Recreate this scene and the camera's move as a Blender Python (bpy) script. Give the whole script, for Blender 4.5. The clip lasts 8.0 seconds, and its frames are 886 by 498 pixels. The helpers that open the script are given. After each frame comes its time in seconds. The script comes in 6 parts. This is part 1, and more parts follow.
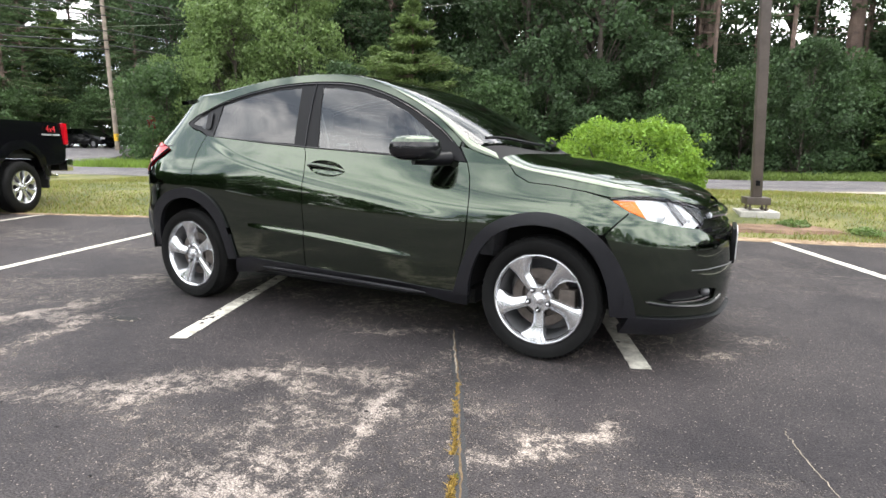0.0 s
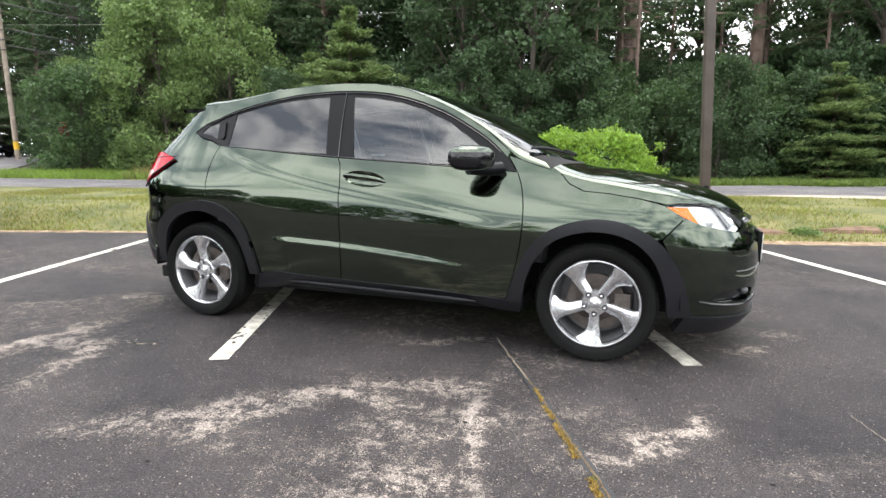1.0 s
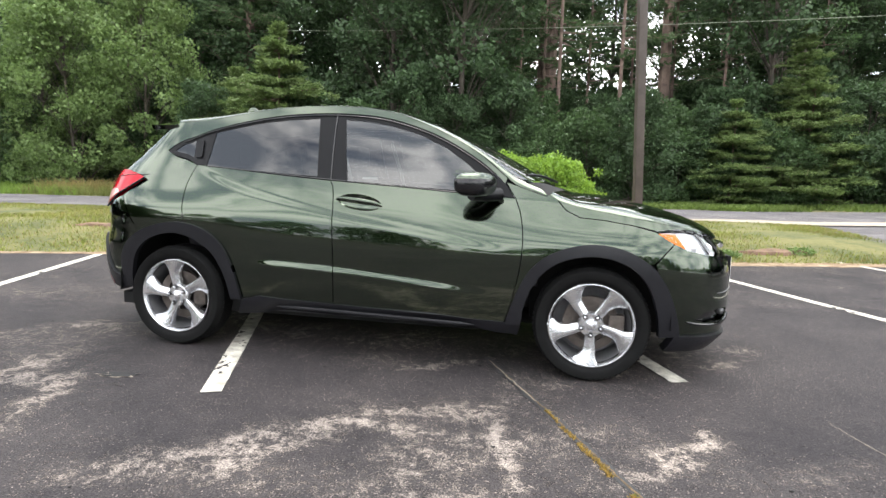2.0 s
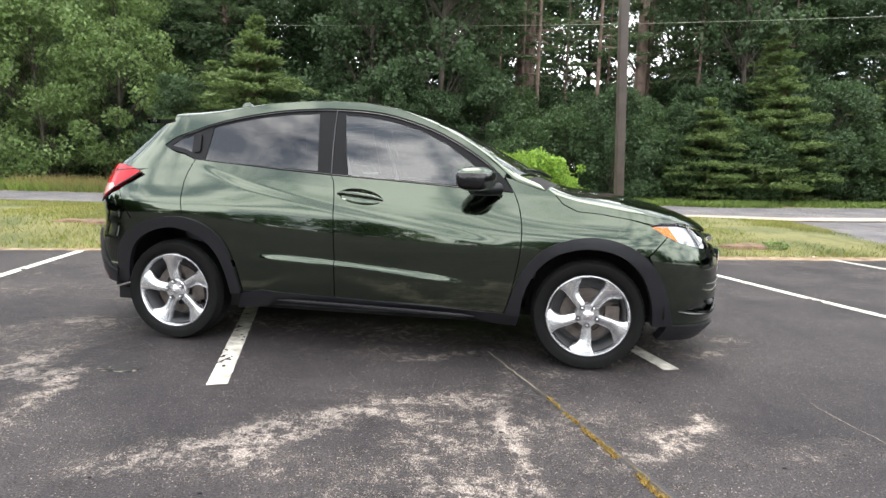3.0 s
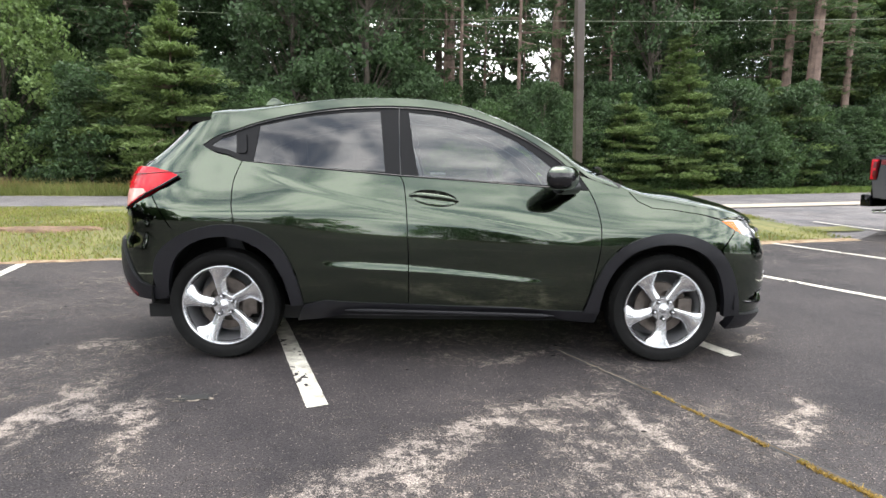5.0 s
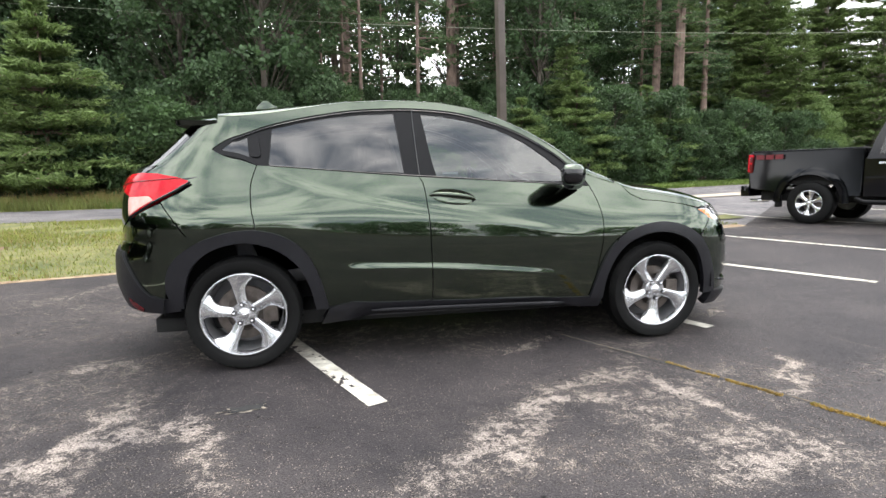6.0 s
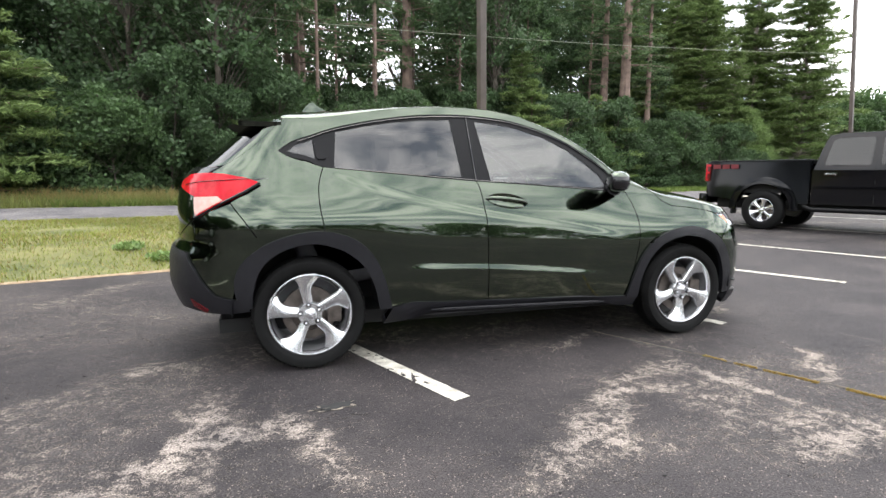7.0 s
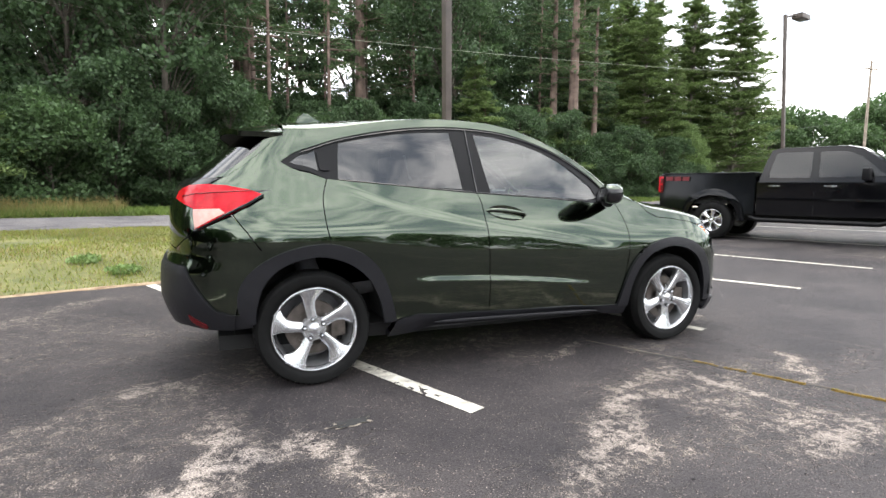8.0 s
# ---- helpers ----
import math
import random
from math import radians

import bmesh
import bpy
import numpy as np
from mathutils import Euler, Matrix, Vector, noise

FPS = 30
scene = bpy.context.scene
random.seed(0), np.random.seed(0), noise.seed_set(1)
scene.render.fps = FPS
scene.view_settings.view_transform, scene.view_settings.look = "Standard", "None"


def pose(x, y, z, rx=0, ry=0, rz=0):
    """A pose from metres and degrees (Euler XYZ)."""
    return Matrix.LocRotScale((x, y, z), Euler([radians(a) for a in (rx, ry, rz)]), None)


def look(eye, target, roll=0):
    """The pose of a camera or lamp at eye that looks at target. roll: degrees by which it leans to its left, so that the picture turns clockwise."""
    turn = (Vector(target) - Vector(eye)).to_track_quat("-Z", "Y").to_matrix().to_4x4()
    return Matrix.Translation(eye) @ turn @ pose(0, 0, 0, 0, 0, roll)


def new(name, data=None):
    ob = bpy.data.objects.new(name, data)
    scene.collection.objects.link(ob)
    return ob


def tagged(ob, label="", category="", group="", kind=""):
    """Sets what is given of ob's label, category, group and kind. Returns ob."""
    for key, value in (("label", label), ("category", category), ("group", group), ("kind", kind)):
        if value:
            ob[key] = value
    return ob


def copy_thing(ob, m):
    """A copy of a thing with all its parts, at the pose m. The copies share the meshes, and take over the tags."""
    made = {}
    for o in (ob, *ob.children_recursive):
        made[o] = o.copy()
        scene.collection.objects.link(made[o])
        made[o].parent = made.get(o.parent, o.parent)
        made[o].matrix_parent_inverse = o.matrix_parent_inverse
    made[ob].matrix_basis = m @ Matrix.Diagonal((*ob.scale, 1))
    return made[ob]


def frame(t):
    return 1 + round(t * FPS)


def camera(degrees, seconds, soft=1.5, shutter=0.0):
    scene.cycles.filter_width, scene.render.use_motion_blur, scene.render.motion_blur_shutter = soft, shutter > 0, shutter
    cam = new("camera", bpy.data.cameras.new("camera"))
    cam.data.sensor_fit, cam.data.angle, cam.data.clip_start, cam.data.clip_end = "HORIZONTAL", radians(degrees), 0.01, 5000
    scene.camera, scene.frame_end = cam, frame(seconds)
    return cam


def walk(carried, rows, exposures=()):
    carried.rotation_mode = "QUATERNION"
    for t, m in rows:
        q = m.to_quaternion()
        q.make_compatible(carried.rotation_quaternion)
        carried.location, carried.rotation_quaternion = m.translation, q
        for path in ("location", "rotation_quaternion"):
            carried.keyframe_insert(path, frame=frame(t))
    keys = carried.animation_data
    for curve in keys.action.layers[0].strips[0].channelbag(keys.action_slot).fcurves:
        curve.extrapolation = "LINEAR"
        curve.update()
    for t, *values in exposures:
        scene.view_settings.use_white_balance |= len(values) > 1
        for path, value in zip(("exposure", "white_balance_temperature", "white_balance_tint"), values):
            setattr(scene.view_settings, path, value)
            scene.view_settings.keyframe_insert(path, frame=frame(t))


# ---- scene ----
cam = camera(77.2, 8.0)
PATH = [
    (0, (3.437, -3.532, 1.086), (2.542, -1.778, 0.734), 0.5),
    (0.5, (3.079, -3.714, 1.092), (2.304, -1.906, 0.727), 0.7),
    (1, (2.794, -3.827, 1.094), (2.144, -1.964, 0.771), 0.3),
    (1.5, (2.532, -3.889, 1.11), (2.014, -1.975, 0.848), 0.7),
    (2, (2.36, -3.966, 1.119), (1.984, -2.018, 0.869), 1.5),
    (3.3, (2.194, -4.062, 1.103), (1.9, -2.102, 0.842), 1.6),
    (3.5, (2.144, -4.058, 1.111), (1.819, -2.101, 0.852), 1.7),
    (4, (1.894, -4.055, 1.094), (1.589, -2.094, 0.845), 1.1),
    (4.5, (1.59, -4.025, 1.112), (1.449, -2.045, 0.861), 1.1),
    (4.7, (1.468, -4.024, 1.131), (1.393, -2.045, 0.85), 1.0),
    (5.8, (0.604, -4.083, 1.082), (0.94, -2.128, 0.826), -0.4),
    (6, (0.476, -4.084, 1.096), (0.885, -2.143, 0.834), -0.7),
    (6.5, (0.056, -4.103, 1.117), (0.564, -2.187, 0.854), -0.5),
    (7, (-0.231, -4.034, 1.109), (0.376, -2.145, 0.856), 0.3),
    (7.5, (-0.434, -3.933, 1.126), (0.275, -2.077, 0.901), 0.2),
    (8, (-0.541, -3.922, 1.119), (0.239, -2.094, 0.903), 0.5),
]
walk(cam, [(t, look(eye, target, roll)) for t, eye, target, roll in PATH])

# ---- world, sun and exposure ----
SUN_AZ, SUN_EL = 18.0, 70.0
world = bpy.data.worlds.new("sky")
scene.world = world
world.use_nodes = True
wn, wl = world.node_tree.nodes, world.node_tree.links
wn.clear()
w_out = wn.new("ShaderNodeOutputWorld")
w_bg = wn.new("ShaderNodeBackground")
w_sky = wn.new("ShaderNodeTexSky")
w_sky.sky_type, w_sky.sun_disc = "NISHITA", False
w_sky.sun_elevation, w_sky.sun_rotation = radians(SUN_EL), radians(SUN_AZ)
w_sky.air_density, w_sky.dust_density = 1.0, 2.0
w_co = wn.new("ShaderNodeTexCoord")
w_map = wn.new("ShaderNodeMapping")
w_map.inputs["Scale"].default_value = (1.0, 1.0, 2.6)
w_noise = wn.new("ShaderNodeTexNoise")
w_noise.inputs["Scale"].default_value, w_noise.inputs["Detail"].default_value, w_noise.inputs["Roughness"].default_value = 2.6, 7.0, 0.56
w_ramp = wn.new("ShaderNodeValToRGB")
w_ramp.color_ramp.elements[0].position, w_ramp.color_ramp.elements[1].position = 0.26, 0.44
w_shade = wn.new("ShaderNodeTexNoise")
w_shade.inputs["Scale"].default_value, w_shade.inputs["Detail"].default_value = 4.2, 6.0
w_grey = wn.new("ShaderNodeValToRGB")
w_grey.color_ramp.elements[0].position, w_grey.color_ramp.elements[1].position = 0.38, 0.58
w_grey.color_ramp.elements[0].color, w_grey.color_ramp.elements[1].color = (5.4, 6.1, 7.2, 1), (18.5, 18.5, 18.5, 1)
w_mix = wn.new("ShaderNodeMixRGB")
wl.new(w_co.outputs["Generated"], w_map.inputs["Vector"])
wl.new(w_map.outputs["Vector"], w_noise.inputs["Vector"])
wl.new(w_map.outputs["Vector"], w_shade.inputs["Vector"])
wl.new(w_noise.outputs["Fac"], w_ramp.inputs["Fac"])
wl.new(w_shade.outputs["Fac"], w_grey.inputs["Fac"])
wl.new(w_ramp.outputs["Color"], w_mix.inputs["Fac"])
wl.new(w_sky.outputs["Color"], w_mix.inputs["Color1"])
wl.new(w_grey.outputs["Color"], w_mix.inputs["Color2"])
wl.new(w_mix.outputs["Color"], w_bg.inputs["Color"])
w_bg.inputs["Strength"].default_value = 0.11
wl.new(w_bg.outputs["Background"], w_out.inputs["Surface"])

sun = new("sun", bpy.data.lights.new("sun", "SUN"))
sun.data.energy, sun.data.angle, sun.data.color = 1.2, radians(45), (1.0, 0.96, 0.90)
az, el = radians(SUN_AZ), radians(SUN_EL)
sun.matrix_world = look((0, 0, 0), (-math.sin(az) * math.cos(el), -math.cos(az) * math.cos(el), -math.sin(el)))
scene.view_settings.exposure = 1.2

# ---- materials ----
def material(name, color, rough=0.6, metal=0.0, vary=0.0, scale=8.0, bump=0.0, bump_scale=60.0, color2=None, coat=0.0, random_amount=0.0, spec=0.5):
    """A procedural surface: colour broken up at two scales, gloss and fine relief."""
    m = bpy.data.materials.new(name)
    m.use_nodes = True
    n, l = m.node_tree.nodes, m.node_tree.links
    b = n["Principled BSDF"]
    b.inputs["Roughness"].default_value, b.inputs["Metallic"].default_value = rough, metal
    b.inputs["Specular IOR Level"].default_value = spec
    b.inputs["Base Color"].default_value = (*color, 1)
    b.inputs["Coat Weight"].default_value, b.inputs["Coat Roughness"].default_value = coat, 0.03
    if vary or color2 or random_amount:
        co = n.new("ShaderNodeTexCoord")
        big, fine = n.new("ShaderNodeTexNoise"), n.new("ShaderNodeTexNoise")
        big.inputs["Scale"].default_value, big.inputs["Detail"].default_value = scale, 6
        fine.inputs["Scale"].default_value, fine.inputs["Detail"].default_value = scale * 9, 4
        l.new(co.outputs["Object"], big.inputs["Vector"])
        l.new(co.outputs["Object"], fine.inputs["Vector"])
        add = n.new("ShaderNodeMath")
        add.operation = "MULTIPLY_ADD"
        add.inputs[1].default_value = 0.4
        l.new(fine.outputs["Fac"], add.inputs[0])
        l.new(big.outputs["Fac"], add.inputs[2])
        ramp = n.new("ShaderNodeValToRGB")
        e = ramp.color_ramp.elements
        e[0].position, e[1].position = 0.5, 0.9
        e[0].color = (*[c * (1 - vary) for c in color], 1)
        e[1].color = (*(color2 or [min(1, c * (1 + vary)) for c in color]), 1)
        l.new(add.outputs[0], ramp.inputs["Fac"])
        last = ramp.outputs["Color"]
        if random_amount:
            g = n.new("ShaderNodeNewGeometry")
            hsv = n.new("ShaderNodeHueSaturation")
            rng = n.new("ShaderNodeMapRange")
            rng.inputs["To Min"].default_value, rng.inputs["To Max"].default_value = 1 - random_amount, 1 + random_amount
            l.new(g.outputs["Random Per Island"], rng.inputs["Value"])
            l.new(rng.outputs["Result"], hsv.inputs["Value"])
            l.new(last, hsv.inputs["Color"])
            last = hsv.outputs["Color"]
        l.new(last, b.inputs["Base Color"])
    if bump:
        co = n.new("ShaderNodeTexCoord")
        t = n.new("ShaderNodeTexNoise")
        t.inputs["Scale"].default_value, t.inputs["Detail"].default_value = bump_scale, 6
        l.new(co.outputs["Object"], t.inputs["Vector"])
        bm_ = n.new("ShaderNodeBump")
        bm_.inputs["Strength"].default_value, bm_.inputs["Distance"].default_value = bump, 0.01
        l.new(t.outputs["Fac"], bm_.inputs["Height"])
        l.new(bm_.outputs["Normal"], b.inputs["Normal"])
    return m


def leaf_material(name, color, through_color, random_amount=0.5):
    """Leaves: a soft gloss above, light coming through, each leaf a little different."""
    m = material(name, color, rough=0.55, vary=0.3, scale=0.6, random_amount=random_amount, spec=0.3)
    n, l = m.node_tree.nodes, m.node_tree.links
    t = n.new("ShaderNodeBsdfTranslucent")
    t.inputs["Color"].default_value = (*through_color, 1)
    mix = n.new("ShaderNodeMixShader")
    mix.inputs["Fac"].default_value = 0.3
    l.new(n["Principled BSDF"].outputs["BSDF"], mix.inputs[1])
    l.new(t.outputs["BSDF"], mix.inputs[2])
    l.new(mix.outputs["Shader"], n["Material Output"].inputs["Surface"])
    return m


def glass_material(name, tint, rough=0.0, sheen=0.08, rim=1.0):
    """Thin car glass: clear or tinted, with a mirror-like sheen that grows at shallow angles."""
    m = bpy.data.materials.new(name)
    m.use_nodes = True
    n, l = m.node_tree.nodes, m.node_tree.links
    n.remove(n["Principled BSDF"])
    t, g, mix, f = n.new("ShaderNodeBsdfTransparent"), n.new("ShaderNodeBsdfGlossy"), n.new("ShaderNodeMixShader"), n.new("ShaderNodeLayerWeight")
    steep, curve_ = n.new("ShaderNodeMath"), n.new("ShaderNodeMath")
    t.inputs["Color"].default_value = (*tint, 1)
    g.inputs["Roughness"].default_value = rough
    f.inputs["Blend"].default_value = 0.5
    steep.operation, curve_.operation = "POWER", "MULTIPLY_ADD"
    steep.inputs[1].default_value = 4.5
    curve_.inputs[1].default_value, curve_.inputs[2].default_value = rim - sheen, sheen
    l.new(f.outputs["Facing"], steep.inputs[0])
    l.new(steep.outputs[0], curve_.inputs[0])
    l.new(curve_.outputs[0], mix.inputs["Fac"])
    l.new(t.outputs["BSDF"], mix.inputs[1])
    l.new(g.outputs["BSDF"], mix.inputs[2])
    l.new(mix.outputs["Shader"], n["Material Output"].inputs["Surface"])
    return m


PAINT = material("green_metallic_paint", (0.032, 0.049, 0.026), 0.14, 1.0, vary=0.05, scale=2, coat=1.0)
PAINT.node_tree.nodes["Principled BSDF"].inputs["Specular Tint"].default_value = (0.35, 0.4, 0.35, 1)
PAINT.node_tree.nodes["Principled BSDF"].inputs["Coat IOR"].default_value = 1.66
PAINT.node_tree.nodes["Principled BSDF"].inputs["Coat Roughness"].default_value = 0.02
BLACK_PAINT = material("black_paint", (0.003, 0.003, 0.004), 0.08, 0.0, vary=0.1, scale=2, coat=0.0, spec=0.3)
CLADDING = material("grey_black_plastic", (0.008, 0.008, 0.0105), 0.45, vary=0.15, scale=30, bump=0.15, bump_scale=900, spec=0.35)
TRIM = material("black_trim", (0.006, 0.006, 0.007), 0.34, vary=0.1, scale=10, spec=0.16)
GLOSS_BLACK = material("gloss_black", (0.008, 0.008, 0.009), 0.12, vary=0.1, scale=10)
DARK = material("dark_void", (0.006, 0.006, 0.006), 0.9, vary=0.2, scale=5)
TYRE = material("tyre_rubber", (0.006, 0.006, 0.006), 0.62, vary=0.25, scale=14, bump=0.2, bump_scale=300, spec=0.15)
ALLOY = material("silver_alloy", (0.72, 0.73, 0.75), 0.27, 0.9, vary=0.06, scale=8)
ALLOY_IN = material("grey_alloy_barrel", (0.16, 0.16, 0.165), 0.5, 0.6, vary=0.2, scale=8)
CHROME = material("chrome", (0.8, 0.8, 0.82), 0.12, 1.0, vary=0.04, scale=8)
STEEL = material("rusty_disc", (0.10, 0.085, 0.075), 0.5, 0.6, vary=0.3, scale=25)
RED_LENS = material("red_lens", (0.42, 0.004, 0.012), 0.12, vary=0.2, scale=20, coat=0.0, spec=0.22)
DARK_RED = material("dark_red_plastic", (0.08, 0.003, 0.005), 0.25, vary=0.1, scale=20)
PINK_LENS = material("pale_red_lens", (0.58, 0.32, 0.27), 0.15, vary=0.15, scale=30, coat=0.2)
AMBER_LENS = material("amber_lens", (0.8, 0.17, 0.02), 0.2, vary=0.15, scale=30, spec=0.3)
LAMP_CLEAR = material("lamp_reflector", (0.82, 0.83, 0.85), 0.3, 0.25, vary=0.1, scale=14)
GLASS = glass_material("clear_glass", (0.29, 0.33, 0.325), 0.0, 0.12)
GLASS_DARK = glass_material("privacy_glass", (0.04, 0.04, 0.05), 0.0, 0.10)
GLASS_SHIELD = glass_material("windscreen_glass", (0.5, 0.56, 0.54), 0.0, 0.075)
GLASS_LENS = glass_material("lens_glass", (0.93, 0.94, 0.95), 0.0, 0.03, 0.4)
SEAT_CLOTH = material("grey_seat_cloth", (0.07, 0.07, 0.075), 0.9, vary=0.25, scale=20, bump=0.3, bump_scale=500)
PALE_CLOTH = material("pale_lining", (0.35, 0.34, 0.33), 0.9, vary=0.1, scale=20)
WHITE_PLASTIC = material("white_plastic", (0.75, 0.75, 0.74), 0.5, vary=0.05, scale=20)
PALE_PAINT = material("worn_red_sticker", (0.5, 0.02, 0.03), 0.5, vary=0.1, scale=20)
DULL_STICKER = material("dull_red_sticker", (0.13, 0.012, 0.018), 0.5, vary=0.1, scale=20)
MOSS = leaf_material("brown_moss", (0.30, 0.20, 0.05), (0.25, 0.18, 0.04), 0.4)
GREY_STICKER = material("grey_sticker", (0.3, 0.3, 0.3), 0.5, vary=0.1, scale=20)
POLE_PAINT = material("brown_pole_paint", (0.085, 0.068, 0.058), 0.5, vary=0.2, scale=3, bump=0.1)
CONCRETE = material("concrete", (0.42, 0.40, 0.36), 0.9, vary=0.2, scale=6, bump=0.5, bump_scale=60)
WOOD_POLE = material("weathered_pole_wood", (0.30, 0.25, 0.20), 0.9, vary=0.3, scale=3, bump=0.6, bump_scale=30)
BARK_PALE = material("pale_grey_bark", (0.24, 0.21, 0.18), 0.95, vary=0.4, scale=2.5, bump=1.0, bump_scale=18)
BARK_GREY = material("grey_bark", (0.085, 0.072, 0.058), 0.95, vary=0.4, scale=2.5, bump=1.0, bump_scale=18)
BARK_RED = material("reddish_pine_bark", (0.18, 0.128, 0.105), 0.95, vary=0.4, scale=2.5, bump=1.0, bump_scale=14)
LEAF_MAPLE = leaf_material("broad_leaves", (0.060, 0.102, 0.040), (0.088, 0.160, 0.050))
LEAF_LIGHT = leaf_material("light_leaves", (0.130, 0.190, 0.068), (0.220, 0.330, 0.095))
LEAF_DARK = leaf_material("dark_leaves", (0.050, 0.086, 0.037), (0.070, 0.125, 0.045))
NEEDLES = leaf_material("pine_needles", (0.075, 0.118, 0.050), (0.090, 0.150, 0.056))
NEEDLES_LIGHT = leaf_material("light_pine_needles", (0.125, 0.175, 0.058), (0.140, 0.215, 0.065))
LEAF_BUSH = leaf_material("yellow_green_leaves", (0.17, 0.29, 0.04), (0.3, 0.45, 0.06), 0.4)
LEAF_RED = leaf_material("dark_red_leaves", (0.06, 0.02, 0.022), (0.1, 0.02, 0.02), 0.3)
WEED_LIME = leaf_material("lime_roadside_grass", (0.17, 0.26, 0.05), (0.3, 0.42, 0.08), 0.35)
GRASS_BLADE = leaf_material("grass_blades", (0.175, 0.202, 0.046), (0.24, 0.27, 0.056), 0.5)
GRASS_DRY = leaf_material("dry_grass_blades", (0.27, 0.215, 0.085), (0.25, 0.2, 0.07), 0.4)
WEED_TALL = leaf_material("tall_verge_grass", (0.170, 0.190, 0.060), (0.220, 0.260, 0.070), 0.4)
WEED_GREEN = leaf_material("low_verge_weeds", (0.115, 0.165, 0.04), (0.17, 0.25, 0.05), 0.5)
SIGN_RED = material("sign_red", (0.5, 0.02, 0.02), 0.45, vary=0.1, scale=6)
SIGN_WHITE = material("sign_white", (0.75, 0.75, 0.75), 0.45, vary=0.05, scale=6)
WIRE_PALE = material("pale_weathered_wire", (0.26, 0.28, 0.21), 0.5, vary=0.1, scale=3)
WIRE = material("wire_rubber", (0.03, 0.03, 0.03), 0.6, vary=0.1, scale=3)
YELLOW_TAG = material("yellow_marker", (0.7, 0.42, 0.02), 0.5, vary=0.1, scale=6)

from mathutils.geometry import delaunay_2d_cdt
# ---- helpers for building ----
def thing(name, label, category, at=None, group="", kind=""):
    ob = new(name)
    ob.empty_display_size = 0.2
    if at is not None:
        ob.matrix_basis = at
    return tagged(ob, label, category, group, kind)


def mesh_object(name, me, mat, parent=None, label=""):
    ob = new(name, me)
    if mat is not None and not me.materials:
        me.materials.append(mat)
    if parent is not None:
        ob.parent = parent
    if label:
        ob["label"] = label
    return ob


def part(name, bm, mat, parent, label="", smooth_shade=True):
    me = bpy.data.meshes.new(name)
    bm.normal_update()
    bm.to_mesh(me)
    bm.free()
    if smooth_shade:
        me.polygons.foreach_set("use_smooth", [True] * len(me.polygons))
        me.set_sharp_from_angle(angle=radians(38))
    return mesh_object(name, me, mat, parent, label)


def box(bm, x0, x1, y0, y1, z0, z1, bevel=0.0, seg=2):
    made = bmesh.ops.create_cube(bm, size=1.0)["verts"]
    for v in made:
        v.co = Vector((x0 + (v.co.x + 0.5) * (x1 - x0), y0 + (v.co.y + 0.5) * (y1 - y0), z0 + (v.co.z + 0.5) * (z1 - z0)))
    if bevel:
        edges = list({e for v in made for e in v.link_edges})
        bmesh.ops.bevel(bm, geom=edges, offset=bevel, segments=seg, affect="EDGES", profile=0.6)
    return made


def tube(bm, path, radii, sides=8, cap=True):
    """A tapered tube along a path of points."""
    path = [Vector(p) for p in path]
    if not isinstance(radii, (list, tuple)):
        radii = [radii] * len(path)
    rings = []
    ref = Vector((0.13, 0.37, 0.92))
    for i, p in enumerate(path):
        d = (path[min(i + 1, len(path) - 1)] - path[max(i - 1, 0)]).normalized()
        a = d.cross(ref if abs(d.dot(ref)) < 0.95 else Vector((1, 0, 0))).normalized()
        b = d.cross(a)
        rings.append([bm.verts.new(p + radii[i] * (math.cos(2 * math.pi * k / sides) * a + math.sin(2 * math.pi * k / sides) * b)) for k in range(sides)])
    for r, q in zip(rings, rings[1:]):
        for k in range(sides):
            bm.faces.new((r[k], q[k], q[(k + 1) % sides], r[(k + 1) % sides]))
    if cap:
        bm.faces.new(rings[0])
        bm.faces.new(rings[-1][::-1])


def lathe(bm, profile, steps=48, axis="y"):
    """Turns (radius, along) pairs round the y axis (or z)."""
    rings = []
    for r, h in profile:
        ring = []
        for k in range(steps):
            a = 2 * math.pi * k / steps
            ring.append(bm.verts.new((r * math.cos(a), h, r * math.sin(a)) if axis == "y" else (r * math.cos(a), r * math.sin(a), h)))
        rings.append(ring)
    for p, q in zip(rings, rings[1:]):
        for k in range(steps):
            bm.faces.new((p[k], p[(k + 1) % steps], q[(k + 1) % steps], q[k]))
    return rings


def prism(bm, outline, y0, y1, bevel=0.0, seg=2):
    """A side outline in (x, z) drawn out from y0 to y1."""
    a = [bm.verts.new((x, y0, z)) for x, z in outline]
    b = [bm.verts.new((x, y1, z)) for x, z in outline]
    n = len(a)
    faces = [bm.faces.new(a), bm.faces.new(b[::-1])]
    for i in range(n):
        faces.append(bm.faces.new((a[i], b[i], b[(i + 1) % n], a[(i + 1) % n])))
    bmesh.ops.recalc_face_normals(bm, faces=faces)
    if bevel:
        edges = [e for e in {e for f in faces[:2] for e in f.edges}]
        bmesh.ops.bevel(bm, geom=edges, offset=bevel, segments=seg, affect="EDGES", profile=0.6)


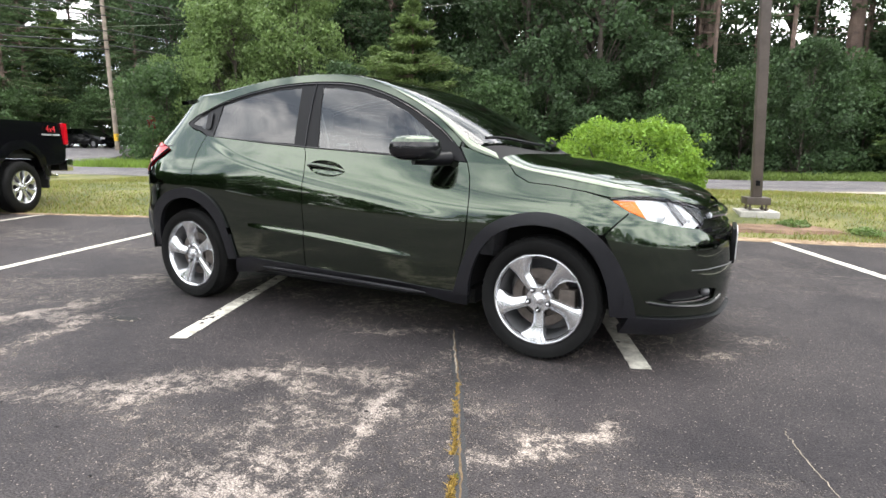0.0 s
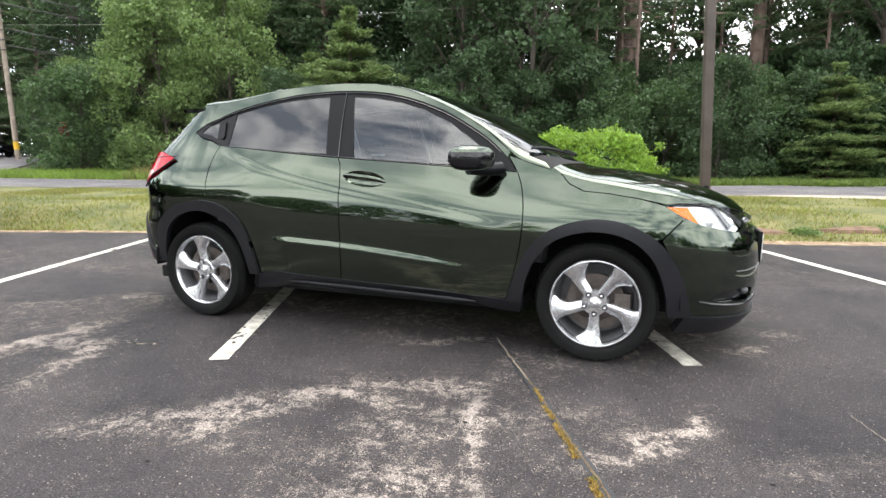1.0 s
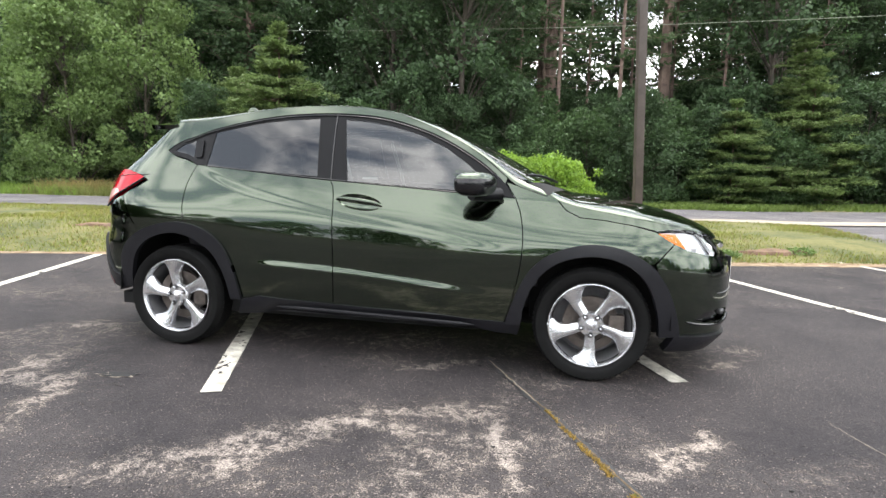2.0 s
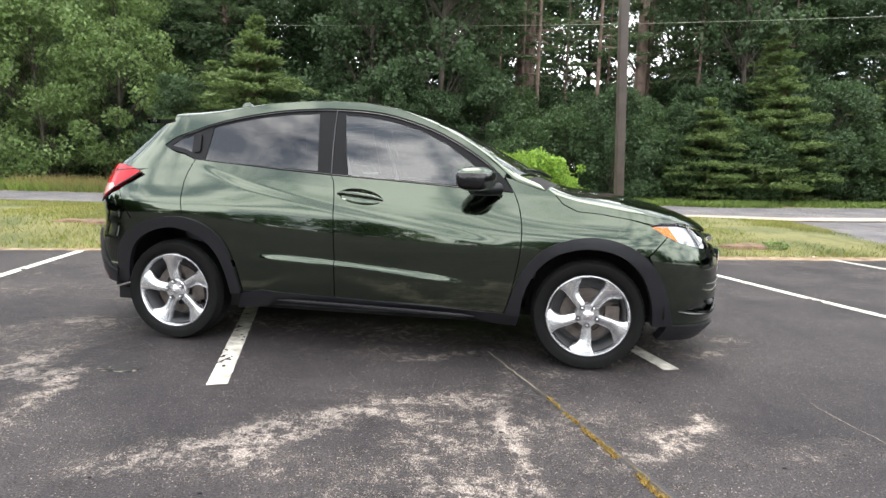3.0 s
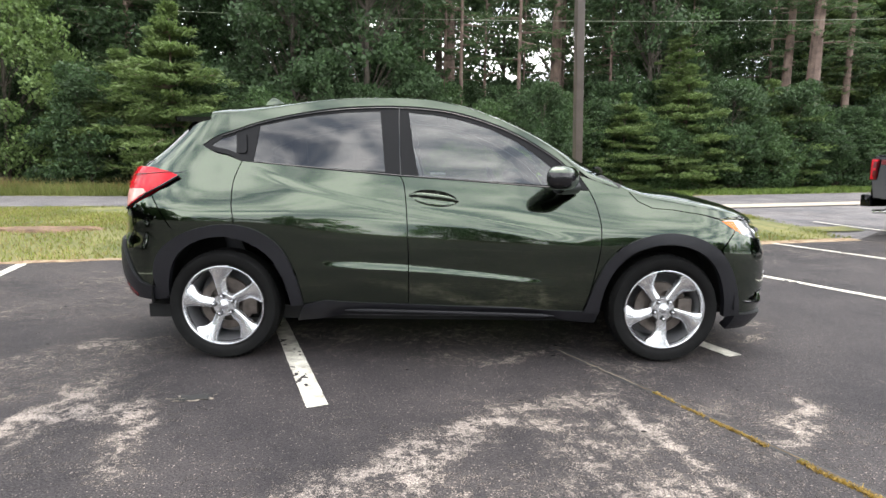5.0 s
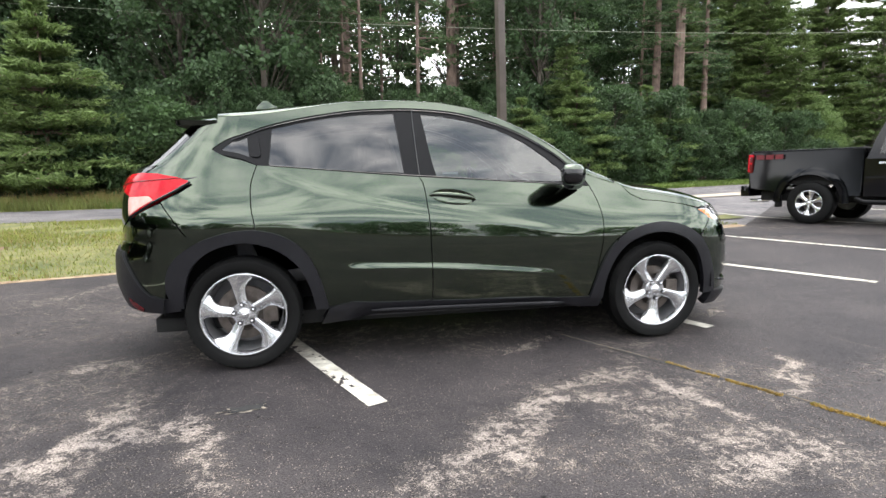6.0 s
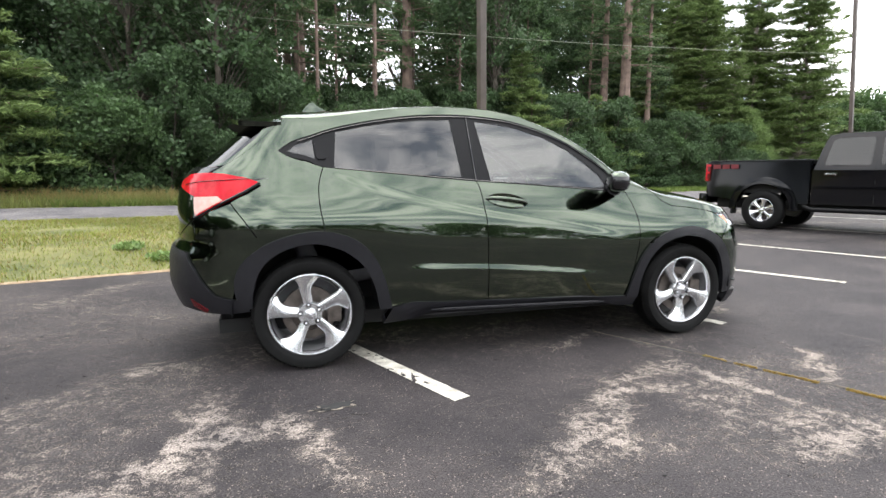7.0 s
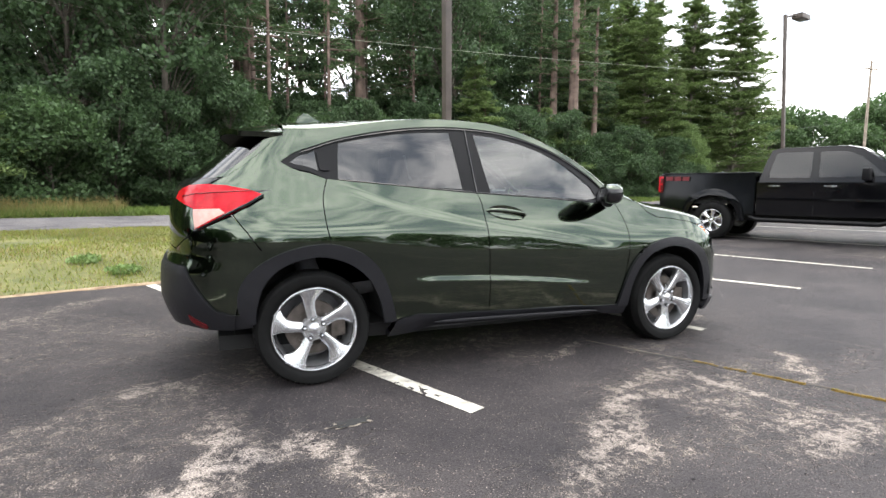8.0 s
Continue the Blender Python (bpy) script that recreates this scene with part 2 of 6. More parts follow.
def rounded(points, r, n=4):
    """An outline with its corners rounded by r."""
    out = []
    m = len(points)
    for i in range(m):
        p, a, b = Vector(points[i]), Vector(points[i - 1]), Vector(points[(i + 1) % m])
        da, db = (a - p), (b - p)
        ra = min(r, da.length * 0.45)
        rb = min(r, db.length * 0.45)
        s, e = p + da.normalized() * ra, p + db.normalized() * rb
        for k in range(n + 1):
            t = k / n
            out.append(tuple((1 - t) ** 2 * s + 2 * t * (1 - t) * p + t * t * e))
    return out


def curve(points, n=6):
    """A smooth open line through points (Catmull-Rom)."""
    p = [Vector(q) for q in points]
    p = [2 * p[0] - p[1]] + p + [2 * p[-1] - p[-2]]
    out = []
    for i in range(1, len(p) - 2):
        for k in range(n):
            t = k / n
            a, b, c, d = p[i - 1], p[i], p[i + 1], p[i + 2]
            out.append(tuple(0.5 * (2 * b + (c - a) * t + (2 * a - 5 * b + 4 * c - d) * t * t + (3 * b - a - 3 * c + d) * t**3)))
    out.append(tuple(p[-2]))
    return out


def inside(poly, pts):
    """Which of the points (n, 2) lie inside the outline."""
    poly, pts = np.asarray(poly), np.asarray(pts)
    res = np.zeros(len(pts), bool)
    x, y = pts[:, 0], pts[:, 1]
    j = len(poly) - 1
    for i in range(len(poly)):
        xi, yi, xj, yj = *poly[i], *poly[j]
        if yi != yj:
            res ^= ((yi > y) != (yj > y)) & (x < (xj - xi) * (y - yi) / (yj - yi) + xi)
        j = i
    return res


def dense(poly, step):
    out = []
    for i in range(len(poly)):
        a, b = np.array(poly[i]), np.array(poly[(i + 1) % len(poly)])
        k = max(1, int(np.ceil(np.hypot(*(b - a)) / step)))
        out += [tuple(a + (b - a) * t / k) for t in range(k)]
    clean = [out[0]]
    for p in out[1:]:
        if math.hypot(p[0] - clean[-1][0], p[1] - clean[-1][1]) > 1e-4:
            clean.append(p)
    return clean


def panel(name, outline, mat, parent, fn, holes=(), depth=0.015, step=0.03, label="", centre=(1.3, 0, 0.7)):
    """A curved sheet: the outline in the two measures of fn, laid on the surface, with its rim turned in by depth."""
    loops = [dense(outline, step)] + [dense(h, step) for h in holes]
    pts, edges = [], []
    for lp in loops:
        k = len(pts)
        pts += lp
        edges += [(k + i, k + (i + 1) % len(lp)) for i in range(len(lp))]
    lo, hi = np.min(loops[0], axis=0), np.max(loops[0], axis=0)
    grid = np.array([(a, b) for a in np.arange(lo[0] + step / 2, hi[0], step) for b in np.arange(lo[1] + step / 2, hi[1], step)]).reshape(-1, 2)
    if len(grid):
        ok = inside(loops[0], grid)
        for h in loops[1:]:
            ok &= ~inside(h, grid)
        grid = grid[ok]
    if len(grid):
        edge_pts = np.array(pts)
        near = np.array([np.min((edge_pts[:, 0] - g[0]) ** 2 + (edge_pts[:, 1] - g[1]) ** 2) for g in grid])
        grid = grid[near > (0.45 * step) ** 2]
    allp = [Vector(p) for p in pts] + [Vector(g) for g in grid]
    v2, e2, f2, *_ = delaunay_2d_cdt(allp, edges, [], 0, 1e-6)
    v2 = np.array([tuple(v) for v in v2])
    tri = np.array([f for f in f2 if len(f) == 3])
    mid = v2[tri].mean(axis=1)
    ok = inside(loops[0], mid)
    for h in loops[1:]:
        ok &= ~inside(h, mid)
    tri = tri[ok]
    co, no = [], []
    for a, b in v2:
        p = Vector(fn(a, b))
        e = 0.004
        n = (Vector(fn(a + e, b)) - Vector(fn(a - e, b))).cross(Vector(fn(a, b + e)) - Vector(fn(a, b - e)))
        n = n.normalized() if n.length > 1e-12 else Vector((0, 0, 0))
        if n.dot(p - Vector(centre)) < 0:
            n = -n
        co.append(p)
        no.append(n)
    faces = []
    for a, b, c in tri:
        n = (co[b] - co[a]).cross(co[c] - co[a])
        faces.append((int(a), int(b), int(c)) if n.dot(no[a]) >= 0 else (int(a), int(c), int(b)))
    count = {}
    for f in faces:
        for i in range(3):
            k = (f[i], f[(i + 1) % 3])
            count[k] = 1
    rim = [k for k in count if (k[1], k[0]) not in count]
    if depth:
        made = {}
        for a, b in rim:
            q = []
            for v in (b, a):
                for d in (0.0, depth):
                    if (v, d) not in made:
                        made[v, d] = len(co)
                        co.append(co[v] - no[v] * d)
                        no.append(Vector((0, 0, 0)))
                    q.append(made[v, d])
            faces.append((q[0], q[2], q[3], q[1]))
    me = bpy.data.meshes.new(name)
    me.from_pydata([tuple(c) for c in co], [], faces)
    me.polygons.foreach_set("use_smooth", [True] * len(me.polygons))
    me.normals_split_custom_set_from_vertices([tuple(n) for n in no])
    return mesh_object(name, me, mat, parent, label)

# ---- the dark green crossover: its surfaces ----
def spline(pts):
    """A smooth curve through (a, b) pairs, held flat past its ends (monotone cubic)."""
    xs, ys = [p[0] for p in pts], [p[1] for p in pts]
    d = [(ys[i + 1] - ys[i]) / (xs[i + 1] - xs[i]) for i in range(len(xs) - 1)]
    m = [d[0]] + [0 if d[i - 1] * d[i] <= 0 else 2 * d[i - 1] * d[i] / (d[i - 1] + d[i]) for i in range(1, len(d))] + [d[-1]]

    def f(x):
        if x <= xs[0]:
            return ys[0]
        if x >= xs[-1]:
            return ys[-1]
        i = 0
        while x > xs[i + 1]:
            i += 1
        h = xs[i + 1] - xs[i]
        t = (x - xs[i]) / h
        return ((2 * t**3 - 3 * t * t + 1) * ys[i] + (t**3 - 2 * t * t + t) * h * m[i]
                + (3 * t * t - 2 * t**3) * ys[i + 1] + (t**3 - t * t) * h * m[i + 1])
    return f


def smooth(a, b, x):
    t = min(1.0, max(0.0, (x - a) / (b - a)))
    return t * t * (3 - 2 * t)


# the crossover's body: origin under the rear axle, x ahead, z up; half widths on the near side
SR, SF, LR, LF, NR, NF = 0.0, 2.75, 1.1, 1.0, 3.0, 2.2
belt = spline([(-0.8, 1.19), (0.1, 1.17), (1.0, 1.095), (1.81, 1.04), (2.2, 1.015), (2.6, 0.98), (3.4, 0.9)])
flank = spline([(0.12, 0.74), (0.2, 0.79), (0.28, 0.822), (0.42, 0.838), (0.56, 0.846), (0.66, 0.849), (0.75, 0.842), (0.84, 0.822), (0.92, 0.794), (1.0, 0.762)])
tail_x = spline([(0.15, -0.60), (0.28, -0.70), (0.4, -0.77), (0.52, -0.80), (0.64, -0.795), (0.76, -0.755), (0.95, -0.75), (1.08, -0.72), (1.14, -0.68), (1.22, -0.58), (1.32, -0.46), (1.45, -0.31)])
nose_x = spline([(0.15, 3.39), (0.25, 3.475), (0.45, 3.50), (0.6, 3.49), (0.72, 3.445), (0.8, 3.40), (0.9, 3.32), (1.1, 3.2)])
crease_a = spline([(0.1, 1.15), (0.54, 1.005), (1.08, 0.895), (1.6, 0.812), (2.06, 0.737)])
crease_b = spline([(0.5, 0.585), (0.75, 0.58), (1.09, 0.565), (1.52, 0.53), (2.03, 0.475)])
edge_z = spline([(-0.5, 1.455), (-0.3, 1.45), (0, 1.455), (0.16, 1.47), (0.34, 1.5), (0.52, 1.53), (0.7, 1.55), (0.97, 1.56), (1.22, 1.55), (1.39, 1.52), (1.56, 1.46), (1.73, 1.385), (1.9, 1.29), (2, 1.22), (2.1, 1.135), (2.16, 1.09), (2.3, 1.045), (2.5, 0.985), (2.7, 0.948), (2.9, 0.915), (3.1, 0.877), (3.25, 0.84), (3.4, 0.79)])
crown_z = spline([(-0.5, 1.46), (-0.38, 1.477), (-0.14, 1.515), (0.24, 1.549), (0.62, 1.573), (0.93, 1.583), (1.19, 1.57), (1.37, 1.547), (1.55, 1.506), (1.74, 1.437), (1.92, 1.355),
                  (2.11, 1.255), (2.25, 1.18), (2.42, 1.085), (2.52, 1.055), (2.67, 1.04), (2.85, 1.01), (3.03, 0.97), (3.21, 0.915), (3.33, 0.86), (3.4, 0.8)])


def half(x, z):
    """Half the body's width at x and height z."""
    zb = belt(x)
    if z <= zb:
        w = flank(z / zb)
    else:
        w = 0.762 - 0.342 * (z - zb) - 0.14 * (z - zb) ** 2
    up = smooth(zb - 0.36, zb + 0.14, z)
    w -= up * (0.085 * smooth(0.9, -0.3, x) + 0.035 * smooth(1.6, 2.3, x))
    w += 0.012 * math.exp(-((x - 0.05) / 0.4) ** 2 - ((z - 0.86) / 0.12) ** 2)
    w += 0.014 * math.exp(-((x - 2.6) / 0.45) ** 2 - ((z - 0.80) / 0.12) ** 2)
    fade = smooth(0.08, 0.45, x) * smooth(2.2, 1.75, x)
    w += fade * 0.013 * smooth(crease_a(x) + 0.03, crease_a(x) - 0.03, z)
    fade = smooth(0.5, 0.75, x) * smooth(2.08, 1.6, x)
    w += fade * 0.0115 * smooth(crease_b(x) + 0.022, crease_b(x) - 0.022, z)
    return w


def skin(s, z, out=0.0, side=-1):
    """A point of the body's flank, which wraps round the nose past SF and round the tail past SR."""
    if s > SF:
        a = min(1.0, (s - SF) / LF) * math.pi / 2
        x, y = SF + (nose_x(z) - SF) * math.sin(a) ** (2 / NF), half(SF, z) * max(0.0, math.cos(a)) ** (2 / NF)
    elif s < SR:
        a = min(1.0, (SR - s) / LR) * math.pi / 2
        x, y = SR + (tail_x(z) - SR) * math.sin(a) ** (2 / NR), half(SR, z) * max(0.0, math.cos(a)) ** (2 / NR)
    else:
        x, y = s, half(s, z)
    return x, side * y, z


def along(x, z):
    """The flank's own measure s at the place x."""
    if x > SF:
        return SF + LF * math.asin(min(1.0, ((x - SF) / (nose_x(z) - SF)) ** (NF / 2))) * 2 / math.pi
    if x < SR:
        return SR - LR * math.asin(min(1.0, ((x - SR) / (tail_x(z) - SR)) ** (NR / 2))) * 2 / math.pi
    return x


def top(x, v):
    """A point of the roof, windscreen and bonnet: v is 1 at the near edge and 0 on the middle line."""
    ze = edge_z(x)
    s = along(x, ze)
    w = skin(s, ze)[1]
    z = ze + (crown_z(x) - ze) * max(0.0, 1 - abs(v) ** 2.5) ** 0.6
    return x, w * v, z


def skin_out(s, z, out, side=-1):
    """A point of the flank moved out along its own normal."""
    e = 0.004
    p = Vector(skin(s, z, side=side))
    n = (Vector(skin(s + e, z, side=side)) - Vector(skin(s - e, z, side=side))).cross(Vector(skin(s, z + e, side=side)) - Vector(skin(s, z - e, side=side)))
    n = n.normalized() if n.length > 1e-12 else Vector((0, side, 0))
    if n.dot(p - Vector((1.3, 0, 0.7))) < 0:
        n = -n
    return p + n * float(out)


def flank_fn(side, out=0.0):
    if out == 0:
        return lambda s, z: skin(s, z, side=side)
    return lambda s, z: skin_out(s, z, out, side)


def on_x(points):
    """Outline points given by x and z turned into the flank's measures."""
    return [(along(x, z), z) for x, z in points]

# ---- the dark green crossover ----
def wheel(parent_name, label, radius, rim, width, angle, spokes=5, dish=0.0, alloy=None, swirl=0.012):
    """A road wheel whose outer face looks to -y, its middle at the origin."""
    w = thing(parent_name, label, "wheel")
    alloy = alloy or ALLOY
    bm = bmesh.new()
    h, r = width / 2, radius
    lathe(bm, [(rim - 0.012, -h + 0.03), (rim + 0.004, -h + 0.018), (rim + 0.012, -h + 0.006), (rim + 0.035, -h - 0.004), (rim + 0.07, -h - 0.004), (r - 0.035, -h + 0.006), (r - 0.012, -h + 0.022), (r - 0.003, -h + 0.045),
               (r, -h * 0.4), (r, h * 0.4), (r - 0.012, h - 0.022), (rim + 0.03, h), (rim, h - 0.02)], 72)
    for k in range(64):
        a = 2 * math.pi * k / 64
        for y0, y1 in ((-h + 0.03, -h * 0.42),):
            c, s_ = math.cos(a), math.sin(a)
            vs = []
            for da, rr in ((-0.02, r - 0.013), (0.02, r - 0.013), (0.02, r + 0.0004), (-0.02, r + 0.0004)):
                ca, sa = math.cos(a + da), math.sin(a + da)
                vs.append((rr * ca, rr * sa))
            q = [bm.verts.new((x, y0 + (0.012 if i > 1 else 0), z)) for i, (x, z) in enumerate(vs)] + [bm.verts.new((x, y1, z)) for x, z in vs]
            for f in ((0, 1, 2, 3), (4, 7, 6, 5), (0, 4, 5, 1), (1, 5, 6, 2), (2, 6, 7, 3), (3, 7, 4, 0)):
                bm.faces.new([q[i] for i in f])
    part("tyre", bm, TYRE, w, "black rubber tyre")
    bm = bmesh.new()
    lathe(bm, [(rim + 0.002, -h + 0.012), (rim + 0.003, -h + 0.005), (rim - 0.003, -h + 0.004), (rim - 0.008, -h + 0.01), (rim - 0.014, -h + 0.03)], 72)
    lip = part("rim", bm, alloy, w, "silver alloy rim")
    bm = bmesh.new()
    lathe(bm, [(rim - 0.018, -h + 0.028), (rim - 0.03, -h * 0.3), (rim - 0.035, h * 0.7), (0.0, h * 0.72)], 60)
    part("barrel", bm, ALLOY_IN, w)
    # spokes: broad blades that widen to the rim, one edge stepped back
    face = -h + 0.014 - dish
    for k in range(spokes):
        a = radians(angle) + 2 * math.pi * k / spokes
        bm = bmesh.new()
        rows = []
        steps = 14
        for i in range(steps):
            t = i / (steps - 1)
            rr = 0.045 + (rim - 0.004 - 0.045) * t
            k_w = rim / 0.22 * (5 / spokes) ** 0.6
            if swirl:
                lead = -(0.024 + 0.008 * t + 0.085 * smooth(0.42, 1.04, t) ** 1.3) * k_w
                trail = (0.024 + 0.010 * t + 0.012 * smooth(0.7, 1.0, t)) * k_w
            else:
                trail = (0.027 + 0.008 * t + 0.042 * smooth(0.55, 0.98, t)) * k_w
                lead = -trail
            y = face + 0.016 * (1 - t) ** 2 + 0.016 * math.sin(math.pi * t) * 0.5 - 0.006 * t
            row = []
            # the leading edge drops to a dished facet, the trailing one rises to a ridge
            for u, dy in ((-0.02, 0.045), (0.0, 0.012 + 0.012 * t), (0.10, 0.008 + 0.008 * t), (0.38, 0.003), (0.46, 0.0), (0.86, 0.0), (0.95, 0.003), (1.0, 0.010), (1.02, 0.045)):
                off = lead + u * (trail - lead)
                row.append(bm.verts.new((rr * math.cos(a) - off * math.sin(a), y + dy, rr * math.sin(a) + off * math.cos(a))))
            rows.append(row)
        for p, q in zip(rows, rows[1:]):
            for i in range(len(p) - 1):
                bm.faces.new((p[i], p[i + 1], q[i + 1], q[i]))
        bmesh.ops.recalc_face_normals(bm, faces=bm.faces[:])
        part("spoke", bm, alloy, w)
    bm = bmesh.new()
    hub = rim * 0.30
    lathe(bm, [(0.0, face + 0.004), (hub * 0.46, face + 0.005), (hub * 0.52, face + 0.012), (hub * 0.9, face + 0.012), (hub, face + 0.02), (hub * 1.05, face + 0.05)], 40)
    part("hub", bm, alloy, w)
    bm = bmesh.new()
    lathe(bm, [(0.0, face - 0.004), (hub * 0.36, face - 0.002), (hub * 0.43, face + 0.002), (hub * 0.44, face + 0.01)], 32)
    cap = part("centre_cap", bm, alloy, w)
    bm = bmesh.new()
    s_ = hub * 0.2
    for x0, x1, z0, z1 in ((-s_, -s_ * 0.55, -s_, s_), (s_ * 0.55, s_, -s_, s_), (-s_ * 0.55, s_ * 0.55, -s_ * 0.2, s_ * 0.2)):
        box(bm, x0, x1, face - 0.006, face, z0, z1, 0.0015, 1)
    part("badge", bm, CHROME, w)
    for k in range(5):
        a = radians(angle) + 2 * math.pi * k / 5
        bm = bmesh.new()
        lathe(bm, [(0.0, -0.02), (0.006, -0.018), (0.0095, -0.01), (0.0095, 0.0), (0.0105, 0.002)], 12)
        bmesh.ops.translate(bm, verts=bm.verts, vec=(hub * 0.8 * math.cos(a), face + 0.006, hub * 0.8 * math.sin(a)))
        part("lug_nut", bm, CHROME, w)
        bm = bmesh.new()
        lathe(bm, [(0.009, 0.0005), (0.0135, 0.0), (0.0145, 0.001), (0.015, 0.004)], 14)
        bmesh.ops.translate(bm, verts=bm.verts, vec=(hub * 0.8 * math.cos(a), face + 0.0015, hub * 0.8 * math.sin(a)))
        part("lug_seat", bm, DARK, w)
    bm = bmesh.new()
    lathe(bm, [(0.0, -0.01), (rim * 0.45, -0.01), (rim * 0.45, -0.03), (rim * 0.66, -0.03), (rim * 0.66, -0.005), (0.0, -0.005)], 48)
    part("brake_disc", bm, STEEL, w, "lightly rusted brake disc")
    bm = bmesh.new()
    box(bm, rim * 0.42, rim * 0.78, -0.055, 0.02, -0.06, 0.06, 0.012)
    part("brake_caliper", bm, STEEL, w)
    return w


def bent_box(bm, fn, nu, nv):
    """A closed sheet fn(u, v) over 0..1 squares."""
    vs = [[bm.verts.new(fn(i / nu, j / nv)) for j in range(nv + 1)] for i in range(nu + 1)]
    for i in range(nu):
        for j in range(nv):
            bm.faces.new((vs[i][j], vs[i + 1][j], vs[i + 1][j + 1], vs[i][j + 1]))
    return vs


def crossover():
    car = thing("crossover_car", "dark green metallic compact crossover parked across faded stall lines", "car")
    E_BACK = [(x, edge_z(x)) for x in (2.1, 1.95, 1.8, 1.6, 1.4, 1.2, 1.0, 0.8, 0.6, 0.4, 0.2, 0.0)]
    ARCH_R = [(-0.36, 0.38), (-0.40, 0.47), (-0.39, 0.58), (-0.325, 0.675), (-0.18, 0.765), (0.03, 0.81), (0.215, 0.778), (0.345, 0.688), (0.42, 0.55), (0.465, 0.39), (0.475, 0.34)]
    ARCH_RI = [(-0.31, 0.38), (-0.305, 0.47), (-0.26, 0.605), (-0.15, 0.70), (0.02, 0.74), (0.18, 0.7), (0.3, 0.61), (0.37, 0.48), (0.405, 0.335)]
    ARCH_F = [(2.125, 0.305), (2.195, 0.51), (2.275, 0.645), (2.405, 0.738), (2.6, 0.78), (2.785, 0.75), (2.92, 0.665), (3.005, 0.545), (3.06, 0.4), (3.085, 0.285)]
    ARCH_FI = [(2.215, 0.3), (2.238, 0.44), (2.305, 0.58), (2.415, 0.675), (2.59, 0.717), (2.765, 0.685), (2.885, 0.585), (2.95, 0.43), (2.97, 0.285)]
    a_r, a_f = on_x(curve(ARCH_R, 4)), on_x(curve(ARCH_F, 4))
    a_ri, a_fi = on_x(curve(ARCH_RI, 4)), on_x(curve(ARCH_FI, 4))
    GAP_C = curve([(0.1, 1.168), (0.08, 1.11), (0.066, 1.04), (0.07, 0.93), (0.082, 0.86), (0.09, 0.805)], 4)
    GAP_B = curve([(1.036, 1.09), (1.06, 1.03), (1.08, 0.83), (1.09, 0.55), (1.09, 0.353)], 4)
    GAP_A = curve([(2.155, 1.02), (2.19, 0.93), (2.21, 0.8), (2.2, 0.63), (2.16, 0.43), (2.125, 0.315)], 4)
    SILL = [(0.485, 0.347), (0.61, 0.37), (0.75, 0.362), (1.09, 0.352), (1.42, 0.342), (1.75, 0.332), (1.92, 0.318), (2.11, 0.312)]
    BLACK_TOP = curve([(-0.15, 1.26), (-0.07, 1.315), (0.04, 1.355), (0.16, 1.398), (0.34, 1.442), (0.52, 1.474), (0.7, 1.497), (0.97, 1.51), (1.22, 1.498), (1.39, 1.47), (1.56, 1.42), (1.73, 1.35), (1.9, 1.253), (2.0, 1.183), (2.09, 1.1)], 3)
    HOOD_GAP = [(2.345, 1.045), (2.39, 1.015), (2.44, 0.96), (2.52, 0.922), (2.65, 0.912), (2.8, 0.889), (2.925, 0.862)]
    HEAD = [(2.923, 0.861), (3.011, 0.803), (3.087, 0.768), (3.22, 0.738), (3.348, 0.715), (3.471, 0.761), (3.387, 0.817), (3.283, 0.849), (3.149, 0.866), (3.01, 0.868)]
    TAIL = [(-0.798, 1.049), (-0.789, 1.087), (-0.69, 1.119), (-0.52, 1.126), (-0.362, 1.121), (-0.217, 1.1), (-0.151, 1.077), (-0.209, 1.03), (-0.324, 0.973), (-0.542, 0.885), (-0.565, 0.998), (-0.695, 1.026)]
    QUARTER = [(-0.098, 1.262), (-0.042, 1.305), (0.045, 1.335), (0.058, 1.218)]
    REAR_WIN = [(0.185, 1.383), (0.35, 1.42), (0.52, 1.45), (0.7, 1.47), (0.905, 1.48), (0.925, 1.3), (0.945, 1.118), (0.7, 1.13), (0.4, 1.152), (0.165, 1.172)]
    FRONT_WIN = [(1.075, 1.475), (1.22, 1.465), (1.39, 1.435), (1.56, 1.385), (1.73, 1.305), (1.86, 1.215), (1.96, 1.135), (2.0, 1.06), (1.9, 1.052), (1.6, 1.068), (1.14, 1.095), (1.11, 1.25)]
    HATCH = [(-0.16, 1.44), (-0.215, 1.395), (-0.295, 1.305), (-0.36, 1.235), (-0.43, 1.175), (-0.5, 1.128)]
    for side in (-1, 1):
        f = flank_fn(side)
        st = 0.011 if side < 0 else 0.06
        d = 0.003
        # body side with the quarter panel, rear pillar and roof rail
        outline = [(0.086, 0.81)] + [(x - d, z) for x, z in GAP_C[::-1]] + on_x([(-0.02, 1.205)]) + [(s, z + d) for s, z in on_x(BLACK_TOP)] + E_BACK + on_x([(-0.12, edge_z(-0.12))])
        outline += [(s + 0.004, z) for s, z in HATCH] + [(-0.36, 1.125), (-0.217, 1.103), (-0.147, 1.078), (-0.205, 1.026), (-0.29, 0.968), (-0.218, 0.878), (-0.158, 0.788)]
        outline += [p for p in a_r if -0.15 < p[0] < 0.08 and p[1] > 0.7]
        part_quarter = panel("quarter_panel", outline, PAINT, car, f, step=st)
        # doors
        dish = [(1.235 + 0.135 * math.cos(t), 0.968 - 0.014 * math.cos(t) + 0.047 * math.sin(t)) for t in np.linspace(0, 2 * math.pi, 28, endpoint=False)]
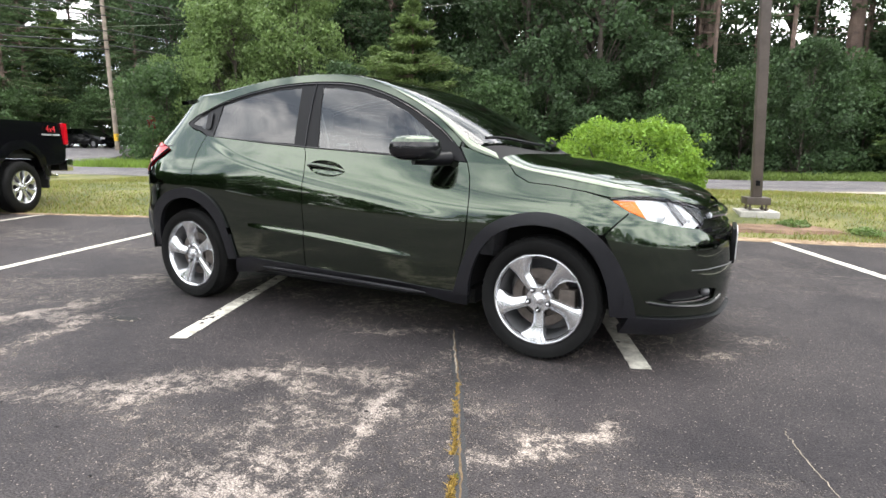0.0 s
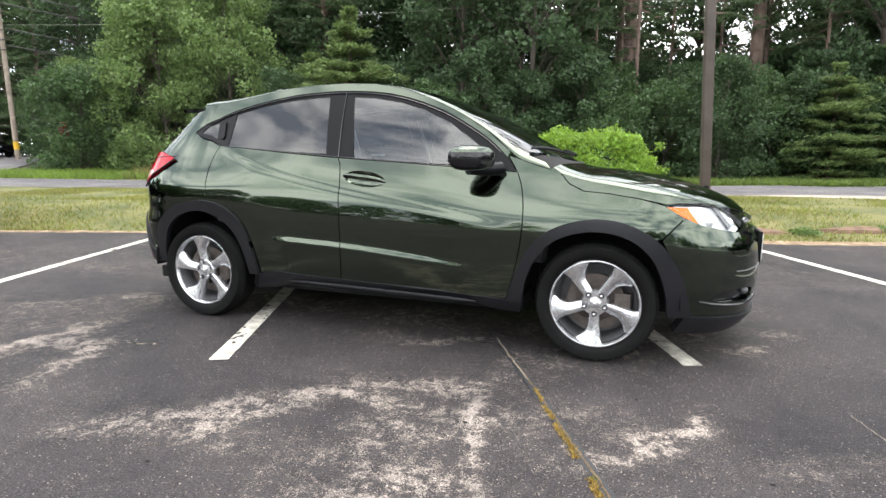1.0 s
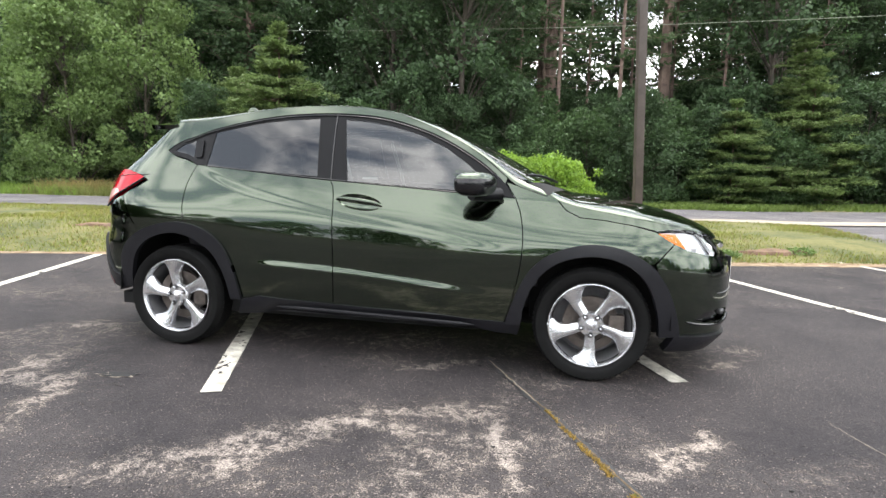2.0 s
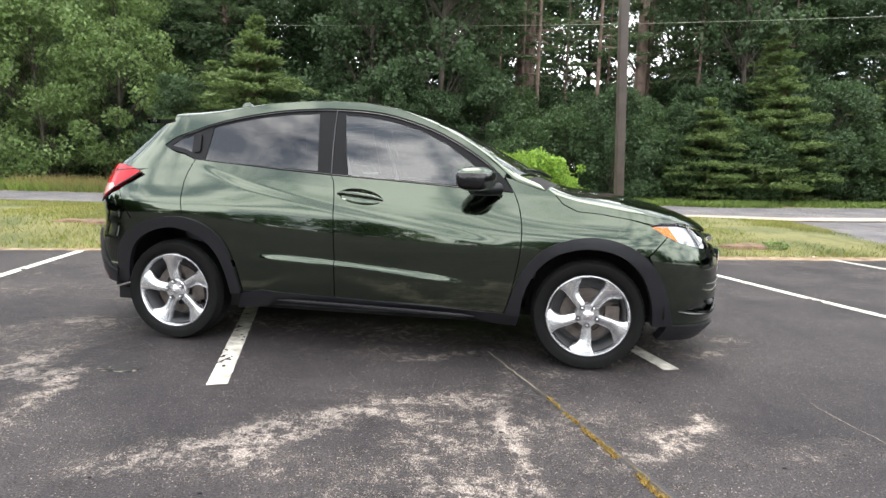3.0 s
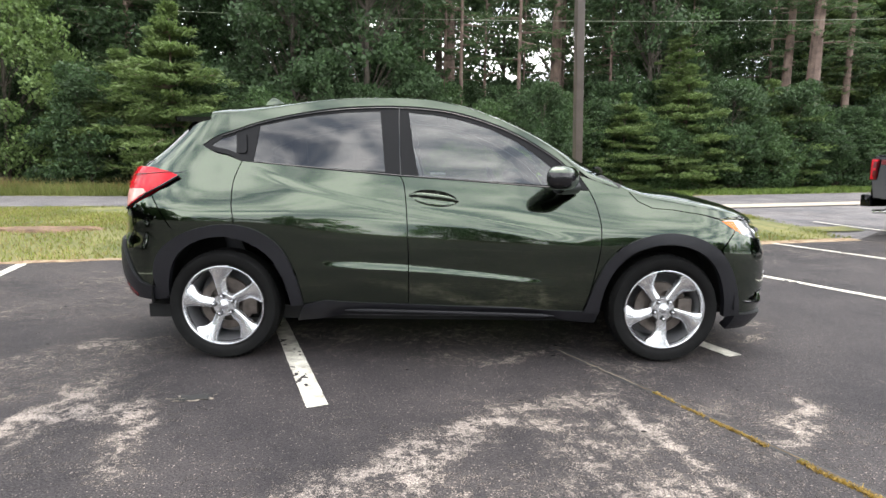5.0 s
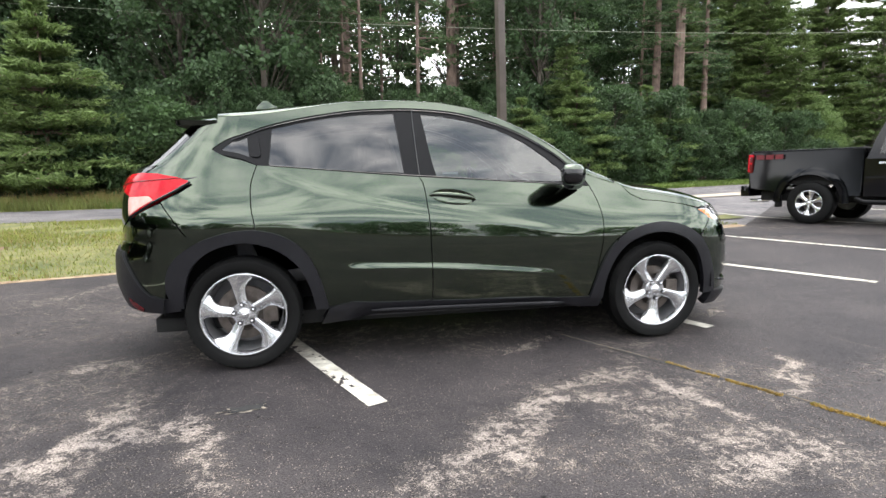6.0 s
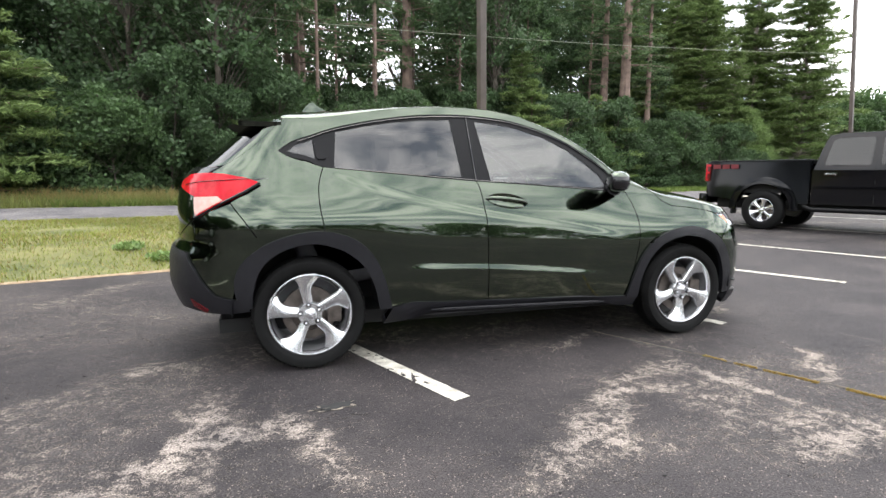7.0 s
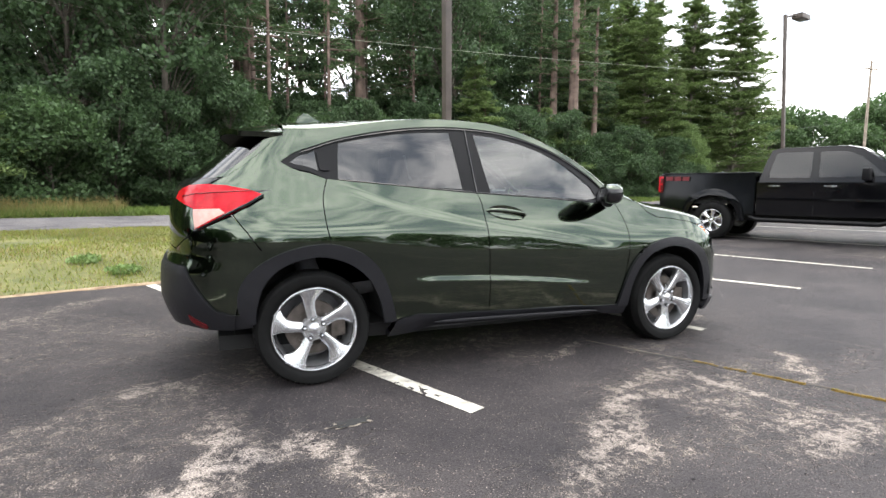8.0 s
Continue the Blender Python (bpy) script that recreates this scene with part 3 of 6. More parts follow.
        rear = [(x + d, z) for x, z in GAP_C] + [p for p in a_r if p[0] > 0.1][:-1] + SILL[:4][0:3] + [(1.088 - d, 0.355)] + [(x - d, z) for x, z in GAP_B[::-1]] + [(0.74, 1.112), (0.4, 1.142)]
        rear_door = panel("rear_door", rear, PAINT, car, f, step=st)
        front = [(x + d, z) for x, z in GAP_B] + SILL[4:] + [(x - d, z) for x, z in GAP_A[::-1]] + [(1.95, 1.028), (1.81, 1.04), (1.4, 1.068)]
        front_door = panel("front_door", front, PAINT, car, f, holes=[dish] if side < 0 else (), step=st)
        if side < 0:
            def bowl(s, z):
                r2 = ((s - 1.235) / 0.135) ** 2 + ((z - 0.968 + 0.014 * (s - 1.235) / 0.135) / 0.047) ** 2
                return skin_out(s, z, -0.002 - 0.032 * max(0.0, 1 - r2) ** 0.6, side)
            panel("handle_recess", [(1.235 + (x - 1.235) * 1.02, 0.968 + (z - 0.968) * 1.02) for x, z in dish], PAINT, front_door, bowl, depth=0, step=0.012)
            bm = bmesh.new()
            bar = [(1.092, 0.984), (1.14, 0.98), (1.235, 0.97), (1.32, 0.961), (1.372, 0.953)]
            pts = [skin_out(s, z, o, side) for (s, z), o in zip(bar, (-0.004, 0.022, 0.03, 0.022, -0.004))]
            tube(bm, [tuple(p) for p in curve(pts, 4)], [0.009, 0.011, 0.013, 0.014, 0.014, 0.015, 0.016, 0.016, 0.016, 0.016, 0.015, 0.015, 0.014, 0.013, 0.012, 0.011, 0.009], 10)
            part("handle", bm, PAINT, front_door, "body-coloured pull handle")
        # fender
        outline = [(x + d, z) for x, z in GAP_A[::-1]] + [(2.1, 1.108)] + [(x, edge_z(x)) for x in (2.16, 2.25, 2.335)] + HOOD_GAP[:-1] + [(2.918, 0.858), (3.006, 0.8), (2.945, 0.75), (2.885, 0.69)]
        outline += [p for p in a_f[::-1] if p[0] < 2.86 and p[1] > 0.33]
        panel("front_fender", outline, PAINT, car, f, step=st)
        # black cladding
        panel("wheel_arch_trim", a_r + a_ri[::-1], CLADDING, car, flank_fn(side, 0.018), step=0.03, depth=0.03)
        panel("wheel_arch_trim", a_f + a_fi[::-1], CLADDING, car, flank_fn(side, 0.018), step=0.03, depth=0.03)
        low = [(0.43, 0.235), (0.75, 0.27), (1.1, 0.262), (1.6, 0.266), (1.95, 0.272), (2.07, 0.245), (2.2, 0.235), (2.215, 0.3)]
        panel("sill_trim", [(0.48, 0.34)] + SILL[1:] + [(2.14, 0.309)] + low[::-1], CLADDING, car, lambda s, z, side=side: skin_out(s, z, 0.012 - (0.55 - 0.45 * smooth(1.8, 2.02, s) - 0.45 * smooth(0.75, 0.55, s)) * max(0.0, 0.34 - z), side), step=0.03, depth=0.05)
        bm = bmesh.new()
        ridge = [skin_out(s, z, 0.004, side) for s, z in curve([(0.72, 0.31), (1.1, 0.305), (1.6, 0.295), (1.95, 0.282)], 4)]
        tube(bm, [tuple(p) for p in ridge], [0.004] + [0.012] * (len(ridge) - 2) + [0.004], 8)
        part("sill_ridge", bm, CLADDING, car)
        # glass-house: black frame with the panes in it
        frame_line = on_x(BLACK_TOP) + [(2.15, 1.022), (1.81, 1.042), (1.4, 1.071), (1.04, 1.094), (0.74, 1.115), (0.4, 1.145), (0.1, 1.172)]
        glass_frame = panel("window_frame", frame_line, TRIM, car, flank_fn(side, -0.004), holes=[REAR_WIN, FRONT_WIN, on_x(QUARTER)], step=0.035, depth=0.02)
        for nm, win, mat, lab in (("rear_window", REAR_WIN, GLASS_DARK, "dark tinted side window"), ("front_window", FRONT_WIN, GLASS, "clear side window"), ("quarter_window", on_x(QUARTER), GLASS_DARK, "small dark corner window")):
            g = panel(nm, win, mat, car, flank_fn(side, -0.008), step=0.06, depth=0, label=lab)
            g.visible_shadow = False
        # black lines of the window rubber and the door gap through the pillar
        for ln in ([(x, z - 0.012) for x, z in BLACK_TOP[4:]], [(0.17, 1.165), (0.4, 1.146), (0.74, 1.118), (1.04, 1.096), (1.4, 1.073), (1.81, 1.044), (2.0, 1.033)], [(1.037, 1.094), (1.027, 1.25), (1.02, 1.4), (1.018, 1.505)]):
            bm = bmesh.new()
            pts = [tuple(skin_out(along(s, z), z, 0.0, side)) for s, z in ln]
            tube(bm, pts, 0.004, 6)
            part("window_rubber", bm, GLOSS_BLACK, glass_frame)
        # outside rear handle in the black pillar
        panel("pillar_handle", rounded([(0.065, 1.215), (0.055, 1.33), (0.11, 1.335), (0.125, 1.215)], 0.02), TRIM, glass_frame, flank_fn(side, 0.006), step=0.03, depth=0.012)
        # front bumper, grille and lamps
        fog = [(3.108, 0.372), (3.187, 0.411), (3.28, 0.414), (3.379, 0.409), (3.456, 0.395), (3.45, 0.343), (3.358, 0.337), (3.2, 0.345)]
        outline = [(3.012, 0.797), (3.087, 0.763), (3.22, 0.733), (3.348, 0.709), (3.432, 0.662), (3.6, 0.62), (3.749, 0.605), (3.749, 0.255), (3.588, 0.24), (3.218, 0.275), (3.03, 0.292)]
        outline += [p for p in a_f[::-1] if p[0] > 2.905 and 0.3 < p[1] < 0.66] + [(2.893, 0.686), (2.951, 0.747)]
        bumper = panel("front_bumper", outline, PAINT, car, f, holes=[fog], step=st)
        panel("fog_lamp_pocket", [(3.28 + (s - 3.28) * 1.03, 0.375 + (z - 0.375) * 1.05) for s, z in fog], GLOSS_BLACK, bumper, flank_fn(side, -0.03), depth=0, step=0.03)
        bm = bmesh.new()
        p = skin_out(3.40, 0.382, -0.022, side)
        bmesh.ops.create_uvsphere(bm, u_segments=20, v_segments=12, radius=0.024, matrix=Matrix.Translation(p))
        part("fog_lamp", bm, ALLOY_IN, bumper, "round clear fog lamp")
        bm = bmesh.new()
        strip = [skin_out(s, z, 0.004, side) for s, z in curve([(3.063, 0.362), (3.14, 0.345), (3.25, 0.33), (3.365, 0.32), (3.46, 0.328), (3.51, 0.352)], 4)]
        tube(bm, [tuple(q) for q in strip], [0.003] + [0.009] * (len(strip) - 2) + [0.004], 8)
        part("fog_lamp_trim", bm, GLOSS_BLACK, bumper)
        bm = bmesh.new()
        strip = [skin_out(s, z, 0.002, side) for s, z in curve([(3.27, 0.512), (3.36, 0.507), (3.45, 0.508), (3.6, 0.502), (3.749, 0.495)], 4)]
        tube(bm, [tuple(q) for q in strip], 0.0028, 8)
        part("bumper_strip", bm, ALLOY_IN, bumper)
        panel("front_lip", [(3.0, 0.298), (3.03, 0.288), (3.218, 0.271), (3.588, 0.236), (3.749, 0.25), (3.749, 0.185), (3.526, 0.185), (3.278, 0.18), (2.964, 0.205)], CLADDING, bumper, flank_fn(side, 0.02), step=0.04, depth=0.05)
        grille = [(3.292, 0.842), (3.387, 0.813), (3.471, 0.757), (3.36, 0.705), (3.436, 0.658), (3.6, 0.616), (3.749, 0.6), (3.749, 0.79), (3.5, 0.815)]
        gr = panel("grille", grille, GLOSS_BLACK, car, flank_fn(side, -0.02), step=0.03, depth=0.0, label="gloss black front grille")
        bm = bmesh.new()
        strip = [skin_out(s, z, 0.006, side) for s, z in curve([(3.46, 0.765), (3.55, 0.765), (3.65, 0.757), (3.749, 0.75)], 4)]
        tube(bm, [tuple(q) for q in strip], 0.016, 8)
        part("grille_bar", bm, CHROME, gr)
        for zz in (0.7, 0.66):
            bm = bmesh.new()
            strip = [skin_out(s, zz, -0.006, side) for s in np.linspace(3.44, 3.749, 8)]
            tube(bm, [tuple(q) for q in strip], 0.012, 6)
            part("grille_slat", bm, GLOSS_BLACK, gr)
        lamp = panel("headlight", HEAD, LAMP_CLEAR, car, flank_fn(side, -0.03), step=0.03, depth=0, label="clear headlight with an amber corner")
        panel("indicator", [(2.94, 0.857), (3.05, 0.855), (3.085, 0.772), (3.011, 0.806)], AMBER_LENS, lamp, flank_fn(side, -0.012), step=0.03, depth=0.01)
        panel("lamp_bezel", [(3.33, 0.83), (3.36, 0.822), (3.45, 0.76), (3.40, 0.735), (3.37, 0.78)], TRIM, lamp, flank_fn(side, -0.016), step=0.03, depth=0.01)
        panel("lamp_bezel", [(3.235, 0.852), (3.262, 0.848), (3.31, 0.752), (3.28, 0.735), (3.258, 0.78)], ALLOY_IN, lamp, flank_fn(side, -0.016), step=0.03, depth=0.01)
        for s_, z_, r_ in ((3.17, 0.79, 0.034), (3.335, 0.775, 0.03)):
            bm = bmesh.new()
            bmesh.ops.create_uvsphere(bm, u_segments=20, v_segments=12, radius=r_, matrix=Matrix.Translation(skin_out(s_, z_, -0.04, side)))
            part("lamp_lens", bm, LAMP_CLEAR, lamp)
        g = panel("lamp_cover", HEAD, GLASS_LENS, lamp, flank_fn(side, 0.002), step=0.03, depth=0.004)
        g.visible_shadow = False
        # bonnet side above the fender line
        strip = HOOD_GAP + [(3.01, 0.871), (3.149, 0.87), (3.283, 0.853), (3.4, 0.83), (3.749, 0.803)]
        upper = []
        for s in np.linspace(3.749, 2.345, 24):
            z = 0.85
            for _ in range(6):
                z = edge_z(skin(s, z)[0])
            upper.append((s, max(z, 0.808)))
        panel("bonnet_edge", [(s + 0.004, z + 0.004) for s, z in strip] + upper, PAINT, car, f, step=st)
        # tail: lamps, bumper, hatch
        tail_lamp = panel("tail_light", TAIL, RED_LENS, car, flank_fn(side, 0.012), step=0.03, depth=0.03, label="red wrap-round tail light")
        panel("reversing_lens", [(-0.56, 0.992), (-0.54, 0.892), (-0.335, 0.976), (-0.37, 0.997)], PINK_LENS, tail_lamp, flank_fn(side, 0.015), step=0.03, depth=0.004)
        for ln in ([(-0.2, 1.095), (-0.36, 1.085), (-0.56, 1.075), (-0.7, 1.06)],):
            bm = bmesh.new()
            tube(bm, [tuple(skin_out(s, z, 0.0125, side)) for s, z in curve(ln, 5)], 0.003, 6)
            part("lamp_rib", bm, DARK_RED, tail_lamp)
        bm = bmesh.new()
        strip = [skin_out(s, z, 0.014, side) for s, z in ((-0.145, 1.072), (-0.209, 1.026), (-0.324, 0.968), (-0.542, 0.88))]
        tube(bm, [tuple(q) for q in strip], 0.007, 6)
        part("lamp_seal", bm, GLOSS_BLACK, tail_lamp)
        arch_back = [p for p in a_r if p[0] < -0.09 and p[1] < 0.76][::-1]
        outline = [(-0.542, 0.876), (-0.294, 0.962), (-0.224, 0.876), (-0.164, 0.784)] + arch_back[:] + [(-0.3, 0.437), (-0.376, 0.455), (-0.419, 0.492), (-0.514, 0.594), (-0.62, 0.692), (-1.099, 0.7), (-1.099, 0.8), (-0.79, 0.77), (-0.67, 0.825)]
        rb = panel("rear_bumper", outline, PAINT, car, f, step=st)
        black = [(-0.225, 0.433), (-0.3, 0.433), (-0.376, 0.45), (-0.419, 0.487), (-0.514, 0.589), (-0.62, 0.687), (-1.099, 0.695), (-1.099, 0.34), (-0.632, 0.36), (-0.477, 0.35), (-0.318, 0.35), (-0.2, 0.365)]
        panel("rear_bumper_trim", black, CLADDING, rb, flank_fn(side, 0.014), step=0.03, depth=0.04)
        panel("reflector", rounded([(-0.586, 0.432), (-0.45, 0.372), (-0.475, 0.352), (-0.575, 0.385)], 0.01), DARK_RED, rb, flank_fn(side, 0.018), step=0.03, depth=0.008)
        gate = [(-1.099, 0.805), (-0.79, 0.777), (-0.672, 0.833), (-0.548, 0.89), (-0.572, 0.995), (-0.698, 1.022), (-0.803, 1.046), (-1.099, 1.05)]
        hatch = panel("tailgate", gate, PAINT, car, f, step=0.03)
        panel("tailgate_garnish", [(-0.803, 1.052), (-0.794, 1.09), (-0.69, 1.124), (-0.52, 1.132), (-0.46, 1.165), (-1.099, 1.165), (-1.099, 1.055)], GLOSS_BLACK, hatch, f, step=0.03)
        fin = HATCH[:-1] + [(-0.5, 1.172), (-0.43, 1.235), (-0.365, 1.305), (-0.33, 1.35), (-0.35, 1.4), (-0.3, 1.435)]
        panel("hatch_pillar", fin, PAINT, hatch, f, step=0.03)
        g = panel("rear_screen", [(-1.099, 1.17), (-0.505, 1.17), (-0.434, 1.235), (-0.369, 1.305), (-0.334, 1.35), (-0.354, 1.41), (-1.099, 1.425)], GLASS_DARK, hatch, flank_fn(side, -0.004), step=0.04, depth=0)
        # inner door card and wheel housing
        bm = bmesh.new()
        ys = sorted((side * 0.70, side * 0.735))
        prism(bm, [(0.52, 0.25), (2.12, 0.25), (2.15, 0.6), (2.1, 0.99), (1.0, 1.05), (0.1, 1.12), (-0.3, 1.1), (-0.35, 0.92), (0.25, 0.86), (0.47, 0.6)], ys[0], ys[1])
        part("door_lining", bm, SEAT_CLOTH, car, "", False)
        for cx, cz in ((0.0, 0.33), (2.61, 0.32)):
            bm = bmesh.new()
            def well(u, v):
                a = math.pi * (-0.02 + 1.04 * u)
                return (cx + 0.425 * math.cos(a), side * (0.45 + 0.365 * v), cz + 0.03 + 0.415 * math.sin(a))
            bent_box(bm, well, 20, 2)
            bm.faces.new([bm.verts.new(well(k / 20, 0.02)) for k in range(21)])
            part("wheel_housing", bm, DARK, car)
    # roof, windscreen, bonnet
    def across(x0, x1, v1, n=14):
        return [(x, -v1) for x in np.linspace(x0, x1, n)] + [(x, v1) for x in np.linspace(x1, x0, n)]
    def top_in(o):
        return lambda x, v: (Vector(top(x, v)) + Vector((0, 0, o)))
    roof = panel("roof", across(-0.12, 1.3, 0.998, 40), PAINT, car, top, step=0.022, depth=0.02)
    for sg in (-1, 1):
        panel("roof_pillar", [(x, sg * 0.998) for x in np.linspace(1.303, 2.335, 14)] + [(x, sg * (0.915 + 0.035 * (x - 1.3))) for x in np.linspace(2.3, 1.303, 10)], PAINT, car, top, step=0.012, depth=0.015)
    arc = lambda x0, b, v1, n=14: [(x0 - b * (v / v1) ** 2, v) for v in np.linspace(-v1, v1, n)]
    shield = arc(1.36, 0.06, 0.91) + [(x, 0.91 + 0.035 * (x - 1.3)) for x in np.linspace(1.4, 2.1, 6)] + arc(2.425, 0.23, 0.94)[::-1] + [(x, -0.91 - 0.035 * (x - 1.3)) for x in np.linspace(2.1, 1.4, 6)]
    g = panel("windscreen", shield, GLASS_SHIELD, car, top_in(-0.006), step=0.06, depth=0, label="large raked windscreen")
    g.visible_shadow = False
    panel("windscreen_header", arc(1.305, 0.0, 0.9) + arc(1.375, 0.06, 0.885)[::-1], GLOSS_BLACK, car, top_in(-0.003), step=0.04, depth=0)
    panel("cowl", arc(2.41, 0.22, 0.985) + arc(2.475, 0.13, 0.985)[::-1], DARK, car, top_in(-0.012), step=0.04, depth=0)
    for y0, y1 in ((-0.55, -0.02), (0.1, 0.62)):
        bm = bmesh.new()
        pts = [Vector(top(2.39 - 0.2 * (y / 0.65) ** 2, y / 0.72)) + Vector((0, 0, 0.018)) for y in np.linspace(y0, y1, 8)]
        tube(bm, [tuple(p) for p in pts], 0.009, 6)
        part("wiper", bm, TRIM, car)
    hood_back = arc(2.475, 0.13, 0.999)
    panel("bonnet", hood_back + [(x, 0.999) for x in np.linspace(2.4, 3.34, 20)] + [(3.355, v) for v in np.linspace(0.9, -0.9, 8)] + [(x, -0.999) for x in np.linspace(3.34, 2.4, 20)], PAINT, car, top, step=0.02, depth=0.02)
    # spoiler over the rear screen
    def lip(x, v):
        t = smooth(-0.1, -0.42, x)
        return (x, v * (0.600 - 0.07 * t), crown_z(x) - (0.085 - 0.045 * t) * abs(v) ** 2.6)
    sp = panel("spoiler", arc(-0.45, -0.09, 1.0) + arc(-0.125, 0.0, 1.0)[::-1], PAINT, car, lip, step=0.04, depth=0.03)
    panel("spoiler_underside", arc(-0.44, -0.09, 0.98) + arc(-0.2, 0.0, 0.98)[::-1], DARK, sp, lambda x, v: Vector(lip(x, v)) - Vector((0, 0, 0.031)), step=0.06, depth=0, centre=(1.3, 0, 3))
    bm = bmesh.new()
    fin = [(0.02, -0.02), (0.05, 0.035), (0.085, 0.068), (0.115, 0.07), (0.15, 0.045), (0.21, 0.015), (0.23, -0.01)]
    prism(bm, [(x, 1.55 + z) for x, z in fin], -0.022, 0.022, 0.008)
    part("aerial_fin", bm, PAINT, car)
    # mirrors
    for side in (-1, 1):
        mir = None
        def shell(u, v, lo, hi):
            a, b = 2 * math.pi * u, lo + (hi - lo) * v
            sx, sy, sz = math.cos(a) * math.cos(b), math.sin(a) * math.cos(b), math.sin(b)
            pw = lambda q, e: math.copysign(abs(q) ** e, q)
            x = pw(sx, 0.7) * (0.085 if sx < 0 else 0.095)
            return (1.945 + 0.9 * x - 0.055 * pw(sy, 0.75), side * (0.94 + 0.118 * pw(sy, 0.75)), 1.095 + 0.068 * pw(sz, 0.75))
        bm = bmesh.new()
        bent_box(bm, lambda u, v: shell(u, v, -math.pi / 2, 0.35), 32, 10)
        bmesh.ops.remove_doubles(bm, verts=bm.verts, dist=0.0005)
        bmesh.ops.recalc_face_normals(bm, faces=bm.faces[:])
        mir = part("door_mirror", bm, GLOSS_BLACK, car, "two-tone door mirror")
        bm = bmesh.new()
        bent_box(bm, lambda u, v: Vector(shell(u, v, 0.35, math.pi / 2)), 32, 10)
        bmesh.ops.remove_doubles(bm, verts=bm.verts, dist=0.0005)
        bmesh.ops.recalc_face_normals(bm, faces=bm.faces[:])
        part("mirror_cap", bm, PAINT, mir, "dark green mirror cap")
        bm = bmesh.new()
        ys = sorted((side * 0.865, side * 1.02))
        box(bm, 1.862, 1.869, ys[0], ys[1], 1.055, 1.135, 0.003)
        for v in bm.verts:
            v.co.x -= 0.75 * (abs(v.co.y) - 0.94) - 0.055
        part("mirror_glass", bm, CHROME, mir)
        bm = bmesh.new()
        tube(bm, [(1.93, side * 0.93, 1.05), (1.99, side * 0.86, 1.035), (2.06, side * 0.76, 1.04)], [0.045, 0.035, 0.04], 10)
        part("mirror_arm", bm, TRIM, mir)
        panel("mirror_base", [(1.985, 1.036), (2.01, 1.1), (2.055, 1.135), (2.1, 1.09), (2.15, 1.02)], TRIM, mir, flank_fn(side, 0.006), step=0.03, depth=0.012)
    # inside
    bm = bmesh.new()
    box(bm, -0.5, 2.2, -0.7, 0.7, 0.22, 0.3)
    part("floor_pan", bm, DARK, car)
    bm = bmesh.new()
    box(bm, -0.05, 3.2, -0.45, 0.45, 0.21, 0.28, 0.03)
    part("underbody", bm, DARK, car)
    bm = bmesh.new()
    box(bm, 2.25, 3.22, -0.5, 0.5, 0.26, 0.82, 0.03)
    part("engine_bay", bm, DARK, car)
    bm = bmesh.new()
    prism(bm, [(1.95, 0.5), (2.3, 0.5), (2.35, 0.98), (2.2, 1.02), (1.95, 1.0), (1.82, 0.93), (1.85, 0.8)], -0.69, 0.69, 0.03)
    part("dashboard", bm, SEAT_CLOTH, car)
    bm = bmesh.new()
    ring = [(1.72 - 0.07 * math.sin(a), 0.36 + 0.18 * math.cos(a), 0.98 + 0.17 * math.sin(a)) for a in np.linspace(0, 2 * math.pi, 33)]
    tube(bm, ring, 0.016, 8, cap=False)
    tube(bm, [(1.72, 0.19, 0.98), (1.76, 0.36, 0.97), (1.72, 0.53, 0.98)], [0.02, 0.05, 0.02], 8)
    tube(bm, [(1.74, 0.36, 0.97), (1.95, 0.36, 0.9)], 0.03, 8)
    part("steering_wheel", bm, TRIM, car)
    for x, y, wide in ((1.25, -0.36, 0.5), (1.25, 0.36, 0.5), (0.3, 0.0, 1.25)):
        bm = bmesh.new()
        prism(bm, rounded([(x - 0.25, 0.42), (x + 0.28, 0.5), (x + 0.27, 0.62), (x - 0.16, 0.58), (x - 0.36, 1.18), (x - 0.48, 1.18), (x - 0.32, 0.5)], 0.05), y - wide / 2, y + wide / 2, 0.05, 3)
        seat = part("seat", bm, SEAT_CLOTH, car, "grey cloth seat")
        for yy in ((y,) if wide < 1 else (-0.4, 0.4)):
            bm = bmesh.new()
            box(bm, x - 0.5, x - 0.38, yy - 0.13, yy + 0.13, 1.2, 1.36, 0.04, 3)
            tube(bm, [(x - 0.43, yy - 0.05, 1.15), (x - 0.44, yy - 0.05, 1.22)], 0.008, 6)
            tube(bm, [(x - 0.43, yy + 0.05, 1.15), (x - 0.44, yy + 0.05, 1.22)], 0.008, 6)
            part("headrest", bm, SEAT_CLOTH, seat)
    for side in (-1, 1):
        bm = bmesh.new()
        pts = [(1.02, side * 0.60, 1.4), (1.1, side * 0.62, 1.15), (1.16, side * 0.64, 0.9)]
        for dx in (0.0,):
            tube(bm, pts, 0.012, 6)
        part("seat_belt", bm, PALE_CLOTH, car)
    panel("headlining", across(-0.1, 1.32, 0.97), PALE_CLOTH, car, lambda x, v: Vector(top(x, v)) - Vector((0, 0, 0.03)), step=0.1, depth=0, centre=(1, 0, 3))
    bm = bmesh.new()
    box(bm, 1.205, 1.3, -0.655, -0.65, 1.105, 1.118)
    part("window_sticker", bm, WHITE_PLASTIC, car)
    # number plate at the nose, blank
    bm = bmesh.new()
    box(bm, 3.478, 3.502, -0.17, 0.17, 0.49, 0.68, 0.006)
    plate = part("plate_holder", bm, TRIM, car)
    bm = bmesh.new()
    box(bm, 3.503, 3.508, -0.155, 0.155, 0.51, 0.665, 0.002)
    part("number_plate", bm, WHITE_PLASTIC, plate)
    return car


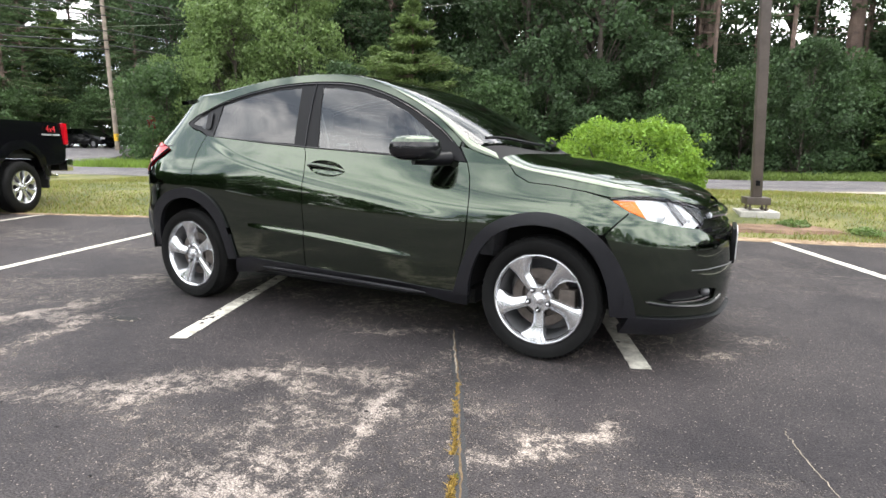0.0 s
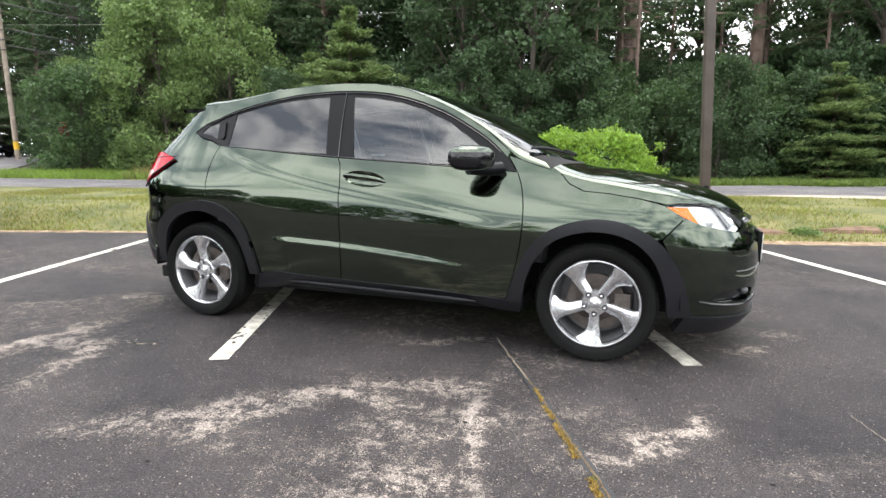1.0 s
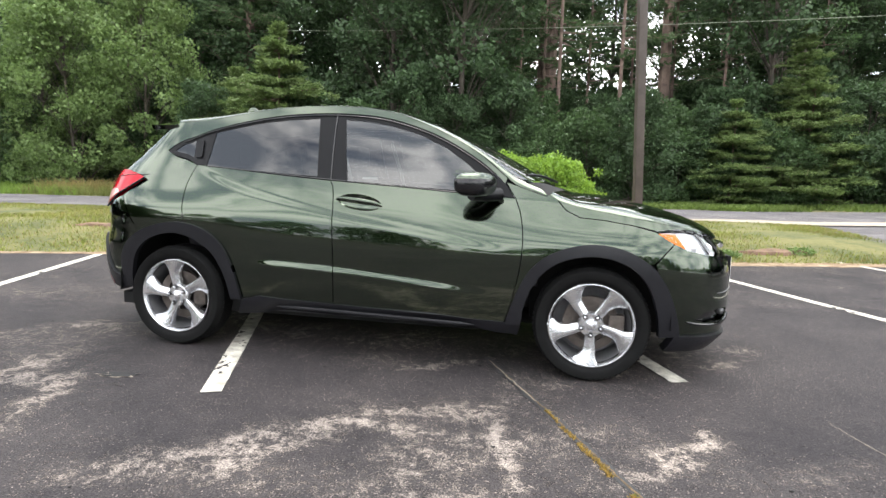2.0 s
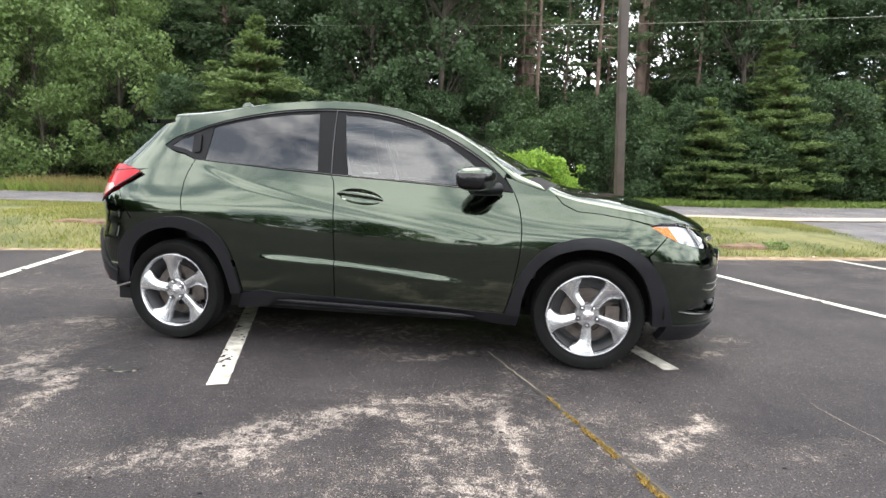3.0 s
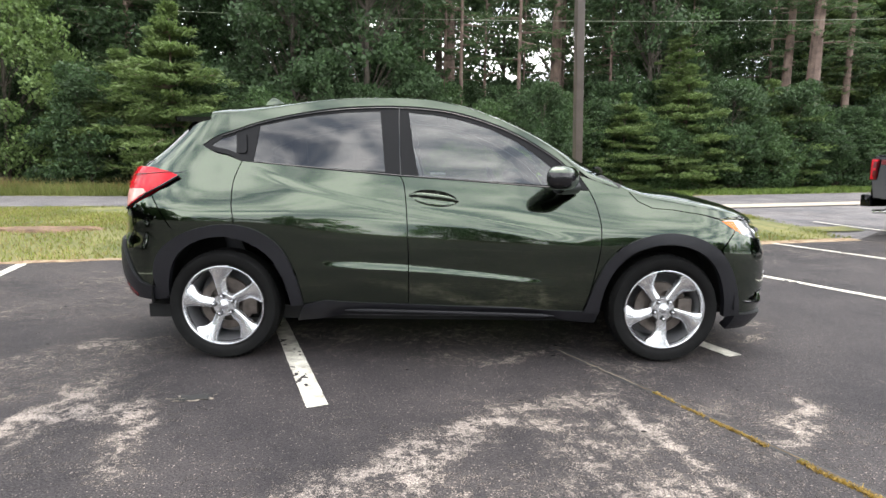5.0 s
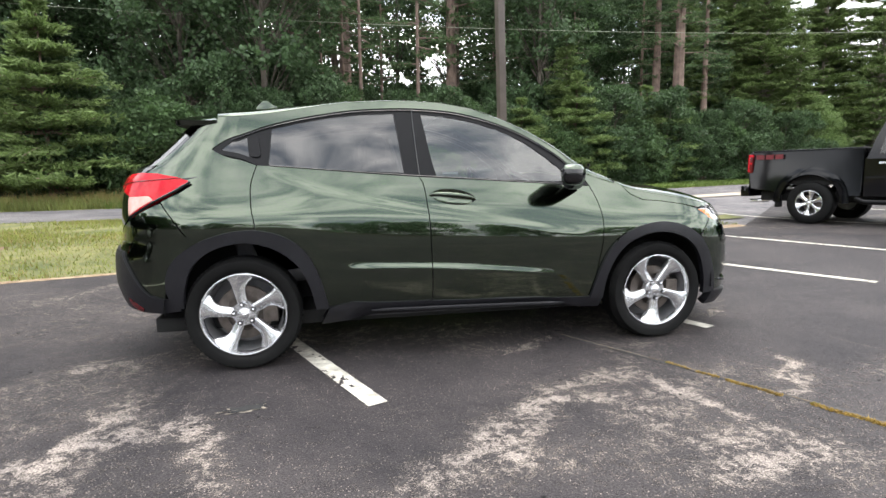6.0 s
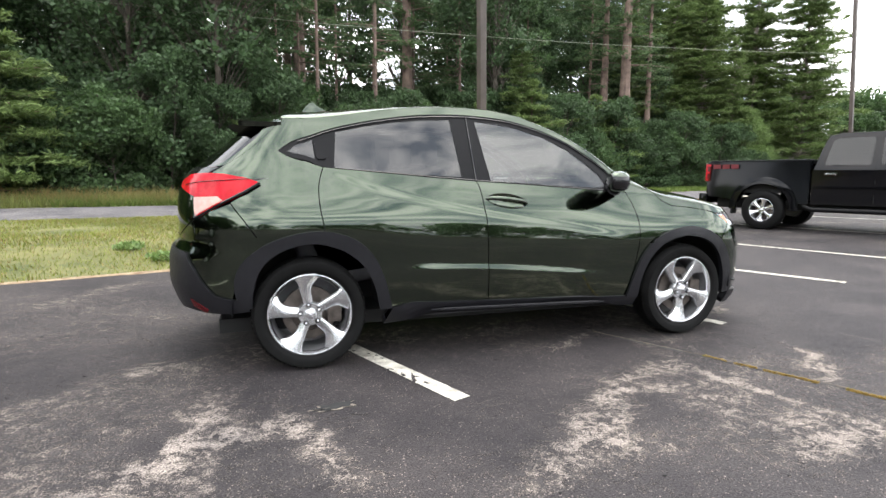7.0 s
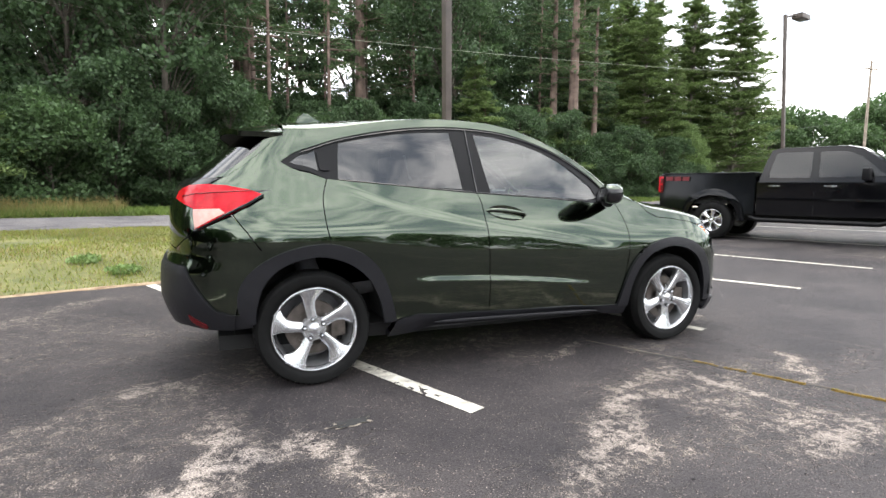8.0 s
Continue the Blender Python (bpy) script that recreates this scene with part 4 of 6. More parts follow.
CAR = crossover()
FRONT_WHEEL = wheel("wheel", "five-spoke silver alloy wheel with a black tyre", 0.327, 0.236, 0.21, -90)
REAR_WHEEL = wheel("wheel", "five-spoke silver alloy wheel with a black tyre", 0.327, 0.236, 0.21, 28)
for w, m in ((FRONT_WHEEL, pose(2.61, -0.735, 0.325)), (REAR_WHEEL, pose(0, -0.735, 0.325))):
    w.matrix_basis = m
    w.parent = CAR
for w, m in ((FRONT_WHEEL, pose(2.61, 0.735, 0.325, 0, 0, 180)), (REAR_WHEEL, pose(0, 0.735, 0.325, 0, 0, 180))):
    copy_thing(w, m)
for w in [o for o in CAR.children if o.name.startswith("wheel.") or o.name == "wheel"]:
    for key in ("label", "category"):
        if key in w and key == "category":
            del w[key]

# ---- the ground: one sheet, with lot, grass strip, road and verge on it ----
def lot_edge(x):
    """y at which the lot ends and the grass strip begins."""
    return 3.52 + 0.25 * x - 0.008 * (x - 1) ** 2 + 0.008 if x < 7 else 4.99 + 0.2 * (x - 7)


def road_near(x):
    return 10.4 + 0.22 * x


def road_far(x):
    return 15.6 + 0.22 * x


def height(x, y):
    """The lie of the land: a level lot, the strip and road a little higher, a side road climbing far to the left."""
    z = 0.22 * smooth(lot_edge(x) + 0.1, lot_edge(x) + 2.4, y) * smooth(9.5, 6.5, x)
    z += 0.02 * max(0.0, min(x, 22) - 5)
    z += 0.15 * smooth(6.5, 9.5, x) * smooth(lot_edge(x), lot_edge(x) + 5, y)
    z += 0.012 * max(0.0, y - road_far(x)) if y < road_far(x) + 40 else 0.48
    z += 0.55 * smooth(-14, -42, x) * smooth(road_far(x) - 3, road_far(x) + 10, y)
    return z


def sheet(name, xs, ys, lift, mat, label, kind_name="structure", category="ground", cut=None, uneven=0.0):
    """A patch of ground between two curves of y over x; ys gives (y0, y1) at x."""
    bm = bmesh.new()
    rows = []
    for x in xs:
        y0, y1 = ys(x)
        n = cut or 12
        rows.append([bm.verts.new((x, y0 + (y1 - y0) * j / n, height(x, y0 + (y1 - y0) * j / n) + lift + uneven * (noise.noise((x * 1.3, (y0 + (y1 - y0) * j / n) * 1.3, 7)) if 0 < j < n else 0))) for j in range(n + 1)])
    for p, q in zip(rows, rows[1:]):
        for j in range(len(p) - 1):
            bm.faces.new((p[j], q[j], q[j + 1], p[j + 1]))
    return tagged(part(name, bm, mat, None), label, category, "", kind_name)


def asphalt_material(name, dark, pale, streaks):
    """Worn asphalt: dark sealed areas, pale worn aggregate in drifts and tyre lanes, fine stones, hairline cracks."""
    m = bpy.data.materials.new(name)
    m.use_nodes = True
    n, l = m.node_tree.nodes, m.node_tree.links
    b = n["Principled BSDF"]
    co = n.new("ShaderNodeTexCoord")

    def tex(scale, detail=6, rough=0.6, stretch=None, turn=0):
        t = n.new("ShaderNodeTexNoise")
        t.inputs["Scale"].default_value, t.inputs["Detail"].default_value, t.inputs["Roughness"].default_value = scale, detail, rough
        mp = n.new("ShaderNodeMapping")
        mp.inputs["Scale"].default_value = stretch or (1, 1, 1)
        mp.inputs["Rotation"].default_value = (0, 0, radians(turn))
        l.new(co.outputs["Object"], mp.inputs["Vector"])
        l.new(mp.outputs["Vector"], t.inputs["Vector"])
        return t.outputs["Fac"]

    def math_node(op, a, b_, c=None):
        q = n.new("ShaderNodeMath")
        q.operation = op
        for i, v in enumerate((a, b_, c)):
            if v is None:
                continue
            if isinstance(v, (int, float)):
                q.inputs[i].default_value = v
            else:
                l.new(v, q.inputs[i])
        return q.outputs[0]

    def ramp(v, lo, hi):
        q = n.new("ShaderNodeMapRange")
        q.interpolation_type = "SMOOTHSTEP"
        q.inputs["From Min"].default_value, q.inputs["From Max"].default_value = lo, hi
        l.new(v, q.inputs["Value"])
        return q.outputs["Result"]

    drift = tex(0.55, 5, 0.62)
    lane = tex(0.9, 4, 0.6, (0.35, 1.3, 1), -18)
    grain = tex(95, 3, 0.7)
    mid = tex(14, 5, 0.7)
    total = math_node("MULTIPLY_ADD", lane, 0.45, math_node("MULTIPLY", drift, 0.55))
    # worn pale patches, and darker patches, with places of their own
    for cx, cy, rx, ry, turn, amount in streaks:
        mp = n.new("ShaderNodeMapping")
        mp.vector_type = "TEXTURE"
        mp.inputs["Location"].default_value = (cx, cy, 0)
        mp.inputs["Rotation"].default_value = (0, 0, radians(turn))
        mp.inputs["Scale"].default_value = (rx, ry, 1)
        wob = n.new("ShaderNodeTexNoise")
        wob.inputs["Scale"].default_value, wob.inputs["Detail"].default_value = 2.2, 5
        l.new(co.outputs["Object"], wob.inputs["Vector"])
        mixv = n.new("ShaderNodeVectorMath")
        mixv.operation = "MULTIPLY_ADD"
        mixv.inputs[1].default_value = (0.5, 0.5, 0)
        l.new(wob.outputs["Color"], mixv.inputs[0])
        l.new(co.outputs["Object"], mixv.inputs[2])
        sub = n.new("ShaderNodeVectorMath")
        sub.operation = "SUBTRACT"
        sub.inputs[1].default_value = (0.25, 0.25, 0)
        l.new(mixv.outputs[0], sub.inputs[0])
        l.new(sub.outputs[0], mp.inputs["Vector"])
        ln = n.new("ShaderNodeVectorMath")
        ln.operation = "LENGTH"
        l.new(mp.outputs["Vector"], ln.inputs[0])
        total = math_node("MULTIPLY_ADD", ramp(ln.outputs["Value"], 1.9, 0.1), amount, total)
    wear = ramp(math_node("MULTIPLY_ADD", tex(4, 6, 0.75), 0.42, total), 0.62, 1.08)
    lace = ramp(tex(9, 6, 0.8), 0.40, 0.56)
    many = math_node("MULTIPLY_ADD", math_node("MULTIPLY", wear, math_node("MULTIPLY_ADD", lace, 0.8, 0.2)), 0.88, 0.09)

    def stones(size, share):
        """Single stones of the aggregate laid bare: more of them where the surface is worn."""
        v = n.new("ShaderNodeTexVoronoi")
        v.inputs["Scale"].default_value = 1 / size
        l.new(co.outputs["Object"], v.inputs["Vector"])
        sep = n.new("ShaderNodeSeparateColor")
        l.new(v.outputs["Color"], sep.inputs["Color"])
        bare = math_node("LESS_THAN", sep.outputs["Red"], math_node("MULTIPLY", many, share))
        return math_node("MULTIPLY", math_node("MULTIPLY", bare, ramp(v.outputs["Distance"], 0.75, 0.35)), math_node("MULTIPLY_ADD", sep.outputs["Green"], 0.55, 0.45))

    # short wandering threads of bared aggregate, denser and broader where worn
    def threads(scale, turn, thin, more):
        t = n.new("ShaderNodeTexNoise")
        t.inputs["Scale"].default_value, t.inputs["Detail"].default_value, t.inputs["Roughness"].default_value, t.inputs["Distortion"].default_value = scale, 3, 0.65, 1.3
        mp = n.new("ShaderNodeMapping")
        mp.inputs["Rotation"].default_value = (0, 0, radians(turn))
        mp.inputs["Scale"].default_value = (0.8, 1.2, 1)
        l.new(co.outputs["Object"], mp.inputs["Vector"])
        l.new(mp.outputs["Vector"], t.inputs["Vector"])
        off = math_node("ABSOLUTE", math_node("SUBTRACT", t.outputs["Fac"], 0.5), 0)
        return ramp(math_node("SUBTRACT", math_node("MULTIPLY_ADD", many, more, thin), off), 0.0, 0.014)

    broken = ramp(math_node("MULTIPLY_ADD", many, 0.22, tex(21, 4, 0.7)), 0.535, 0.64)
    thread = math_node("MULTIPLY", math_node("MAXIMUM", threads(44, 20, 0.0, 0.075), threads(75, 65, 0.0, 0.085)), broken)
    pale_fac = math_node("MAXIMUM", math_node("MULTIPLY", thread, 0.85), math_node("MULTIPLY", stones(0.006, 0.4), 0.8))
    pale_fac = math_node("MAXIMUM", pale_fac, math_node("MULTIPLY", many, math_node("MULTIPLY_ADD", ramp(mid, 0.35, 0.65), 0.22, 0.06)))
    mix = n.new("ShaderNodeMixRGB")
    mix.inputs["Color1"].default_value, mix.inputs["Color2"].default_value = (*dark, 1), (*pale, 1)
    l.new(pale_fac, mix.inputs["Fac"])
    tone = n.new("ShaderNodeMixRGB")
    tone.blend_type = "MULTIPLY"
    tone.inputs["Fac"].default_value = 1.0
    shade = n.new("ShaderNodeValToRGB")
    shade.color_ramp.elements[0].position, shade.color_ramp.elements[1].position = 0.3, 0.7
    shade.color_ramp.elements[0].color, shade.color_ramp.elements[1].color = (0.5, 0.5, 0.55, 1), (1.45, 1.38, 1.34, 1)
    l.new(tex(0.9, 8, 0.7), shade.inputs["Fac"])
    speckle = n.new("ShaderNodeMixRGB")
    speckle.blend_type = "MULTIPLY"
    speckle.inputs["Fac"].default_value = 1.0
    fleck = n.new("ShaderNodeValToRGB")
    fleck.color_ramp.elements[0].position, fleck.color_ramp.elements[1].position = 0.36, 0.66
    fleck.color_ramp.elements[0].color, fleck.color_ramp.elements[1].color = (0.5, 0.5, 0.52, 1), (1.7, 1.66, 1.62, 1)
    l.new(tex(130, 2, 0.6), fleck.inputs["Fac"])
    l.new(mix.outputs["Color"], speckle.inputs["Color1"])
    l.new(fleck.outputs["Color"], speckle.inputs["Color2"])
    l.new(speckle.outputs["Color"], tone.inputs["Color1"])
    l.new(shade.outputs["Color"], tone.inputs["Color2"])
    l.new(tone.outputs["Color"], b.inputs["Base Color"])
    rg = n.new("ShaderNodeMapRange")
    rg.inputs["To Min"].default_value, rg.inputs["To Max"].default_value = 0.62, 0.95
    l.new(pale_fac, rg.inputs["Value"])
    l.new(rg.outputs["Result"], b.inputs["Roughness"])
    b.inputs["Specular IOR Level"].default_value = 0.12
    bp = n.new("ShaderNodeBump")
    bp.inputs["Strength"].default_value, bp.inputs["Distance"].default_value = 0.9, 0.008
    l.new(math_node("MULTIPLY_ADD", grain, 0.7, pale_fac), bp.inputs["Height"])
    l.new(bp.outputs["Normal"], b.inputs["Normal"])
    return m


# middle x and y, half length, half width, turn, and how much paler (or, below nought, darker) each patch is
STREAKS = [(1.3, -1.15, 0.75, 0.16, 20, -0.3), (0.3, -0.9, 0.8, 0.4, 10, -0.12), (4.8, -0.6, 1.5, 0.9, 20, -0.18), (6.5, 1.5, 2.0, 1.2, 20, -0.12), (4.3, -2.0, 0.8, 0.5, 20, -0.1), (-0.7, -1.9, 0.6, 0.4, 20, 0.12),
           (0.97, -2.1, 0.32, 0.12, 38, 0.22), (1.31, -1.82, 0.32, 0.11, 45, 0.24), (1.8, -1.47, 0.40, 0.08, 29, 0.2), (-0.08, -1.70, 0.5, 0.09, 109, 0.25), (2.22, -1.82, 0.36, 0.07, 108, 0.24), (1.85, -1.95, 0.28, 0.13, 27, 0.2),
           (2.92, -1.65, 0.30, 0.08, 45, 0.22), (3.08, -1.38, 0.2, 0.06, 66, 0.2), (3.70, 0.08, 0.2, 0.11, 0, 0.24), (3.46, -0.33, 0.24, 0.07, 43, 0.2), (1.73, -0.79, 0.3, 0.045, 31, 0.22), (-0.51, -1.5, 0.35, 0.12, 80, 0.23),
           (-0.46, -1.64, 0.3, 0.1, 20, 0.22), (1.1, -2.2, 0.35, 0.12, 10, 0.16), (2.05, -2.35, 0.42, 0.18, -6, 0.2), (2.08, -1.65, 0.3, 0.07, 6, 0.16), (-0.93, -0.59, 0.3, 0.1, 0, 0.18), (0.52, -0.96, 0.2, 0.05, -50, 0.22),
           (1.6, -1.64, 0.24, 0.05, -3, 0.18), (-1.73, 2.07, 0.4, 0.15, 57, 0.16), (-1.6, -1.2, 0.9, 0.3, 20, 0.12), (3.75, -1.5, 0.4, 0.12, 25, 0.14), (-0.9, -2.3, 0.7, 0.2, 60, 0.14)]
ASPHALT = asphalt_material("worn_asphalt", (0.0350, 0.0333, 0.0355), (0.34, 0.31, 0.275), STREAKS)
ROAD_GREY = asphalt_material("pale_road_asphalt", (0.13, 0.13, 0.135), (0.27, 0.26, 0.25), [])
GRASS_GROUND = material("mown_grass_ground", (0.09, 0.115, 0.03), 0.95, vary=0.4, scale=1.2, color2=(0.18, 0.165, 0.06), bump=0.8, bump_scale=40)
SOIL = material("bare_brown_soil", (0.16, 0.10, 0.065), 0.95, vary=0.4, scale=6, bump=0.8, bump_scale=50)
SAND = material("pale_sandy_shoulder", (0.36, 0.31, 0.25), 0.95, vary=0.2, scale=2, bump=0.5, bump_scale=60)
FLOOR_WOOD = material("dark_forest_floor", (0.045, 0.04, 0.025), 0.95, vary=0.5, scale=1.5, bump=0.8, bump_scale=20)
LINE_PAINT = material("worn_white_line_paint", (0.56, 0.52, 0.44), 0.8, vary=0.45, scale=14, color2=(0.74, 0.71, 0.62), bump=0.4, bump_scale=120)


def land():
    """The one ground sheet, finer near the car, out to the horizon."""
    def axis(a):
        return sorted({round(s * v, 3) for s in (-1, 1) for v in a})
    near = [i * 0.8 for i in range(0, 41)] + [34, 37, 41, 46, 52, 60, 75, 100, 150, 250, 500, 1200]
    xs, ys = axis(near), axis(near)
    bm = bmesh.new()
    vs = [[bm.verts.new((x, y, height(x, y) - 0.05)) for y in ys] for x in xs]
    for i in range(len(xs) - 1):
        for j in range(len(ys) - 1):
            bm.faces.new((vs[i][j], vs[i + 1][j], vs[i + 1][j + 1], vs[i][j + 1]))
    return tagged(part("ground", bm, FLOOR_WOOD, None), "dark leaf-strewn ground under the woods", "ground", "", "structure")


land()
XS = [-40 + 0.5 * i for i in range(0, 141)]
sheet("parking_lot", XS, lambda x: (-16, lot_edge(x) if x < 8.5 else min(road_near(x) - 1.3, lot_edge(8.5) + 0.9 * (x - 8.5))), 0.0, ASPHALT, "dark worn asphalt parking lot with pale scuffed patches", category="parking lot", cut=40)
sheet("grass_strip", [x for x in XS if x <= 9.5], lambda x: (lot_edge(x), road_near(x) - (0 if x < 4 else 1.2 * smooth(4, 8, x))) if x < 8.5 else (lot_edge(x) + 1.0, lot_edge(x) + 1.6), -0.004, GRASS_GROUND, "mown yellow-green grass strip beside the lot", category="grass", cut=24, uneven=0.03)
sheet("road", XS + [35, 45, 60], lambda x: (road_near(x), road_far(x)), 0.004, ROAD_GREY, "pale grey asphalt road", category="road", cut=8)
sheet("shoulder", [x for x in XS if x > 4], lambda x: (road_near(x) - 1.3 * smooth(4, 8, x), road_near(x)), 0.003, SAND, "pale sandy road shoulder", category="road shoulder", cut=4)
sheet("drive_apron", [x for x in XS if x >= 8], lambda x: (lot_edge(x) - 0.6, road_near(x) - 0.2), -0.025, ROAD_GREY, "grey asphalt drive mouth at the road", category="drive", cut=16)
sheet("verge", XS + [35, 45], lambda x: (road_far(x), road_far(x) + 2.6), -0.004, GRASS_GROUND, "rough grass verge below the woods", category="verge", cut=6, uneven=0.05)


def stall_line(a, b, width=0.105):
    """A worn painted line from a to b, with chipped edges and scraped-off flakes missing."""
    a, b = Vector(a), Vector(b)
    d = (b - a).normalized()
    n = Vector((-d.y, d.x))
    length = (b - a).length
    bm = bmesh.new()
    cols = 12
    k = int(length / 0.009)
    prev = None
    for i in range(k + 1):
        p = a + d * (length * i / k)
        w0 = width / 2 + 0.004 * noise.noise((i * 0.16, a.x, 1)) + 0.002 * noise.noise((i * 0.9, a.x, 2))
        w1 = width / 2 + 0.004 * noise.noise((i * 0.16, a.x, 5)) + 0.002 * noise.noise((i * 0.9, a.x, 6))
        row = [bm.verts.new((*(p + n * (-w0 + (w0 + w1) * j / cols)), height(p.x, p.y) + 0.005)) for j in range(cols + 1)]
        if prev:
            for j in range(cols):
                u, v = i * 0.009, j * width / cols
                worn = 0.8 * noise.noise((u * 4, v * 7, a.x * 3)) + 0.6 * noise.noise((u * 19, v * 30, a.x * 3 + 7)) + 0.12 * noise.noise((u * 60, v * 70, a.x))
                if worn < 0.52 or i < 3:
                    bm.faces.new((prev[j], row[j], row[j + 1], prev[j + 1]))
        prev = row
    return tagged(part("stall_line", bm, LINE_PAINT, None, smooth_shade=False), "worn white painted stall line on the asphalt", "line marking", "stall lines", "structure")


for tip, far in (((0.69, -1.505), (-1.15, 3.1)), ((3.13, -0.71), (1.35, 3.75)), ((5.7, 0.24), (4.0, 4.35)), ((7.98, 0.78), (6.5, 5.6)), ((11.2, 2.2), (9.4, 7.8)), ((-1.85, -2.3), (-3.53, 2.35)), ((-5.6, -0.4), (-6.4, 1.6)), ((14.6, 3.6), (12.6, 8.6))):
    stall_line(tip, far)

# ---- leaves, trees and bushes ----
def leaf_mesh(name, centres, length, width, mat, droop=0.0, seed=1, flat=0.0, along_dir=None):
    """One mesh of many small leaf blades, each a four-cornered blade at its own turn."""
    rng = np.random.default_rng(seed)
    c = np.asarray(centres, float)
    n = len(c)
    u = rng.normal(size=(n, 3))
    if along_dir is not None:
        u = np.asarray(along_dir, float) + 0.45 * u
    u[:, 2] = u[:, 2] * (1 - flat) - droop
    u /= np.linalg.norm(u, axis=1, keepdims=True) + 1e-9
    w = rng.normal(size=(n, 3))
    w[:, 2] *= (1 - flat)
    w = np.cross(u, np.cross(w, u))
    w /= np.linalg.norm(w, axis=1, keepdims=True) + 1e-9
    s = rng.uniform(0.65, 1.3, (n, 1))
    a, b = u * length * s, w * width * s
    v = np.empty((n, 4, 3))
    v[:, 0], v[:, 1], v[:, 2], v[:, 3] = c - a * 0.5, c + b * 0.5 - a * 0.05, c + a * 0.5, c - b * 0.5 - a * 0.05
    me = bpy.data.meshes.new(name)
    me.vertices.add(n * 4)
    me.vertices.foreach_set("co", v.reshape(-1))
    me.loops.add(n * 4)
    me.loops.foreach_set("vertex_index", np.arange(n * 4, dtype=np.int32))
    me.polygons.add(n)
    me.polygons.foreach_set("loop_start", np.arange(0, n * 4, 4, dtype=np.int32))
    me.update(calc_edges=True)
    me.materials.append(mat)
    return me


def clump_points(rng, centre, radius, count, squash=0.75):
    """Leaf places in a loose clump, thicker towards its outside."""
    p = rng.normal(size=(count, 3))
    p /= np.linalg.norm(p, axis=1, keepdims=True) + 1e-9
    r = radius * rng.uniform(0.35, 1.08, (count, 1)) ** 0.6
    p = p * r
    p[:, 2] *= squash
    return p + np.asarray(centre)


def broadleaf(label, tall, spread, low, leaf_mat, seed, clumps=55, leaves=230, size=0.15, trunk_r=0.14, bark=None):
    """A broad-leaved tree: a leaning tapered trunk, limbs to each mass of leaves, gaps between them."""
    rng = np.random.default_rng(seed)
    t = thing("tree", label, "tree")
    lean = rng.uniform(-0.4, 0.4, 2)
    spine = [(lean[0] * s * s + 0.1 * math.sin(5 * s + seed), lean[1] * s * s, tall * 0.93 * s) for s in np.linspace(0, 1, 8)]
    bm = bmesh.new()
    tube(bm, spine, [trunk_r * (1.35 if i == 0 else 1) * (1 - 0.12 * i) for i in range(8)], 9)
    pts = []
    for k in range(clumps):
        z = low + (tall - low) * rng.uniform(0, 1) ** 0.9
        f = (z - low) / (tall - low)
        reach = spread * (0.55 + 0.45 * math.sin(math.pi * min(1, 0.25 + 0.75 * f))) * (1 if f < 0.6 else 1 - 0.9 * (f - 0.6))
        a = rng.uniform(0, 2 * math.pi)
        d = reach * rng.uniform(0.25, 1) ** 0.6
        c = np.array([d * math.cos(a), d * math.sin(a), z + 0.15 * d])
        base = np.array(spine[min(7, int(7 * max(0.05, (z - 0.5 * d) / tall)))])
        mid = (base + c) / 2 + np.array([0, 0, 0.12 * d])
        tube(bm, [tuple(base), tuple(mid), tuple(c)], [trunk_r * 0.18, trunk_r * 0.1, 0.008], 5, cap=False)
        pts.append(clump_points(rng, c, rng.uniform(0.55, 1.0) * spread * 0.34, leaves))
    part("trunk", bm, bark or BARK_GREY, t)
    mesh_object("crown", leaf_mesh("crown", np.concatenate(pts), size, size * 0.62, leaf_mat, 0.25, seed), None, t)
    return t


